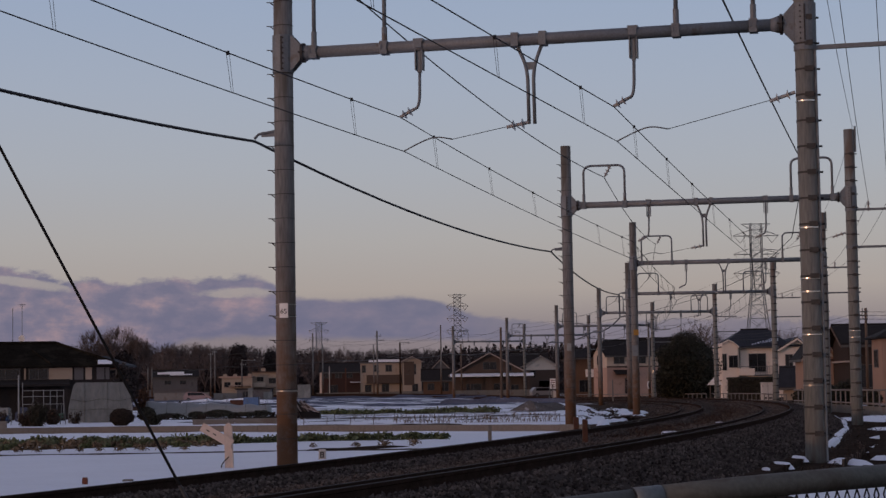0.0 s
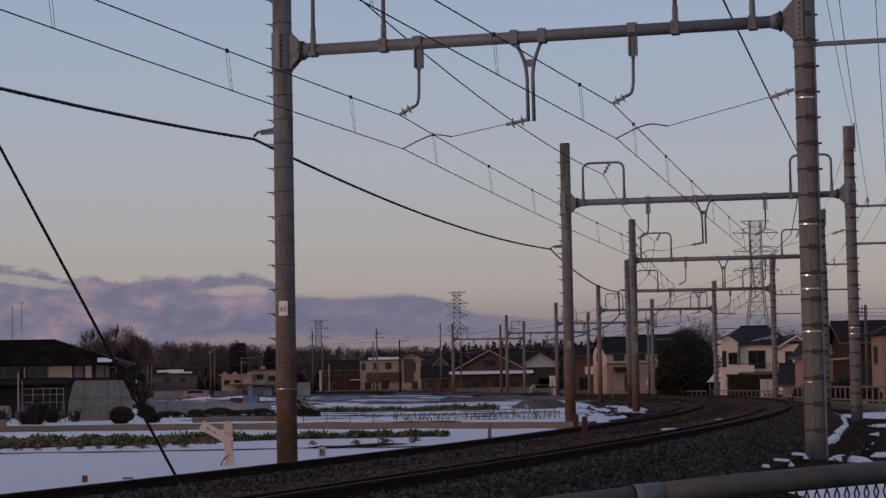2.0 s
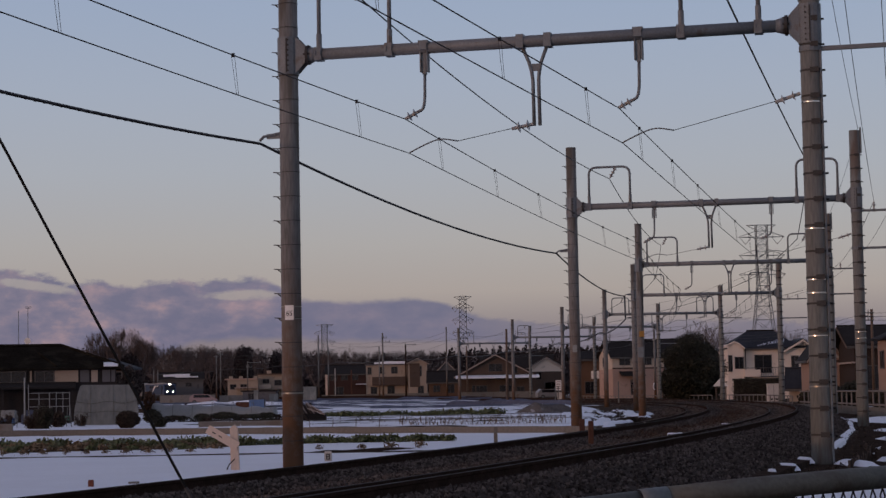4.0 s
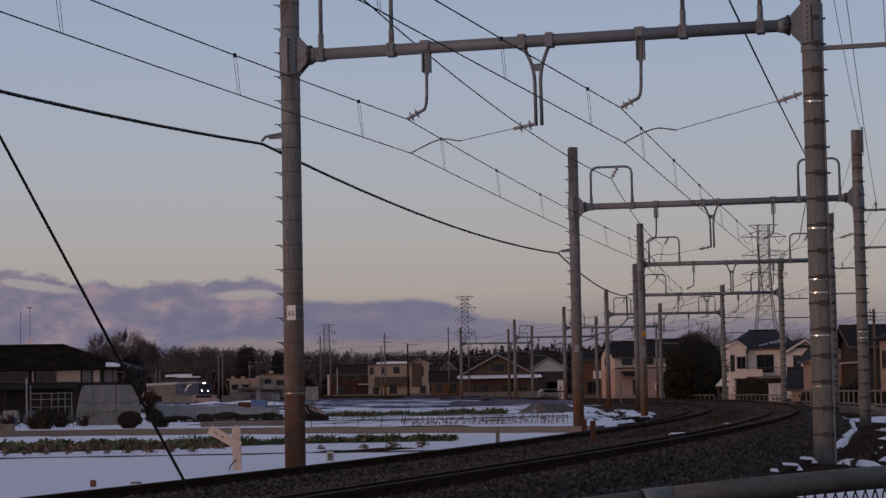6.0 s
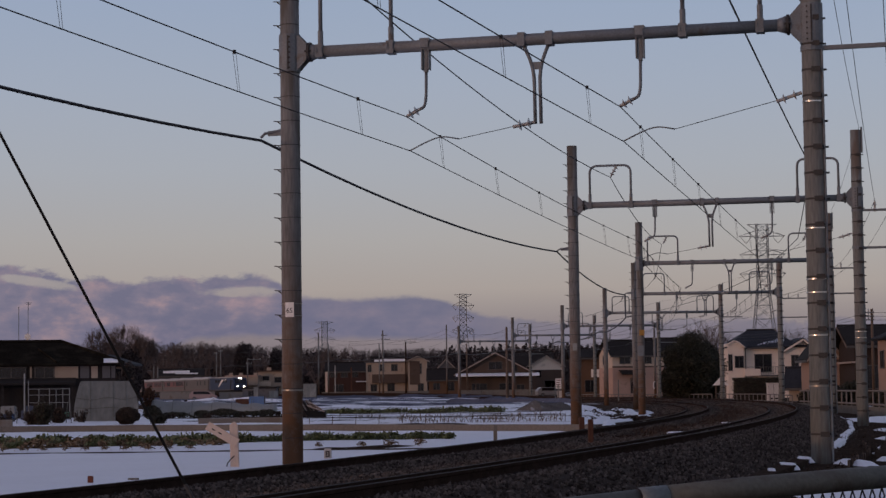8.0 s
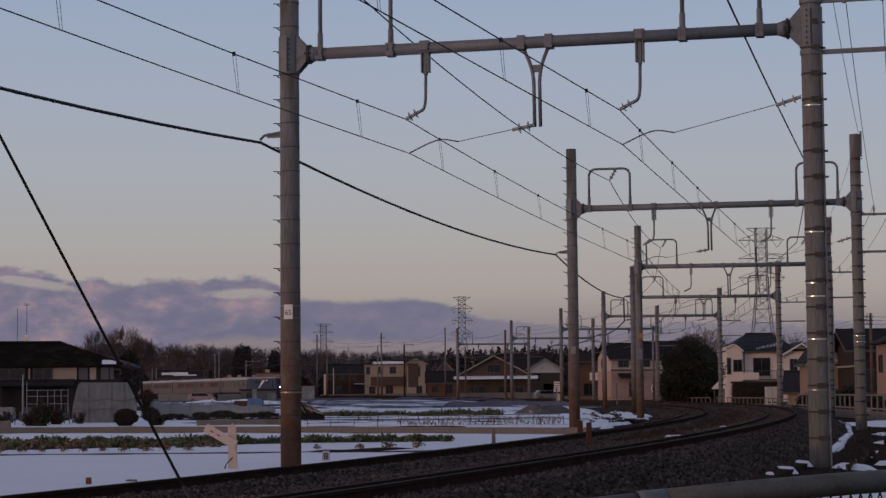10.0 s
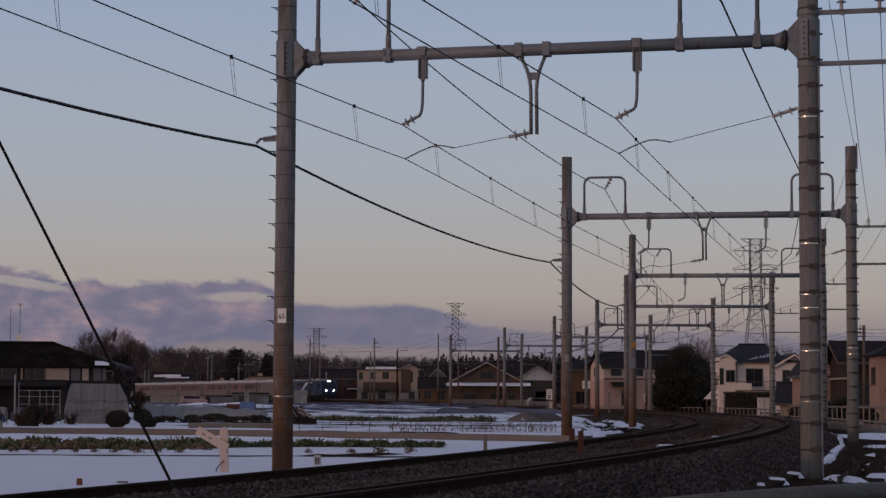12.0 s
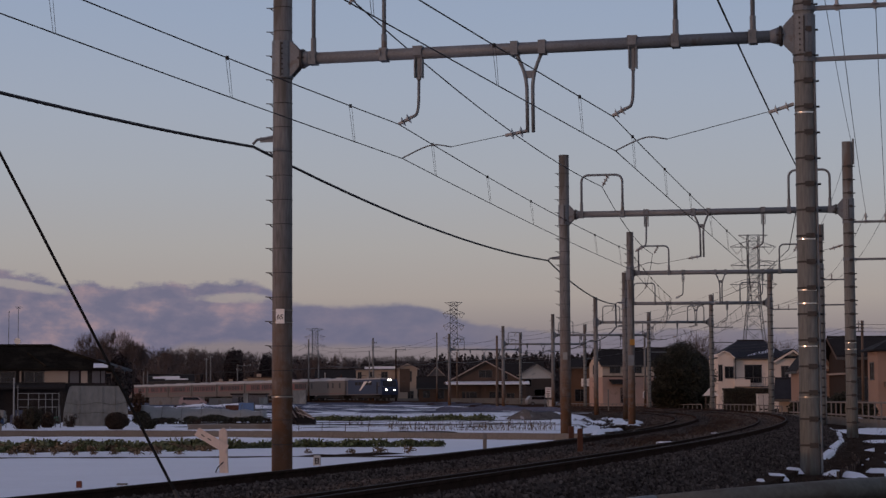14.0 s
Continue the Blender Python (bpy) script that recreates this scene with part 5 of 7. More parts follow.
h = house("gabled_house", 7.2, 330, 0.5, 0, 11.8, 9.0, 3.9, 7.05, "gable", BROWN, TILE_DARK, "brown house with a broad gable and snowy porch roof",
          ((0.0, 5.0, 2.1, 1.2), (-2.6, 1.2, 2.4, 1.9), (1.6, 1.2, 2.0, 1.9), (4.0, 1.3, 1.2, 1.2), (3.1, 4.6, 0.8, 1.0)), over=0.7)
part("porch_roof", prism(B(), [(-6.4, 3.2), (-4.5, 3.75), (-4.5, 3.9), (-6.4, 3.35)], -6.4, 7.0, "x"), TILE_DARK, h)
for x0, x1, q in ((-6.4, -3.0, 0.22), (-3.0, 0.4, 0.16), (0.4, 2.6, 0.20), (2.6, 4.6, 0.11), (4.6, 7.0, 0.2)):
    bm = prism(B(), [(-6.45, 3.28), (-4.9, 3.74), (-4.9, 3.82), (-6.45, 3.30 + q)], x0, x1, "x")
    part("porch_snow", bm, SNOW, h, "thick snow on the porch roof")
for x in (-5.8, -3.2, 0, 3.2, 6.2):
    part("porch_post", box(B(), (x, -6.1, 1.5), (0.14, 0.14, 3.4)), BROWN, h)
house("tall_roof_house", 11.5, 352, 0.7, 0, 12.0, 8.0, 4.6, 7.2, "side", GREYWALL, TILE_DARK, "grey house with a wide dark tile roof", ((4.2, 3.4, 1.5, 1.2),))
house("pale_house", 16.2, 345, 0.6, 0, 5.4, 7.0, 5.1, 6.65, "gable", PLASTER, TILE_DARK, "pale house with a low gable", ((-1.4, 3.6, 0.9, 1.2), (0.8, 1.6, 2.4, 1.8)), base=(4.3, BROWN))
h = house("brown_house", 19.2, 290, 0.55, 0, 4.0, 6.0, 5.4, 6.5, "side", ORANGE, TILE_DARK, "narrow brown house with a white balcony", ((-1.1, 4.6, 0.8, 1.0), (0.6, 1.4, 1.6, 1.7)))
part("balcony", box(B(), (1.4, -3.4, 3.2), (1.4, 0.9, 1.1)), WHITE, h, "white balcony front")
h = house("corner_house", 25.1, 281, 0.5, 17, 7.6, 5.0, 5.7, 7.5, "side", BUFF, TILE_DARK, "two-storey house, cream above and pink below", ((-2.0, 5.0, 1.5, 1.1), (1.2, 5.0, 1.4, 1.1), (-0.6, 1.4, 1.2, 2.0)), ((0.6, 4.9, 0.9, 1.2), (0.4, 1.7, 0.8, 1.5)), base=(3.9, PINK))
part("porch_roof", prism(B(), [(-3.7, 2.9), (-2.5, 3.5), (-2.5, 3.6), (-3.7, 3.0)], -2.9, 0.6, "x"), TILE_DARK, h)
part("string_course", box(B(), (0, -2.53, 4.0), (7.66, 0.08, 0.2)), BROWN, h)

house("wide_house", 30.2, 288, 0.5, 0, 7.4, 8.0, 5.6, 7.9, "side", GREYWALL, TILE_DARK, "grey house with a wide dark roof", ((-1.8, 4.9, 1.5, 1.0), (1.2, 4.9, 1.5, 1.0)), base=(3.6, BROWN))

# the white house behind the hedge
h = house("white_house", 36.2, 234.5, 0.2, 0, 8.6, 7.5, 5.75, 7.3, "hip", PLASTER, TILE_BLUE, "white plastered house with a blue-grey tile roof", ((-0.6, 4.0, 1.9, 2.0),), over=0.5)
part("bay_wall", prism(B(), [(-4.7, -0.2), (-2.9, -0.2), (-2.9, 5.9), (-3.6, 6.3), (-4.0, 6.4), (-4.7, 6.15)], -4.6, 3.0, "y"), PLASTER, h)
window_in(h, -3.45, 4.15, 0.95, 1.3, -4.6)
window_in(h, -4.45, 4.1, 0.4, 1.8, -4.6, panes=1)
part("bay_fascia", tube(B(), [(-4.85, -4.8, 6.1), (-4.0, -4.8, 6.55), (-3.5, -4.8, 6.35), (-2.8, -4.8, 5.75)], 0.10, 6), PLASTER, h)
part("balcony", box(B(), (-2.0, -4.4, 2.95), (1.8, 1.0, 0.8)), PLASTER, h, "white balcony front")
part("gutter", tube(B(), [(-2.8, -4.35, 5.7), (1.5, -4.35, 5.7)], 0.07, 6), FRAME, h)
part("downpipe", tube(B(), [(-2.6, -3.85, 0.2), (-2.6, -3.85, 5.7)], 0.05, 6), FRAME, h)
b = part("balcony_rail", tube(B(), [(-2.9, -4.85, 3.55), (2.6, -4.85, 3.55)], 0.03, 5), FRAME, h)
for k in range(14):
    part("baluster", tube(B(), [(-1.0 + 0.27 * k, -4.85, 2.6), (-1.0 + 0.27 * k, -4.85, 3.55)], 0.02, 4), FRAME, b)
part("balcony_floor", box(B(), (0.8, -4.4, 2.55), (3.8, 1.0, 0.12)), FRAME, h)
part("gable_wing", prism(B(), [(1.5, 2.2), (5.2, 2.2), (5.2, 5.4), (3.9, 6.45), (1.5, 5.15)], -3.9, 2.0, "y"), PLASTER, h)
window_in(h, 3.0, 4.1, 0.8, 1.5, -3.9, panes=1)
part("barge_board", prism(B(), [(1.3, 4.98), (3.9, 6.48), (5.4, 5.3), (5.4, 5.5), (3.9, 6.72), (1.3, 5.2)], -4.46, -4.4, "y"), PLASTER, h, "white barge board")
part("wing_roof", prism(B(), [(1.3, 5.15), (3.9, 6.65), (5.4, 5.45), (5.4, 5.62), (3.9, 6.85), (1.3, 5.35)], -4.4, 2.4, "y"), TILE_BLUE, h)
rnd = random.Random(5)
for k in range(11):
    dx = -1.3 + 0.31 * k + rnd.uniform(-0.06, 0.06)
    q0 = 0.08 + 0.03 * k
    q1 = q0 + (0.10 + 0.03 * k) * rnd.uniform(0.8, 1.2)
    za, zb = 5.87 + 1.43 * q1, 5.87 + 1.43 * q0
    ya, yb = -(1 - q1) * 4.25, -(1 - q0) * 4.25
    bm = B()
    poly(bm, ((dx, yb, zb + 0.05), (dx + 0.16, yb, zb + 0.05), (dx + 0.46, ya, za + 0.05), (dx + 0.30, ya, za + 0.05)))
    bmesh.ops.solidify(bm, geom=bm.faces[:], thickness=0.05)
    part("snow_streak", bm, SNOW, h, "streak of melting snow")
bm = B()
lo = [bm.verts.new(p) for p in ((-3.9, -2.2, 6.45), (3.0, -2.2, 6.45), (3.0, 3.6, 6.45), (-3.9, 3.6, 6.45))]
hi = [bm.verts.new((-1.7, 0.8, 7.9)), bm.verts.new((1.4, 0.8, 7.9))]
for q in ((lo[0], lo[1], hi[1], hi[0]), (lo[1], lo[2], hi[1]), (lo[2], lo[3], hi[0], hi[1]), (lo[3], lo[0], hi[0]), lo[::-1]):
    bm.faces.new(q)
part("roof_crest", bm, TILE_BLUE, h, "upper tile roof")
part("crest_ridge", tube(B(), [(-1.75, 0.8, 7.93), (1.45, 0.8, 7.93)], 0.10, 6), TILE_DARK, h)
for k in range(26):
    x = -4.4 + 0.35 * k
    q = min(1.0, (4.8 - abs(x)) / 4.25)
    if x > -2.6:
        part("tile_rib", tube(B(), [(x, -4.25, 5.9), (x, -4.25 * (1 - q), 5.9 + 1.43 * q)], 0.05, 5), TILE_BLUE, h)

# houses past the end of the fence
h = house("tiled_house", 40.0, 179, 0.2, 0, 10.0, 7.0, 4.9, 6.35, "side", paint("umber_wall", (0.042, 0.029, 0.024)), TILE_DARK, "dark brown house with a heavy tile roof", ((-2.9, 2.0, 2.6, 2.0), (-0.4, 3.2, 1.2, 1.4), (2.6, 2.5, 1.0, 1.2)), over=0.8)
part("eave_band", box(B(), (-5.1, -0.4, 3.3), (0.35, 6.6, 0.16)), BARGE, h)
part("barge_board", prism(B(), [(0.1, 6.33), (-4.35, 4.48), (-4.35, 4.66), (0.1, 6.52)], -5.86, -5.80, "x"), WOOD, h, "tan barge board")
for k in range(16):
    y0 = -0.25 - 0.25 * k
    part("tile_course", prism(B(), [(y0, 6.58 + 0.414 * y0), (y0 - 0.2, 6.58 + 0.414 * (y0 - 0.2)), (y0 - 0.2, 6.62 + 0.414 * (y0 - 0.2)), (y0, 6.64 + 0.414 * y0)], -5.75, 5.75, "x"), TILE_DARK, h)
h = house("ochre_gabled_house", 34.0, 186, 0.2, 0, 2.8, 5.0, 4.0, 5.75, "gable", PEACH, TILE_DARK, "narrow pink-brown house with a white gable", ((-0.6, 2.6, 0.4, 1.5),), over=0.4)
part("eave_band", box(B(), (0, -2.55, 3.55), (3.1, 0.12, 0.22)), BROWN, h)
part("white_gable", prism(B(), [(-1.25, 3.85), (1.25, 3.85), (0, 5.3)], -2.56, -2.5, "y"), IVORY, h)
h = house("end_house", 35.65, 151.8, 0.1, 0, 6.5, 3.6, 4.75, 6.0, "hip", PEACH, TILE_DARK, "pinkish plastered house with a bay", ((-1.2, 3.4, 0.8, 1.1),), ((0.2, 3.3, 1.3, 1.3),), over=0.5)
part("window_box", box(B(), (-2.0, -2.1, 2.3), (1.7, 0.6, 0.35)), WOOD, h)


house("garden_shed", 34.1, 196, 0.1, -14, 2.6, 3.0, 1.5, 3.0, "side", CREAM, TILE_BLUE, "low shed with a dark blue tile roof", ())


HEDGE_LEAF = mat("hedge_leaf", (0.058, 0.050, 0.034), 0.8, vary=0.4, scale=1, fine=10, bump=0.2, island=True)


def hedge(x, y, z, s, label):
    g = thing("hedge", pose(x, y, z), label, "hedge")
    rnd, bm = random.Random(3), B()
    for _ in range(7000):
        p = Vector((rnd.uniform(-s[0] / 2, s[0] / 2), rnd.uniform(-s[1] / 2, s[1] / 2), rnd.uniform(0, s[2])))
        k = rnd.randrange(3)
        if k == 0:
            p.y = -s[1] / 2 + rnd.uniform(-0.08, 0.08)
        elif k == 1:
            p.z = s[2] + rnd.uniform(-0.1, 0.06)
        a = Vector((rnd.gauss(0, 1), rnd.gauss(0, 1), rnd.gauss(0, 1))).normalized()
        b = a.orthogonal()
        q = 0.07
        poly(bm, (p - a * q, p + b * q * 0.6, p + a * q, p - b * q * 0.6))
    part("foliage", bm, HEDGE_LEAF, g)
    part("core", box(B(), (0, 0, s[2] / 2 - 0.1), (s[0] * 0.94, s[1] * 0.7, s[2])), BARK, g)


hedge(31.0, 205, 0.0, (5.0, 1.2, 2.35), "dense dark green clipped hedge")
g = thing("notice_shed", pose(27.95, 210, 0.2), "small white gabled shelter board", "shelter")
part("roof", prism(B(), [(-0.8, 1.5), (0.8, 1.5), (0, 2.35)], -0.3, 0.3, "y"), WHITE, g)
for x in (-0.5, 0.5):
    part("post", box(B(), (x, 0, 0.7), (0.12, 0.12, 1.7)), WOOD, g)


# ---- fences and poles beyond the curve ----
RAILING = paint("weathered_pale_railing", (0.20, 0.175, 0.16))
MIRROR = mat("road_mirror", (0.8, 0.8, 0.82), 0.08, 1.0, vary=0.05, scale=2, fine=8, bump=0)


def rail_fence(pts, h, pitch, label, footing=0.0, r=0.02, paintwork=GALV):
    f = thing("railing_fence", Matrix(), label, "fence")
    for a, b in zip(pts, pts[1:]):
        a, b = Vector(a), Vector(b)
        n = max(1, round((b - a).length / pitch))
        for z in (0.12, h):
            part("rail", tube(B(), [a + Vector((0, 0, z + footing)), b + Vector((0, 0, z + footing))], r * 1.1, 5), paintwork, f)
        for k in range(n):
            p = a.lerp(b, k / n)
            part("baluster", tube(B(), [p + Vector((0, 0, footing * 0.5)), p + Vector((0, 0, h + footing))], r, 4), paintwork, f)
        if footing:
            d = b - a
            part("kerb_wall", box(B(), a.lerp(b, 0.5) + Vector((0, 0, footing / 2 - 0.15)), (d.length, 0.3, footing + 0.3), Matrix.Rotation(math.atan2(d.y, d.x), 4, "Z")), CONCRETE, f, "concrete footing")


rail_fence([(18.7, 76, 0), (19.55, 90, 0), (20.8, 108, 0), (21.5, 125, 0)], 0.76, 2.0, "pale metal railing on a concrete footing", 0.42, 0.042, RAILING)
rail_fence([(28.6, 170, 0), (28.2, 184, 0.1), (27.0, 205, 0.1)], 0.72, 2.0, "pale metal railing beside the line", 0.0, 0.042, RAILING)
rail_fence([(26.5, 206, 0.15), (24.6, 217, 0.15), (21.0, 232, 0.15), (15, 262, 0.2)], 0.66, 1.6, "pale metal railing beside the line", 0.0, 0.045, RAILING)


# a dark bush stands here; these shrubs also darken the shaded wall behind
for i, (x, y, w, h) in enumerate(((24.9, 132, 0.8, 0.75), (26.3, 133, 0.9, 0.9), (23.6, 134, 0.7, 0.6), (27.6, 131, 0.6, 0.55))):
    shrub("garden_shrub", x, y, 0.0, (w, 0.7, h), 1200, 0.11, EVERGREEN, "dense dark garden shrub behind the railing", 800 + i)


def service_pole(x, y, z, top, arms, label, r=0.15, box_at=None, material=None):
    p = thing("utility_pole", pose(x, y, z), label, "pole", "utility poles")
    part("shaft", tube(B(), [(0, 0, -0.4), (0, 0, top - z)], r * 1.15, 10, r * 0.8), material or POLE, p, smooth=True)
    for k, (dz, w, off) in enumerate(arms):
        a = part("crossarm", box(B(), (off, -0.1, top - z - dz), (w, 0.09, 0.09)), STEEL, p)
        for c in (-0.42, 0.0, 0.42):
            part("insulator", insulator(B(), (off + c * w, -0.1, top - z - dz), (off + c * w, -0.1, top - z - dz + 0.32), 0.07, 2), CERAMIC, a)
    if box_at:
        part("transformer", tube(B(), [(0.32, -0.15, top - z - box_at), (0.32, -0.15, top - z - box_at + 0.8)], 0.25, 10), GREYWALL, p)
    return p


service_pole(-11.5, 345, 0.8, 12.0, ((1.6, 1.6, 0.5), (0.9, 1.0, 0.2)), "tall concrete utility pole with short arms")
service_pole(-12.3, 350, 0.8, 9.8, (), "thin concrete pole beside the line", 0.12)
service_pole(-7.5, 340, 0.8, 9.9, ((0.1, 1.8, 0.8),), "dark steel pole with a cantilever arm", 0.15, material=RUST)
service_pole(-0.6, 330, 0.8, 12.3, (), "tall thin concrete pole", 0.13)
service_pole(7.25, 260, 0.3, 9.6, (), "brown weathered pole beside a gantry", 0.17, material=WOOD)
service_pole(2.6, 320, 0.6, 8.9, (), "brown wooden pole with a brace", 0.13, material=WOOD)
service_pole(-24.1, 370, 0.9, 12.5, (), "tall concrete pole beside the line", 0.15)
service_pole(-22.9, 380, 0.9, 10.7, (), "concrete pole beside the line", 0.13)
service_pole(-51.1, 450, 1.0, 11.5, ((0.5, 1.0, 0.0),), "concrete pole beside the line", 0.15)
service_pole(-52.6, 455, 1.0, 11.0, ((0.4, 1.0, 0.0),), "concrete pole beside the line", 0.15)
service_pole(-42.1, 420, 1.0, 8.9, ((0.3, 3.0, 1.4), (1.2, 1.2, 0.3)), "concrete pole with a side arm", 0.14)
service_pole(-73.3, 500, 1.2, 8.7, (), "pale concrete pole by the line", 0.15)
service_pole(-72.3, 500, 1.2, 8.7, (), "pale concrete pole by the line", 0.15)
service_pole(34.4, 165, 0.0, 7.7, ((0.3, 0.9, -0.3), (0.6, 0.9, -0.3), (0.9, 0.9, -0.3)), "brown utility pole with small side arms", 0.13, material=WOOD)
p = service_pole(23.2, 230, 0.1, 9.0, (), "grey concrete pole with a round mirror", 0.14)
m = part("mirror_rim", tube(B(), [(-0.16, -0.21, 1.75), (-0.105, -0.235, 1.75)], 0.42, 20), WHITE, p, "white round mirror")
part("mirror_face", tube(B(), [(-0.105, -0.235, 1.75), (-0.087, -0.243, 1.75)], 0.34, 20), MIRROR, m, "bright mirror glass")
for x, top, w in ((-24.75, 2.45, 0.2), (-25.3, 2.2, 0.03)):
    a = thing("roof_antenna", pose(x, 118.6, 4.5), "thin television aerial on the farmhouse roof", "antenna")
    part("mast", tube(B(), [(0, 0, 0), (0, 0, top)], 0.02, 5), STEEL, a)
    for k in (0, 1):
        part("element", tube(B(), [(-w + 0.06 * k, 0, top - 0.03 - 0.08 * k), (w - 0.06 * k, 0, top - 0.03 - 0.08 * k)], 0.013, 4), STEEL, a)
    if w > 0.1:
        part("dish", tube(B(), [(0, -0.1, 0.42), (0, -0.16, 0.42)], 0.15, 12, 0.19), WHITE, a, "white satellite dish")

s = thing("board_sign", pose(12.74, 240, 0.1), "white rectangular notice board on two legs", "sign")
part("board", box(B(), (0, 0, 2.1), (0.68, 0.06, 1.2)), WHITE, s)
part("lower_board", box(B(), (0.15, 0.02, 0.85), (0.62, 0.06, 0.8)), IVORY, s)
for k in range(4):
    part("lettering_bar", box(B(), (0.0, -0.04, 2.5 - 0.26 * k), (0.48, 0.01, 0.09)), RUSTRED, s)
for x in (-0.4, 0.4):
    part("leg", box(B(), (x, 0.05, 0.9), (0.08, 0.06, 2.0)), STEEL, s)


def parked_car(x, y, z, rz, material, label):
    c = thing("car", pose(x, y, z, 0, 0, rz), label, "car", "parked cars")
    bm = prism(B(), [(-2.0, 0.35), (2.0, 0.35), (2.05, 0.75), (1.35, 0.95), (0.75, 1.45), (-1.5, 1.5), (-2.0, 1.0)], -0.82, 0.82, "y")
    bmesh.ops.bevel(bm, geom=bm.edges[:], offset=0.06, segments=2, affect="EDGES")
    part("body", bm, material, c)
    for k in (-1, 1):
        part("side_window", prism(B(), [(-1.4, 0.98), (1.15, 0.98), (0.7, 1.38), (-1.35, 1.4)], 0.825 * k - 0.01, 0.825 * k + 0.01, "y"), GLASS, c)
        for xx in (-1.25, 1.3):
            w = part("wheel", tube(B(), [(xx, 0.70 * k, 0.32), (xx, 0.86 * k, 0.32)], 0.32, 14), BAND, c)
            part("hub", tube(B(), [(xx, 0.86 * k, 0.32), (xx, 0.875 * k, 0.32)], 0.17, 10), STEEL, w)


CARPAINT = mat("white_car_paint", (0.25, 0.25, 0.26), 0.3, 0.1, vary=0.04, scale=1, fine=8, bump=0)
parked_car(14.6, 300, 0.4, 12, CARPAINT, "white van parked before a house")
parked_car(-36.3, 297, 0.52, 4, paint("faded_pink_car_paint", (0.30, 0.215, 0.21)), "faded pinkish car parked before a block wall")


def slack_wire(a, b, sag, label="thin overhead service wire between poles"):
    bm = B()
    strand(bm, a, b, sag, 0.014, 12)
    solo("service_wire", bm, WIRE, Matrix(), label, "wire", "service wires")


for dz in (0, 0.7, 1.9):
    slack_wire((-11.3, 345, 10.4 - dz), (-0.6, 330, 11.6 - dz), 0.7)
    slack_wire((-24.1, 370, 11.8 - dz), (-11.5, 345, 10.6 - dz), 0.7)
    slack_wire((-51.1, 450, 11.0 - dz), (-24.1, 370, 11.9 - dz), 1.4)
    slack_wire((-0.6, 330, 11.5 - dz), (7.2, 260, 9.3 - dz), 1.0)
for dz in (0.3, 0.6, 0.9):
    slack_wire((34.0, 165, 7.7 - dz), (52, 150, 8.6 - dz), 0.5)
    slack_wire((34.0, 165, 7.7 - dz), (32, 235, 7.9 - dz), 0.6)


# ---- pylons ----
def pylon(x, y, z, h, foot, arms, label, r, slim=0.16):
    p = thing("power_pylon", pose(x, y, z), label, "pylon", "power pylons")
    waist = h * 0.62

    def half(v):
        return foot / 2 + (foot * slim - foot / 2) * min(1, v / waist)
    levels = [h * k for k in (0, 0.12, 0.23, 0.33, 0.42, 0.50, 0.56, 0.62, 0.67, 0.72, 0.77, 0.82, 0.86, 0.90, 0.94, 0.975)]
    corners = [(1, 1), (1, -1), (-1, -1), (-1, 1)]
    for cx, cy in corners:
        part("leg", tube(B(), [(cx * half(v), cy * half(v), v) for v in levels], r, 4), STEEL, p)
    bm = B()
    for a, b in zip(levels, levels[1:]):
        for k in range(4):
            c, d = corners[k], corners[(k + 1) % 4]
            A, C, D, E = [Vector((q[0] * half(v), q[1] * half(v), v)) for q, v in ((c, a), (d, a), (c, b), (d, b))]
            for s, t in ((A, E), (C, D), (D, E)):
                tube(bm, [s, t], r * 0.55, 3, caps=False)
    part("lattice", bm, STEEL, p, "crossed lattice bars")
    for v, w in arms:
        q = half(v * h)
        horn = v > 0.95
        for k in (-1, 1):
            bm = B()
            tube(bm, [(k * q, -q, v * h), (k * w, 0, v * h), (k * q, q, v * h)], r * 0.7, 3)
            if horn:
                tube(bm, [(k * q, -q, v * h - h * 0.03), (k * w, 0, v * h), (k * q, q, v * h - h * 0.03)], r * 0.6, 3)
            else:
                tube(bm, [(k * q, -q, v * h + h * 0.035), (k * w, 0, v * h + r), (k * q, q, v * h + h * 0.035)], r * 0.6, 3)
                for f in (0.35, 0.7):
                    tube(bm, [(k * (q + (w - q) * f), 0, v * h), (k * (q + (w - q) * f), 0, v * h + h * 0.033 * (1 - f))], r * 0.5, 3)
            arm = part("arm", bm, STEEL, p)
            if not horn:
                part("insulator_string", tube(tube(B(), [(k * w * 0.97, 0, v * h), (k * w * 0.70, 0, v * h - h * 0.042)], r * 0.7, 4), [(k * w * 0.45, 0, v * h), (k * w * 0.70, 0, v * h - h * 0.042)], r * 0.7, 4), CERAMIC, arm)


pylon(74.5, 480, 0.6, 40.6, 7.6, ((0.975, 3.5), (0.905, 5.4), (0.797, 5.4), (0.685, 5.5)), "tall lattice power pylon behind the houses", 0.095, 0.17)
pylon(4.6, 700, 0.8, 35.2, 7.5, ((0.97, 3.1), (0.86, 3.8), (0.74, 3.7), (0.62, 3.8)), "distant lattice power pylon", 0.10)
pylon(-59.5, 960, 0.8, 35.5, 8.5, ((0.97, 4.2), (0.86, 4.9), (0.74, 4.9), (0.62, 4.9)), "distant lattice power pylon", 0.11)


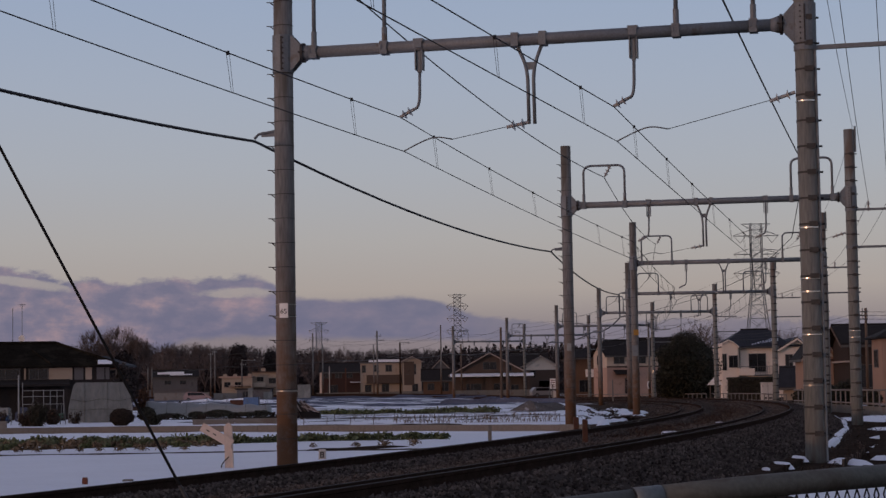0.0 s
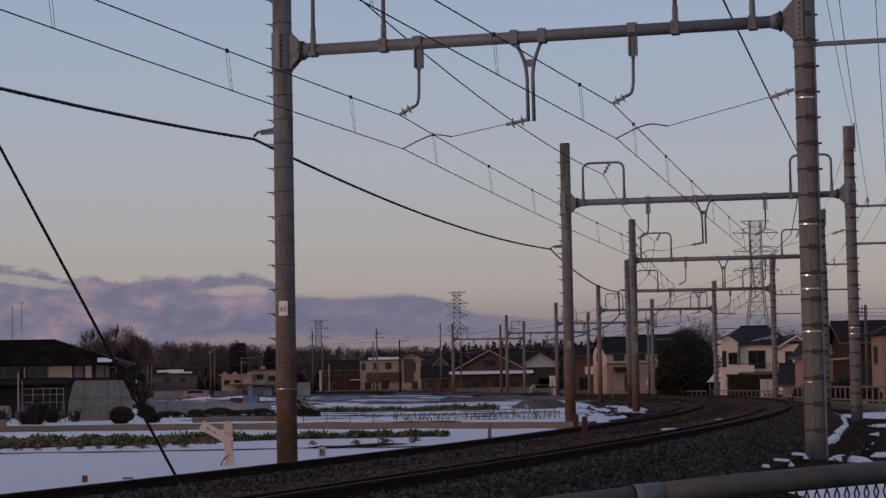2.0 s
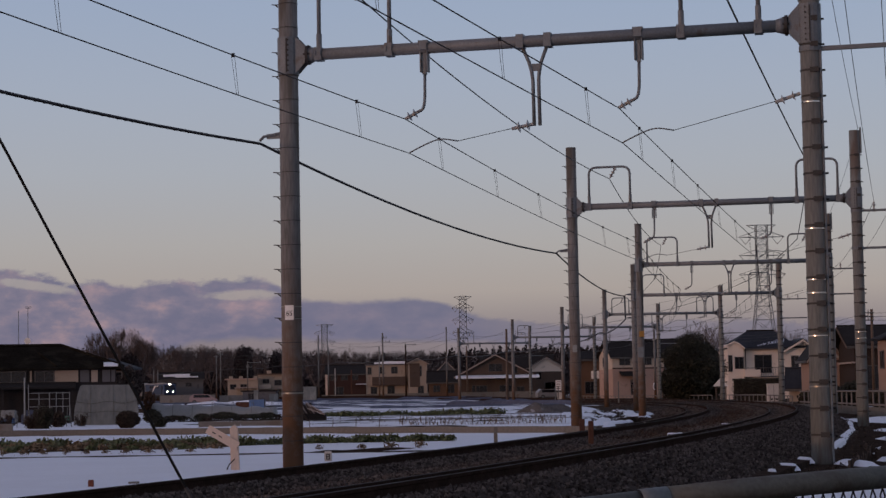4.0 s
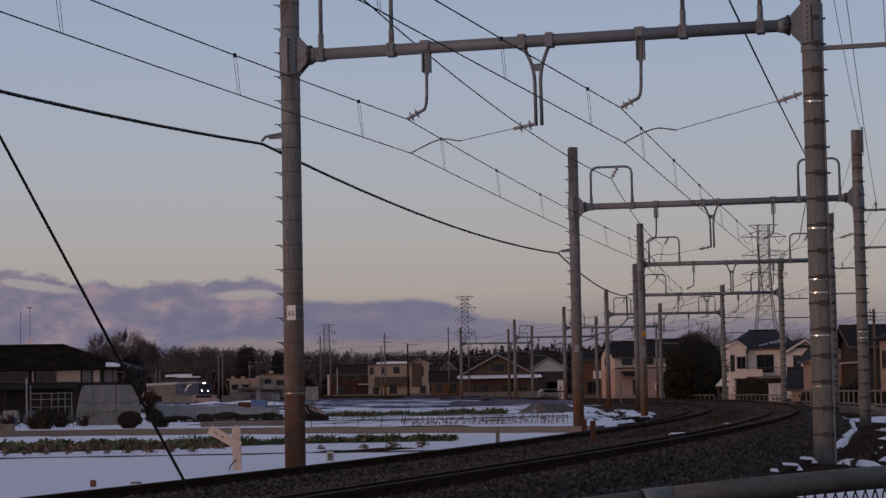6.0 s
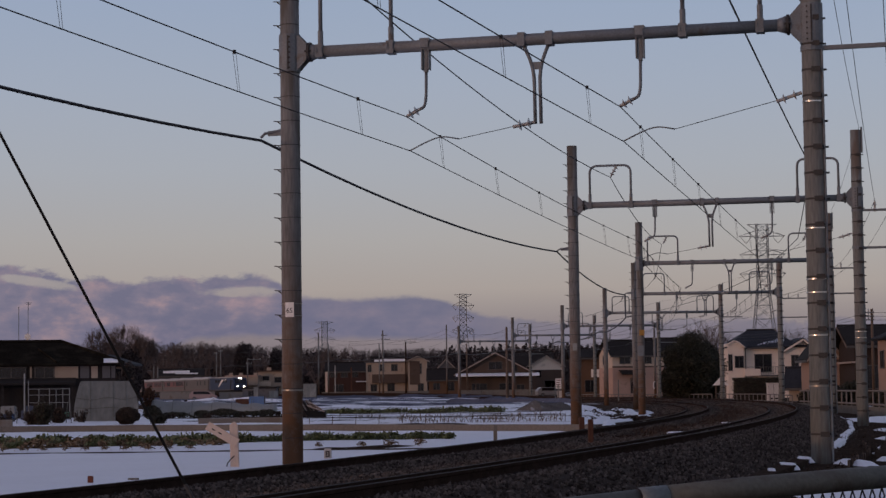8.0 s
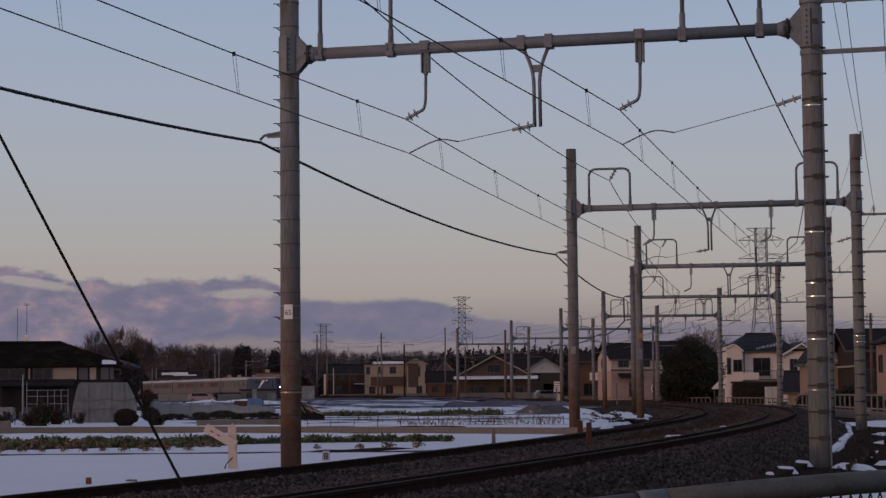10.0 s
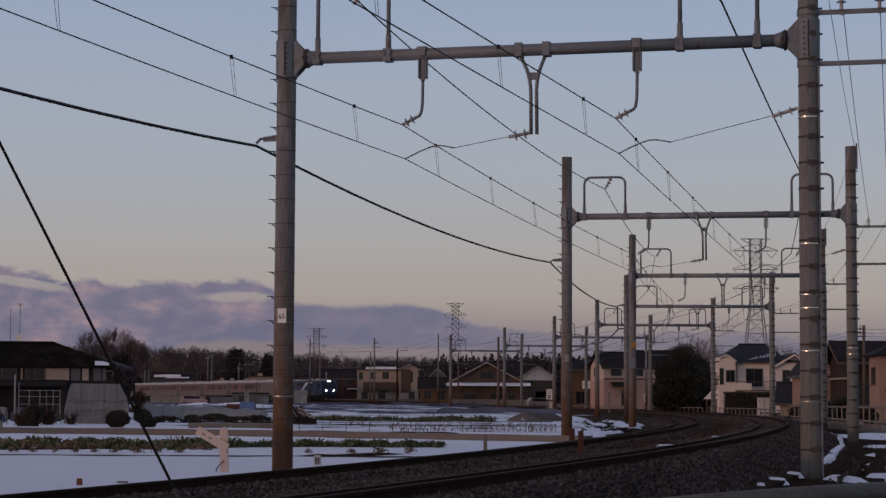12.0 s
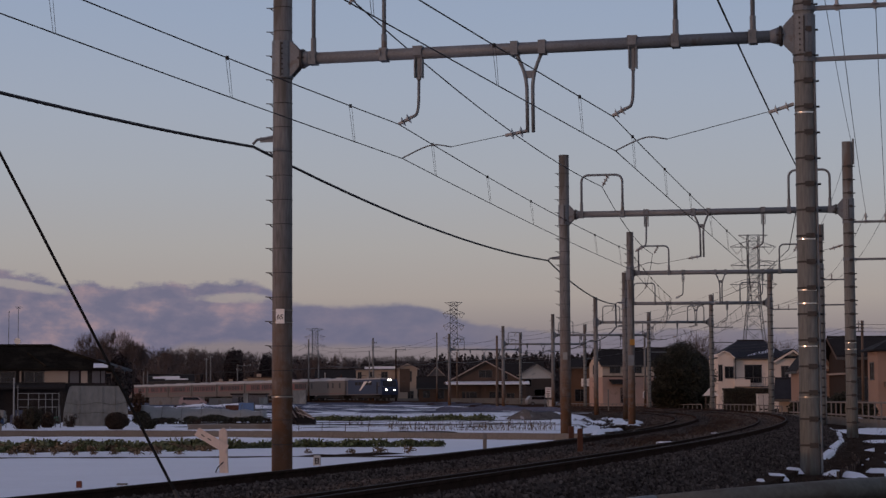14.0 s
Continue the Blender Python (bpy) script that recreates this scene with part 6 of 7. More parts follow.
# ---- trees ----
def grow(bm, rnd, p, way, length, r, depth, out):
    n = 3
    pts = [p]
    for k in range(n):
        way = (way + Vector((rnd.gauss(0, 0.09), rnd.gauss(0, 0.09), 0.05))).normalized()
        pts.append(pts[-1] + way * length / n)
    tube(bm, pts, max(r, 0.016), 5 if depth > 2 else 3, max(0.012, r * 0.6), caps=False)
    if depth == 0:
        return
    for k in range(rnd.choice((2, 3, 3)) + (1 if depth == out else 0)):
        a = pts[rnd.choice((1, 2, 3, 3))]
        d = (way + Vector((rnd.gauss(0, 0.55), rnd.gauss(0, 0.55), rnd.uniform(0.0, 0.5)))).normalized()
        grow(bm, rnd, a, d, length * rnd.uniform(0.6, 0.82), r * 0.55, depth - 1, out)


def bare_tree(x, y, z, h, seed, label="leafless winter tree with fine twigs", depth=5, r=None):
    t = thing("bare_tree", pose(x, y, z), label, "tree", "bare trees")
    rnd, bm, tb = random.Random(seed), B(), B()
    r = r or h * 0.022
    tube(tb, [(0, 0, -0.3), (0.05, 0, h * 0.12), (0.0, 0, h * 0.28)], r * 1.25, 8, r)
    part("trunk", tb, BARK, t)
    for k in range(5):
        a = k * 1.26 + rnd.uniform(-0.4, 0.4)
        grow(bm, rnd, Vector((0, 0, h * rnd.uniform(0.18, 0.28))), Vector((math.cos(a) * 0.55, math.sin(a) * 0.55, 0.9)).normalized(), h * 0.30, r * 0.7, depth, depth)
    part("crown", bm, TWIG, t, "bare branches and twigs")


def dome_tree(x, y, z, h, w, seed, label="leafless winter tree with a domed crown of fine twigs"):
    t = thing("bare_tree", pose(x, y, z), label, "tree", "bare trees")
    rnd, bm, tb = random.Random(seed), B(), B()
    fork = h * 0.34
    tube(tb, [(0, 0, -0.3), (0.06, 0, fork * 0.5), (0, 0, fork)], 0.24, 8, 0.17)
    part("trunk", tb, BARK, t)

    def on_dome(a, e, k):
        return Vector((w / 2 * k * math.cos(a) * math.cos(e) ** 0.5, w / 2 * k * math.sin(a) * math.cos(e) ** 0.5, fork * 1.15 + (h - fork * 1.15) * (k * (0.25 + 0.75 * math.sin(e)))))
    for i in range(10):
        a, e = i * 2.4, rnd.uniform(0.25, 1.45)
        mid = on_dome(a, e, 0.5)
        tube(bm, [(0, 0, fork * 0.9), Vector((0, 0, fork)).lerp(mid, 0.5) + Vector((0, 0, 0.3)), mid], 0.10, 5, 0.06, caps=False)
        for _ in range(8):
            a1, e1 = a + rnd.gauss(0, 0.5), max(0.0, min(1.55, e + rnd.gauss(0, 0.3)))
            m2 = on_dome(a1, e1, rnd.uniform(0.68, 0.8))
            tube(bm, [mid, mid.lerp(m2, 0.5) + Vector((rnd.gauss(0, 0.1), 0, 0.12)), m2], 0.045, 4, 0.025, caps=False)
            for _ in range(9):
                m3 = on_dome(a1 + rnd.gauss(0, 0.26), max(0.0, min(1.57, e1 + rnd.gauss(0, 0.2))), rnd.uniform(0.86, 1.03))
                tube(bm, [m2, m2.lerp(m3, 0.5) + Vector((rnd.gauss(0, 0.08), rnd.gauss(0, 0.08), 0.05)), m3], 0.022, 3, 0.012, caps=False)
    part("crown", bm, TWIG, t, "bare branches and twigs")


for i, (x, y, h, w) in enumerate(((-60.8, 352, 12.4, 7.4), (-56.4, 350, 12.9, 7.8), (-53.0, 349, 11.0, 5.6), (-82.0, 600, 15.6, 11.0), (-74.0, 604, 16.6, 11.5), (-66.0, 610, 15.2, 10.0))):
    dome_tree(x, y, 0.8, h, w, 40 + i)
for i, (x, y, h) in enumerate(((51, 400, 12.8), (49.5, 396, 12.0), (63, 380, 11.5))):
    bare_tree(x, y, 0.7, h, 60 + i)
rnd = random.Random(77)
for i in range(12):
    x = -86 + 5.2 * i + rnd.uniform(-2, 2)
    bare_tree(x, 590 + rnd.uniform(-15, 15), 1.0, rnd.uniform(12.0, 14.6), 80 + i, depth=4, r=0.3)


def evergreen(x, y, z, h, w, n, seed, label, size=0.17):
    t = thing("evergreen_tree", pose(x, y, z), label, "tree")
    rnd = random.Random(seed)
    part("trunk", tube(B(), [(0, 0, -0.3), (0.1, 0, h * 0.4), (0, 0, h * 0.8)], h * 0.035, 8, h * 0.015), BARK, t)
    bm = B()
    for k in range(6):
        a = k * 1.05
        tube(bm, [(0, 0, h * 0.25), (w * 0.3 * math.cos(a), w * 0.3 * math.sin(a), h * 0.55)], h * 0.014, 5, h * 0.005)
    part("limb", bm, BARK, t)
    bm = B()
    for k in range(26):
        a, u = rnd.uniform(0, 6.28), rnd.random()
        q = w * 0.40 * math.sqrt(max(0.05, 1 - (u * 1.0) ** 2.6)) * math.sqrt(rnd.random())
        c = (q * math.cos(a), q * math.sin(a), h * (0.06 + 0.70 * u))
        q = rnd.uniform(0.7, 1.3)
        leaf_ball(bm, c, (w * 0.2 * q, w * 0.2 * q, h * 0.15 * q), n // 26, size, rnd)
    leaf_ball(bm, (0, 0, h * 0.40), (w * 0.42, w * 0.42, h * 0.38), n // 3, size * 1.8, rnd)
    leaf_ball(bm, (-w * 0.18, 0, h * 0.25), (w * 0.34, w * 0.3, h * 0.25), n // 6, size * 1.4, rnd)
    part("crown", bm, EVERGREEN, t)


evergreen(25.65, 215, 0.1, 8.1, 7.2, 44000, 5, "dense round dark evergreen tree by the line", 0.095)
evergreen(27.65, 216.5, 0.1, 7.3, 3.2, 12000, 9, "smaller dark evergreen tree beside a larger one", 0.095)


def round_tree(x, y, z, h, w, seed, label):
    t = thing("evergreen_tree", pose(x, y, z), label, "tree")
    rnd, bm = random.Random(seed), B()
    part("trunk", tube(B(), [(0, 0, -0.3), (0.1, 0, h * 0.4), (0, 0, h * 0.8)], 0.35, 8, 0.15), BARK, t)
    leaf_ball(bm, (0, 0, h * 0.60), (w * 0.5, w * 0.5, h * 0.39), 4200, 0.24, rnd)
    for k in range(9):
        a = k * 2.4
        leaf_ball(bm, (w * 0.3 * math.cos(a), w * 0.3 * math.sin(a), h * (0.45 + 0.05 * (k % 9))), (w * 0.22, w * 0.22, h * 0.11), 420, 0.22, rnd)
    part("crown", bm, WOODS, t, "dense dark foliage")


round_tree(-57.2, 560, 1.0, 15.2, 5.4, 6, "tall dark rounded evergreen tree")
round_tree(-49.0, 566, 1.0, 13.4, 3.4, 7, "tall dark rounded evergreen tree")


def far_woods():
    rnd = random.Random(9)
    verts, faces, twigs = [], [], []

    def blade(p, a, b, s, twig=False):
        k = len(verts)
        twigs.append(1 if twig else 0)
        verts.extend((p - a * s, p + b * s * 0.6, p + a * s, p - b * s * 0.6))
        faces.append((k, k + 1, k + 2, k + 3))
    for i in range(900):
        x = rnd.uniform(-140, 70)
        y = rnd.uniform(610, 730)
        bearing = x / y
        top = float(np.interp(bearing, [-0.22, -0.16, -0.13, -0.08, -0.05, -0.02, 0.0, 0.03, 0.06, 0.10], [17, 20.3, 18.8, 17.3, 16.2, 15.8, 16.0, 16.4, 16.4, 15]))
        conifer = bearing > -0.005 and rnd.random() < 0.8
        h = (top - 1) * (y / 640) * rnd.uniform(0.84, 0.97) * (1.07 if conifer and rnd.random() < 0.25 else 1)
        r = rnd.uniform(1.6, 2.6) if conifer else rnd.uniform(2.5, 4.5)
        for _ in range(46):
            t = rnd.uniform(0, 6.28)
            a = Vector((rnd.gauss(0, 1), rnd.gauss(0, 0.4), rnd.gauss(0, 1))).normalized()
            blade(Vector((x + r * 1.1 * math.cos(t), y + r * math.sin(t), 0.8 + h * 0.55 * rnd.random())), a, a.orthogonal().normalized(), rnd.uniform(0.9, 1.7))
        for _ in range(170):
            u = rnd.random() ** 0.8
            fine = not conifer and u > 0.62 and rnd.random() < 0.7
            a = Vector((rnd.gauss(0, 1), rnd.gauss(0, 1), rnd.gauss(0, 1))).normalized()
            if fine:
                a = Vector((rnd.gauss(0, 0.4), rnd.gauss(0, 0.4), 1)).normalized()
            b = a.orthogonal().normalized() * (0.12 if fine else 1.0)
            w = r * ((1 - u) * 1.1 + 0.08 if conifer else math.sqrt(max(0.02, 1 - (2 * u - 1) ** 2)) * rnd.uniform(0.3, 1))
            t = rnd.uniform(0, 6.28)
            top_of = 0.9 if not fine and not conifer else 1.0
            blade(Vector((x + w * math.cos(t), y + w * math.sin(t), 0.8 + h * u * top_of)), a, b, rnd.uniform(0.45, 1.0) if fine else rnd.uniform(0.22, 0.6), fine)
    me = bpy.data.meshes.new("far_woods")
    me.from_pydata(verts, [], faces)
    me.materials.append(WOODS)
    me.materials.append(TWIG)
    me.polygons.foreach_set("material_index", twigs)
    tagged(new("far_woods", me), "dark winter woods along the edge of the plain", "woods", kind="stuff")


far_woods()


def middle_trees():
    """The darker thicket behind the farmhouse."""
    for i, (x, y, h, w) in enumerate(((-53.8, 341, 9.0, 4), (-55.0, 344, 8.2, 5), (-59, 346, 7.6, 6), (-63.5, 348, 7.2, 7)  )):
        shrub("thicket", x, y, 0.6, (w / 2, 2.0, h / 2), 1900, 0.30, WOODS, "dark reddish-brown winter thicket", 70 + i)


BRUSH = mat("brushwood", (0.050, 0.040, 0.036), 0.9, vary=0.4, scale=1, fine=10, bump=0.2, island=True)


def near_trees():
    """Dark growth between the farmhouse and the field."""
    for i, (x, y, r) in enumerate(((-21.3, 134, (0.55, 0.6, 1.75)), (-20.75, 132, (0.35, 0.4, 1.2)), (-21.9, 133, (0.6, 0.6, 1.4)))):
        shrub("thicket", x, y, 0.2, r, 1100, 0.12, BRUSH, "dark tangled winter thicket", 170 + i)


middle_trees()
near_trees()


# ---- clouds low over the horizon ----
def make_clouds():
    m = bpy.data.materials.new("cloud_bank")
    m.use_nodes = True
    n, l = m.node_tree.nodes, m.node_tree.links
    n.clear()
    out, mix, clear, light = n.new("ShaderNodeOutputMaterial"), n.new("ShaderNodeMixShader"), n.new("ShaderNodeBsdfTransparent"), n.new("ShaderNodeEmission")
    co, mp, sp = n.new("ShaderNodeTexCoord"), n.new("ShaderNodeMapping"), n.new("ShaderNodeSeparateXYZ")
    l.new(co.outputs["Object"], mp.inputs[0])
    l.new(co.outputs["Object"], sp.inputs[0])
    mp.inputs["Scale"].default_value = (0.0048, 0.0048, 0.0095)
    big, small = n.new("ShaderNodeTexNoise"), n.new("ShaderNodeTexNoise")
    big.inputs["Scale"].default_value, big.inputs["Detail"].default_value, big.inputs["Roughness"].default_value = 3.0, 8, 0.60
    small.inputs["Scale"].default_value, small.inputs["Detail"].default_value, small.inputs["Roughness"].default_value = 2.3, 9, 0.58
    for t in (big, small):
        l.new(mp.outputs[0], t.inputs["Vector"])

    def calc(op, a, b):
        q = n.new("ShaderNodeMath")
        q.operation = op
        for k, v in enumerate((a, b)):
            if isinstance(v, (int, float)):
                q.inputs[k].default_value = v
            else:
                l.new(v, q.inputs[k])
        return q.outputs[0]

    def band(v, a, b, c, d):
        q = n.new("ShaderNodeMapRange")
        q.interpolation_type = "SMOOTHSTEP"
        l.new(v, q.inputs[0])
        for k, w in enumerate((a, b, c, d)):
            q.inputs[k + 1].default_value = w
        return q.outputs[0]
    def profile(points):
        """A value along the horizon, from west to east of the view, as pairs of place and height in metres."""
        place = n.new("ShaderNodeMapRange")
        l.new(sp.outputs[0], place.inputs[0])
        place.inputs[1].default_value, place.inputs[2].default_value = -1200, 1200
        curve = n.new("ShaderNodeValToRGB")
        curve.color_ramp.interpolation = "B_SPLINE"
        e = curve.color_ramp.elements
        for k, (x, h) in enumerate(points):
            f = e[k] if k < 2 else e.new((x + 1200) / 2400)
            f.position, f.color = (x + 1200) / 2400, (h / 400, h / 400, h / 400, 1)
        l.new(place.outputs[0], curve.inputs[0])
        return calc("MULTIPLY", curve.outputs[0], 400)
    roof = profile([(-1200, 276), (-985, 282), (-930, 287), (-870, 270), (-800, 257), (-700, 250), (-620, 249), (-500, 259), (-420, 262), (-375, 250), (-345, 216), (-318, 214),
                    (-230, 207), (-130, 209), (-75, 213), (-20, 205), (25, 184), (85, 168), (150, 162), (260, 148), (420, 152), (620, 150), (1200, 150)])
    floor_z = profile([(-1200, 20), (-700, 30), (-600, 112), (-520, 126), (-330, 128), (-300, 121), (20, 117), (140, 110), (300, 82), (620, 66), (1200, 60)])
    ragged = profile([(-1200, 62), (-520, 56), (-400, 34), (-330, 20), (60, 22), (150, 50), (1200, 80)])
    solid = profile([(-1200, 372), (-400, 376), (-320, 392), (30, 380), (110, 260), (240, 190), (620, 210), (1200, 210)])
    warmth = profile([(-1200, 400), (-480, 380), (-360, 190), (-300, 40), (1200, 30)])
    puff = calc("MULTIPLY", calc("SUBTRACT", big.outputs[0], 0.5), ragged)
    over = band(calc("SUBTRACT", calc("ADD", roof, puff), sp.outputs[2]), -4, 10, 0.0, 1.0)
    under = band(calc("SUBTRACT", sp.outputs[2], calc("SUBTRACT", floor_z, calc("MULTIPLY", puff, 0.5))), -8, 10, 0.0, 1.0)

    def gap(x, z, a, b, tilt):
        """A long clear rift between two layers of cloud."""
        dx = calc("SUBTRACT", sp.outputs[0], x)
        dz = calc("SUBTRACT", calc("SUBTRACT", sp.outputs[2], z), calc("MULTIPLY", dx, tilt))
        u, v = calc("MULTIPLY", dx, 1 / a), calc("MULTIPLY", dz, 1 / b)
        d = calc("ADD", calc("ADD", calc("MULTIPLY", u, u), calc("MULTIPLY", v, v)), calc("MULTIPLY", calc("SUBTRACT", big.outputs[0], 0.5), 4.5))
        return band(d, 0.3, 1.6, 0.28, 1.0)
    rift = calc("MULTIPLY", gap(-440, 223, 88, 11, 0.0), gap(-885, 246, 74, 10, -0.16))
    alpha = calc("MULTIPLY", calc("MULTIPLY", calc("MULTIPLY", over, under), rift), calc("MULTIPLY", solid, 0.00245))
    tone = n.new("ShaderNodeValToRGB")
    tone.color_ramp.elements[0].position, tone.color_ramp.elements[0].color = 0.40, (0.150, 0.148, 0.230, 1)
    tone.color_ramp.elements[1].position, tone.color_ramp.elements[1].color = 0.74, (0.43, 0.285, 0.305, 1)
    tone.color_ramp.elements.new(0.52).color = (0.195, 0.175, 0.250, 1)
    tone.color_ramp.elements.new(0.62).color = (0.290, 0.222, 0.270, 1)
    slate = n.new("ShaderNodeValToRGB")
    slate.color_ramp.elements[0].position, slate.color_ramp.elements[0].color = 0.35, (0.142, 0.146, 0.228, 1)
    slate.color_ramp.elements[1].position, slate.color_ramp.elements[1].color = 0.72, (0.185, 0.174, 0.250, 1)
    both_tones = n.new("ShaderNodeMix")
    both_tones.data_type = "RGBA"
    for ramp_node in (tone, slate):
        l.new(small.outputs[0], ramp_node.inputs[0])
    l.new(calc("MULTIPLY", warmth, 0.0025), both_tones.inputs[0])
    l.new(slate.outputs[0], both_tones.inputs[6])
    l.new(tone.outputs[0], both_tones.inputs[7])
    l.new(both_tones.outputs[2], light.inputs[0])
    l.new(alpha, mix.inputs[0])
    l.new(clear.outputs[0], mix.inputs[1])
    l.new(light.outputs[0], mix.inputs[2])
    l.new(mix.outputs[0], out.inputs[0])
    bm = B()
    ring = [radians(-40 + 2.5 * k) for k in range(33)]
    cols = [[bm.verts.new((4400 * math.sin(a), 4400 * math.cos(a), z)) for z in (-60, 200, 460)] for a in ring]
    for a, b in zip(cols, cols[1:]):
        for k in range(2):
            bm.faces.new((a[k], b[k], b[k + 1], a[k + 1]))
    solo("backdrop", bm, m, Matrix(), "lavender and pink cloud bank over the horizon", "clouds", kind="structure")


make_clouds()


# ---- the fence in front of the camera ----
def make_near_fence():
    f = thing("chain_link_fence", Matrix(), "galvanised pipe fence with chain-link mesh", "fence")
    run = [(-0.35, 4.16, 1.092), (0.0, 4.22, 1.123), (0.22, 4.27, 1.1435), (0.43, 4.335, 1.161), (0.63, 4.41, 1.175), (0.80, 4.48, 1.184), (0.92, 4.55, 1.1885), (1.00, 4.63, 1.1885), (1.10, 4.76, 1.184), (1.26, 5.02, 1.174)]
    run = [(x, y, z - 0.0032) for x, y, z in run]
    joint = Vector((0.398, 4.325, 1.1553))
    part("top_rail", tube(B(), [p for p in run if p[0] < 0.39] + [joint + Vector((0.02, 0.007, 0.0016))], 0.0236, 24), PIPE, f, "weathered grey pipe", smooth=True)
    wide = part("top_rail", tube(B(), [joint] + [p for p in run if p[0] > 0.5], 0.0256, 24), PIPE, f, "weathered grey pipe", smooth=True)
    d = Vector((0.94, 0.32, 0.075)).normalized()
    part("pipe_coupling", tube(B(), [joint - d * 0.002, joint + d * 0.018, joint + d * 0.062], 0.0266, 24, 0.0258), COUPLING, wide, "pale zinc pipe sleeve", smooth=True)
    part("coupling_lip", tube(B(), [joint - d * 0.0045, joint - d * 0.002], 0.0262, 24), WIRE, wide, "dark lip")
    for x in (0.10, 1.19):
        p = Vector((x, 4.26 if x < 1 else 4.72, 1.13))
        part("post", tube(B(), [p, Vector((p.x, p.y, -0.1))], 0.024, 12), GALV, f, smooth=True)
    bm = B()
    n = 44
    for k in range(n):
        x = 0.15 + 1.1 * k / n
        y, z = 4.32 + 0.44 * max(0, (x - 0.2)) ** 1.5, 1.134 + 0.045 * x
        for s in (-1, 1):
            pts = []
            for j in range(9):
                q = j % 2
                pts.append((x + s * 0.0130 * (q - 0.5), y + 0.004 * s * (1 if q else -1), z - 0.036 * j))
            tube(bm, pts, 0.0021, 5, caps=False)
    tagged(part("wire_mesh", bm, WIRE, f, "dark chain-link mesh"), kind="stuff")


make_near_fence()


# ---- the verge on the road side ----
def snow_patch(x, y, rx, ry, seed, z=0.02):
    bm = B()
    n = 22
    mid = bm.verts.new((0, 0, 0.07))
    rings = []
    for q, h in ((0.6, 0.06), (1.0, -0.03)):
        ring = []
        for k in range(n):
            a = 6.2832 * k / n
            r = q * (1 + 0.45 * noise.noise((math.cos(a) * 1.5, math.sin(a) * 1.5, seed)) + 0.2 * noise.noise((math.cos(a) * 4, math.sin(a) * 4, seed + 3)))
            ring.append(bm.verts.new((rx * r * math.cos(a), ry * r * math.sin(a), h)))
        rings.append(ring)
    for k in range(n):
        bm.faces.new((mid, rings[0][k], rings[0][(k + 1) % n]))
        bm.faces.new((rings[0][k], rings[1][k], rings[1][(k + 1) % n], rings[0][(k + 1) % n]))
    solo("snow_patch", bm, SNOW, pose(x, y, z), "melting patch of white snow on dark ground", "snow", "snow patches", smooth=True)


for i, (x, y, rx, ry) in enumerate(((7.15, 36.0, 0.34, 1.3), (8.1, 37.4, 0.3, 0.7), (16.9, 80, 1.3, 6.0), (18.8, 84, 1.6, 8), (5.2, 33.6, 0.16, 0.6), (13.6, 62, 0.7, 2.0))):
    snow_patch(x, y, rx, ry, i, 0.03)
for i, (x, y, rx, ry, z) in enumerate(((5.60, 33.9, 0.17, 0.7, 0.075), (6.33, 36.5, 0.13, 0.7, 0.085), (4.93, 31.35, 0.07, 0.35, 0.09), (6.6, 26.0, 1.9, 5.0, 0.03), (9.5, 29.0, 2.0, 4.5, 0.03), (5.5, 24.2, 1.5, 3.6, 0.03), (5.2, 20.0, 1.7, 3.0, 0.03), (11.3, 51.0, 0.40, 3.0, 0.03), (8.75, 39.6, 0.36, 2.0, 0.07), (9.55, 43.2, 0.34, 1.8, 0.06))):
    snow_patch(x, y, rx, ry, 70 + i, z)
for i, (pts, w) in enumerate((([(8.5, 45.2, 0), (9.3, 48.6, 0), (10.2, 53, 0), (11.4, 58.5, 0), (12.6, 64, 0), (14.7, 75, 0), (16.8, 88, 0)], 0.5), ([(7.75, 34.5, 0), (8.6, 38.5, 0), (9.5, 43.0, 0), (10.4, 47.5, 0)], 0.9))):
    mound("snow_strip", [(a, b, 0.06) for a, b, c in pts], w * 0.55, 0.10, SNOW, "strip of melting snow along the verge", 50 + i, 0.8)
for i, (s0, s1, u, w) in enumerate(((34, 62, -5.9, 0.9), (42, 70, -5.0, 0.55), (52, 84, -7.0, 1.1), (60, 88, -5.4, 0.5), (58, 86, -4.75, 0.45), (80, 112, -6.0, 1.0), (74, 118, -8.2, 1.5))):
    mound("snow_strip", [along(s0 + (s1 - s0) * k / 8, u + 0.35 * math.sin(k * 1.9 + i), 0.03) for k in range(9)], w, 0.10, SNOW, "strip of melting snow on the bank of the line", 90 + i, 0.9)
for i, (s, u, rx, ry) in enumerate(((38, -6.2, 0.5, 3.0), (46, -6.6, 0.6, 4.0), (11, 0.98, 0.35, 1.5), (23.5, 1.1, 0.3, 1.6))):
    p = along(s, u, 0)
    snow_patch(p.x, p.y, rx, ry, i + 30, 0.02 if u < -1 else 0.31)


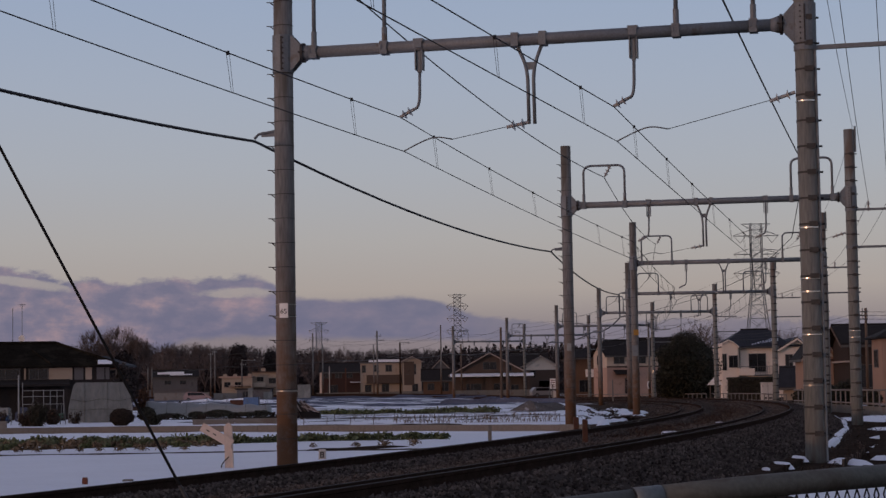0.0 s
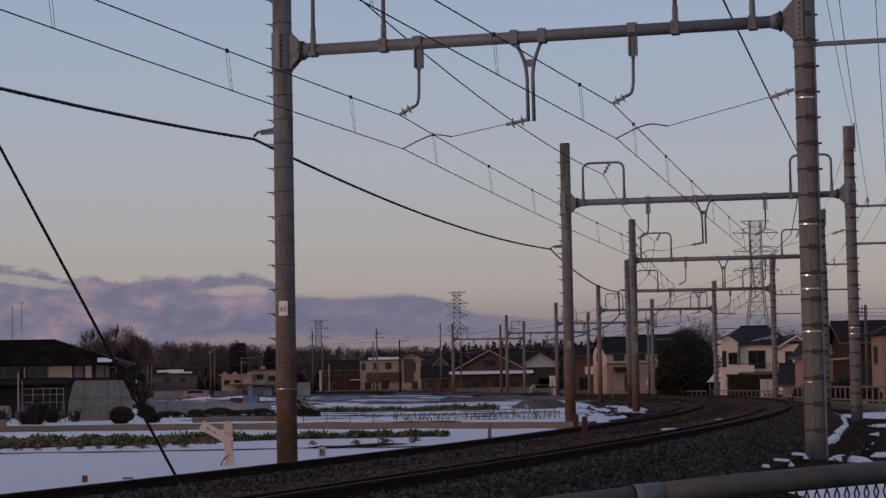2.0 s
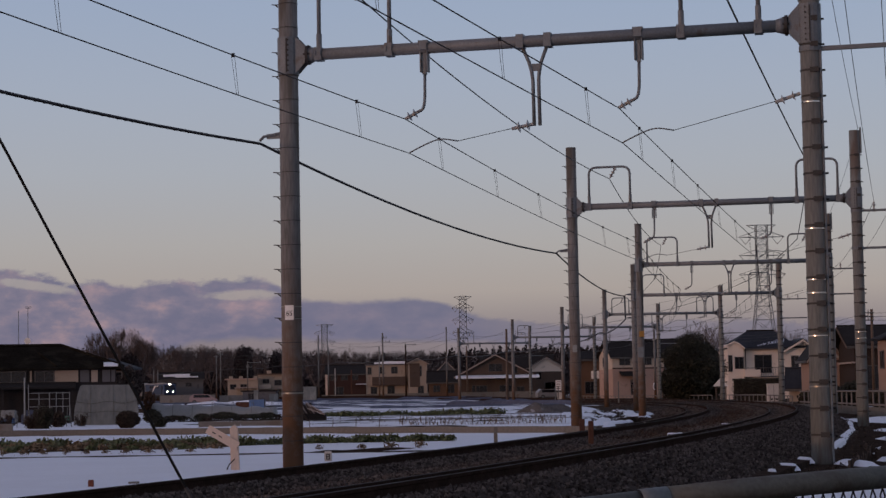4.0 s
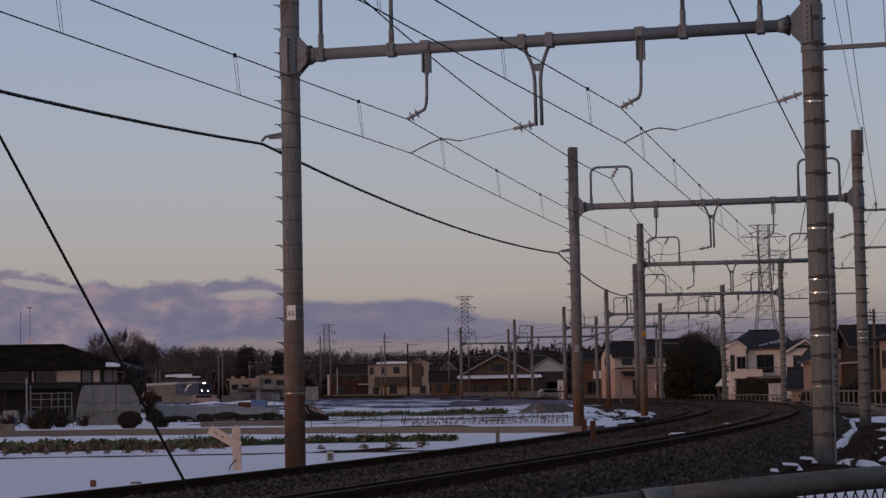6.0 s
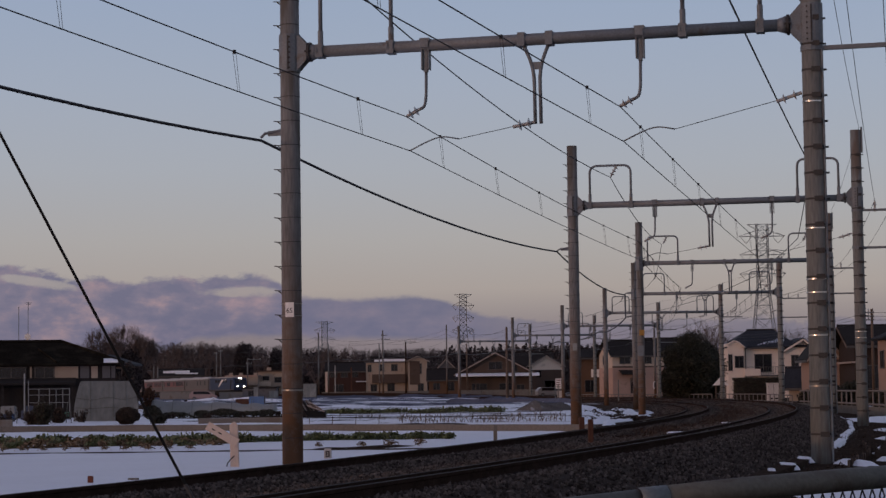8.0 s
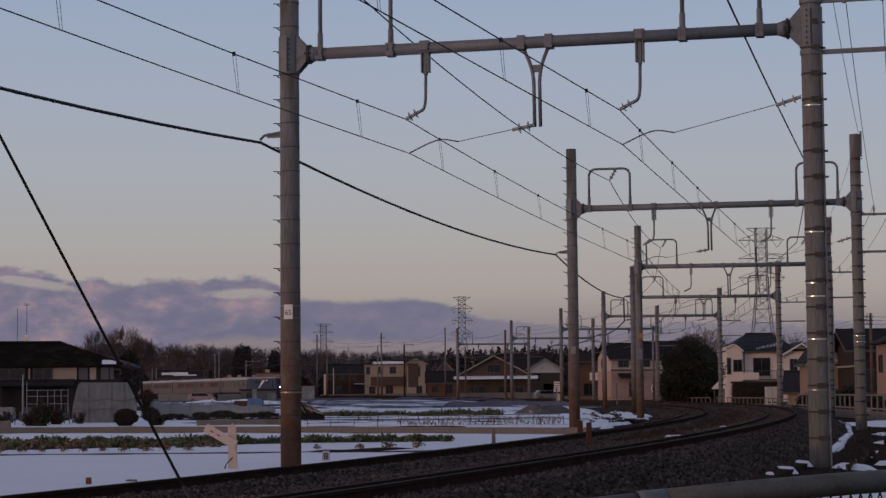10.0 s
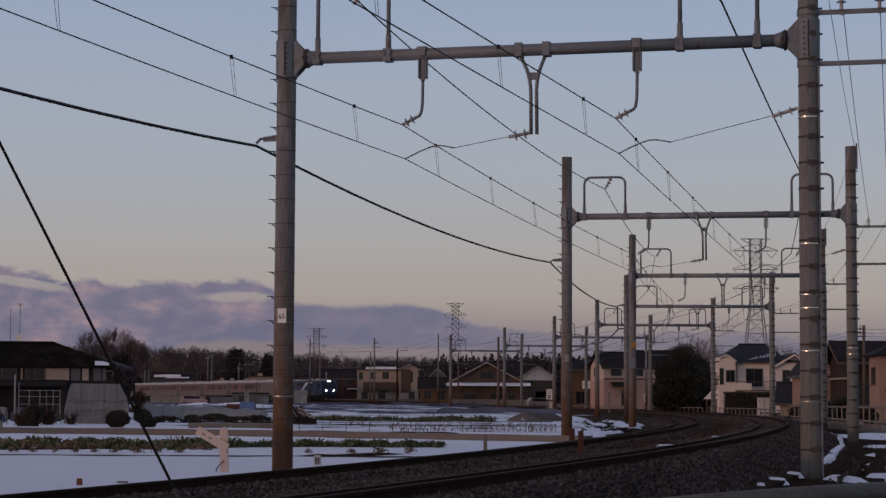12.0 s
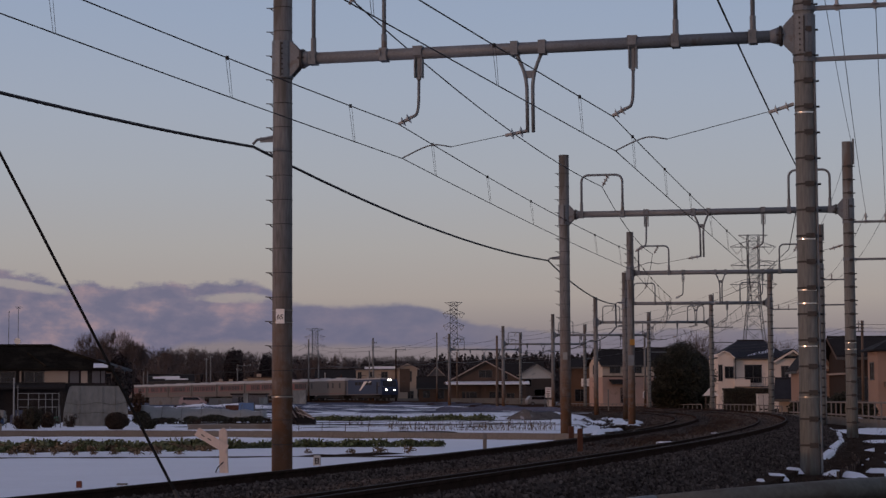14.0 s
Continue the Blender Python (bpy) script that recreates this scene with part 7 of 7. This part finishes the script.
def verge():
    """Dark verge of earth and weeds outside the track, and the cable trough."""
    bm = B()
    sweep(bm, [(4.5, -0.2), (9.5, -0.2), (9.5, 0.015), (7.2, 0.03), (4.5, 0.02)], -12, 120, 2)
    solo("verge", bm, SOIL, Matrix(), "dark earth verge outside the track", "ground", kind="structure")
    t = thing("cable_trough", Matrix(), "half-buried concrete cable trough with broken lids", "trough")
    way = [Vector(p) for p in ((8.1, 38.0, 0.0), (9.2, 42.5, 0.0), (10.6, 48.5, 0.0), (12.4, 57.0, 0.0))]
    k = 0
    for a, b in zip(way, way[1:]):
        d = b - a
        for q in range(int(d.length / 1.02)):
            k += 1
            part("lid", box(B(), a + d.normalized() * (q * 1.02 + 0.5) + Vector((0.04 * math.sin(k * 2.1), 0, 0.06)), (0.40, 0.96, 0.16), Matrix.Rotation(-math.atan2(d.x, d.y), 4, "Z") @ Matrix.Rotation(0.07 * math.sin(k * 3.3), 4, "Y")), SLEEPER, t)
    for q in range(13):
        s = -9.5 + 1.02 * q
        ob = part("lid", box(B(), (4.62 + 0.02 * math.sin(q * 2.3), 0, 0.035), (0.34, 0.97, 0.16), Matrix.Rotation(0.05 * math.sin(q * 3.1), 4, "Y")), SLEEPER, t)
        ob.matrix_basis = at_line(s)
    r = thing("board_edging", Matrix(), "low edging of upright dark boards", "edging")
    a, b = Vector((6.75, 34.6, 0.0)), Vector((9.3, 46.0, 0.0))
    for k in range(60):
        p = a.lerp(b, k / 59) + Vector((0.25 * math.sin(k / 59 * 3.14), 0, 0))
        part("board", box(B(), p + Vector((0, 0, 0.03 + 0.02 * math.sin(k * 5.1))), (0.035, 0.12, 0.24), Matrix.Rotation(-0.22 + 0.08 * math.sin(k * 2.7), 4, "Z")), BARK if k % 3 else WOOD, r)
    bm, rnd = B(), random.Random(12)
    for _ in range(5200):
        s, u = rnd.uniform(-6, 60), rnd.uniform(4.5, 9.3)
        if noise.noise((s * 0.3, u * 0.8, 3)) < -0.02:
            continue
        leaf_blade(bm, along(s, u, 0.0), (rnd.gauss(0, 0.5), rnd.gauss(0, 0.5), 1), rnd.uniform(0.05, 0.2), 0.012, rnd.uniform(0.1, 0.8), 2)
    solo("verge_weeds", bm, BUSH, Matrix(), "withered brown weeds and grass on the verge", "weeds", kind="stuff")


verge()


def six_foot_weeds():
    """Withered rusty weeds in the strip between the two tracks."""
    bm, rnd = B(), random.Random(31)
    for _ in range(9000):
        s, u = 8 + 80 * rnd.random(), rnd.uniform(-0.75, 0.95)
        if noise.noise((s * 0.25, u * 0.9, 8)) < -0.1:
            continue
        leaf_blade(bm, along(s, u, 0.27), (rnd.gauss(0, 0.45), rnd.gauss(0, 0.45), 1), rnd.uniform(0.05, 0.20), 0.012, rnd.uniform(0.1, 0.6), 2)
    solo("track_weeds", bm, WEED, Matrix(), "withered rusty weeds between the tracks", "weeds", kind="stuff")


WEED = mat("rusty_weed", (0.058, 0.041, 0.033), 0.9, vary=0.4, scale=1, fine=10, bump=0.1, island=True)
six_foot_weeds()


# ---- the train ----
LOCO_BLUE = mat("locomotive_blue", (0.023, 0.038, 0.088), 0.6, 0.0, vary=0.12, scale=1, fine=10, bump=0.05)
TINTED = mat("tinted_glass", (0.006, 0.006, 0.007), 0.5, vary=0.2, scale=1, fine=10, bump=0)
SILVER = mat("stainless_steel", (0.155, 0.135, 0.125), 0.6, 0.2, vary=0.10, scale=0.7, fine=10, bump=0.1, stretch=(1, 0.2, 3))
ROOF_GREY = mat("car_roof", (0.42, 0.41, 0.41), 0.75, 0.0, vary=0.12, scale=1, fine=10, bump=0.1)
BAND_RED = mat("red_window_band", (0.185, 0.066, 0.058), 0.5, vary=0.15, scale=1, fine=10, bump=0.05)
DARK = mat("dark_underframe", (0.035, 0.033, 0.033), 0.8, 0.2, vary=0.3, scale=3, fine=20)
LAMP = glow("headlight", (1.0, 0.86, 0.72), 14.0)
TRAIN = []


def bogie(v, y):
    b = part("bogie", box(B(), (0, y, 0.62), (2.2, 2.9, 0.36)), DARK, v)
    for dy in (-1.05, 1.05):
        for x in (-0.55, 0.55):
            part("wheel", tube(B(), [(x - 0.06, y + dy, 0.43), (x + 0.06, y + dy, 0.43)], 0.43, 14), DARK, b)


def make_locomotive():
    v = thing("locomotive", Matrix(), "blue electric locomotive with lit headlights", "locomotive", "train")
    nose = [(-9.7, 1.0), (-9.85, 1.55), (-9.75, 2.35), (-9.25, 3.45), (-8.9, 3.62), (9.0, 3.62), (9.4, 3.45), (9.85, 2.35), (9.9, 1.0)]
    bm = prism(B(), nose, -1.45, 1.45, "x")
    bmesh.ops.bevel(bm, geom=[e for e in bm.edges], offset=0.06, segments=2, affect="EDGES")
    part("body", bm, LOCO_BLUE, v)
    front = part("front_window", prism(B(), [(-9.79, 2.36), (-9.33, 3.36), (-9.30, 3.36), (-9.74, 2.36)], -1.2, 1.2, "x"), GLASS, v, "dark windscreen")
    part("window_pillar", prism(B(), [(-9.81, 2.36), (-9.35, 3.36), (-9.30, 3.36), (-9.74, 2.36)], -0.05, 0.05, "x"), DARK, front)
    for k in (-1, 1):
        part("cab_window", box(B(), (1.46 * k, -8.2, 2.75), (0.02, 0.7, 0.75)), GLASS, v)
        part("cab_door", box(B(), (1.46 * k, -7.3, 2.15), (0.02, 0.7, 2.0)), DARK, v)
        for q in range(5):
            part("side_grille", box(B(), (1.46 * k, -3.6 + 1.9 * q, 2.95), (0.02, 1.5, 0.55)), DARK, v)
        bm = B()
        prism(bm, [(1.9, 1.7), (2.5, 1.7), (-0.2, 3.3), (-2.2, 3.3)], 1.462 * k, 1.475 * k, "x")
        part("white_flash", bm, WHITE, v, "slanted white stripe")
        prism_top = prism(B(), [(-4.2, 3.25), (-2.9, 3.0), (-2.4, 3.1), (-3.6, 3.4)], 1.462 * k, 1.475 * k, "x")
        part("white_flash", prism_top, WHITE, v, "slanted white stripe")
        part("end_panel", box(B(), (1.463 * k, 9.1, 2.3), (0.012, 0.5, 2.2)), SILVER, v)
        part("sill_line", box(B(), (1.463 * k, 0, 1.1), (0.012, 19.2, 0.12)), SILVER, v)
        lamp = part("headlight", tube(B(), [(0.70 * k, -9.72, 1.80), (0.70 * k, -9.92, 1.80)], 0.13, 12), LAMP, v, "glowing headlight")
        part("headlight_rim", tube(B(), [(0.70 * k, -9.70, 1.80), (0.70 * k, -9.88, 1.80)], 0.21, 12), DARK, lamp)
        part("upper_headlight", tube(B(), [(0.17 * k, -9.1, 3.5), (0.17 * k, -9.45, 3.5)], 0.115, 12), LAMP, v, "glowing headlight")
    part("lamp_housing", box(B(), (0, -9.1, 3.52), (1.0, 0.5, 0.34)), LOCO_BLUE, v)
    part("skirt", box(B(), (0, -9.65, 0.72), (2.6, 0.3, 0.55)), DARK, v)
    part("coupler", box(B(), (0, -10.1, 0.88), (0.3, 0.6, 0.3)), DARK, v)
    part("underframe", box(B(), (0, 0, 0.80), (2.3, 11.0, 0.55)), DARK, v)
    for y in (-6.4, 0.0, 6.4):
        bogie(v, y)
    roof = part("roof_gear", box(B(), (0, 0, 3.72), (1.7, 14, 0.24)), ROOF_GREY, v)
    for y in (-5.5, 5.8):
        bm = tube(B(), [(0, y - 0.6, 3.85), (0, y + 0.7, 4.15), (0, y - 0.5, 4.35)], 0.035, 5)
        tube(bm, [(-0.75, y - 0.5, 4.38), (0.75, y - 0.5, 4.38)], 0.04, 5)
        for x in (-0.5, 0.5):
            tube(bm, [(x, y - 0.8, 3.8), (x, y + 0.8, 3.9)], 0.05, 6)
        part("pantograph", bm, DARK, v)
    for y in (-3.0, -1.0, 1.5, 3.2):
        part("roof_insulator", insulator(B(), (0.35, y, 3.84), (0.35, y, 4.15), 0.1, 3), CERAMIC, roof)
    TRAIN.append((v, 9.95))


def make_car(back, seed, plain):
    c = thing("sleeping_car", Matrix(), "silver sleeping car with a red window band" if not plain else "silver generator car with few windows", "railway car", "train")
    rnd = random.Random(seed)
    bm = prism(B(), [(-1.45, 0.95), (1.45, 0.95), (1.47, 3.52), (-1.47, 3.52)], -9.95, 9.95, "y")
    part("body", bm, SILVER, c)
    part("roof", prism(B(), [(-1.49, 3.50), (1.49, 3.50), (1.34, 3.78), (0.8, 3.95), (-0.8, 3.95), (-1.34, 3.78)], -9.98, 9.98, "y"), ROOF_GREY, c, "pale grey curved roof")
    part("underframe", box(B(), (0, 0, 0.72), (2.4, 12, 0.5)), DARK, c)
    for k in (-1, 1):
        if not plain:
            part("window_band", box(B(), (1.473 * k, 0, 2.62), (0.02, 18.6, 1.15)), BAND_RED, c, "red band")
        part("lower_stripe", box(B(), (1.465 * k, 0, 1.25), (0.02, 19.8, 0.08)), BAND_RED, c)
        y = -8.4
        while y < 8.6:
            w = rnd.choice((0.75, 0.75, 0.75, 1.1))
            if rnd.random() < (0.85 if not plain else 0.35):
                part("window", box(B(), (1.482 * k, y, 2.66), (0.02, w, 0.92)), TINTED, c, "dark window")
            y += rnd.choice((1.15, 1.15, 1.45))
        for yy in (-9.3, 9.3):
            part("door", box(B(), (1.476 * k, yy, 2.05), (0.02, 0.75, 1.9)), SILVER, c)
    part("roof_unit", box(B(), (0, -4, 4.0), (1.2, 2.4, 0.16)), ROOF_GREY, c)
    part("roof_unit", box(B(), (0, 5, 4.0), (1.2, 2.4, 0.16)), ROOF_GREY, c)
    for y in (-6.9, 6.9):
        bogie(c, y)
    TRAIN.append((c, back + 10.2))


make_locomotive()
for i in range(10):
    make_car(20.2 + 20.5 * i, i, i == 0)


def front_at(t):
    """Distance along the line of the train's front at t seconds; it comes nearer and gains a little speed."""
    return 514.5 - 13.5 * t - 0.12 * t * t


def on_track(s):
    a, b = along(s - 7.0, 2.05, 0.47), along(s + 7.0, 2.05, 0.47)
    d = b - a
    return Matrix.Translation((a + b) / 2) @ Matrix.Rotation(math.atan2(-d.x, d.y), 4, "Z")


def motions():
    for v, back in TRAIN:
        walk(v, [(0.5 * i, on_track(front_at(0.5 * i) + back)) for i in range(29)])


motions()
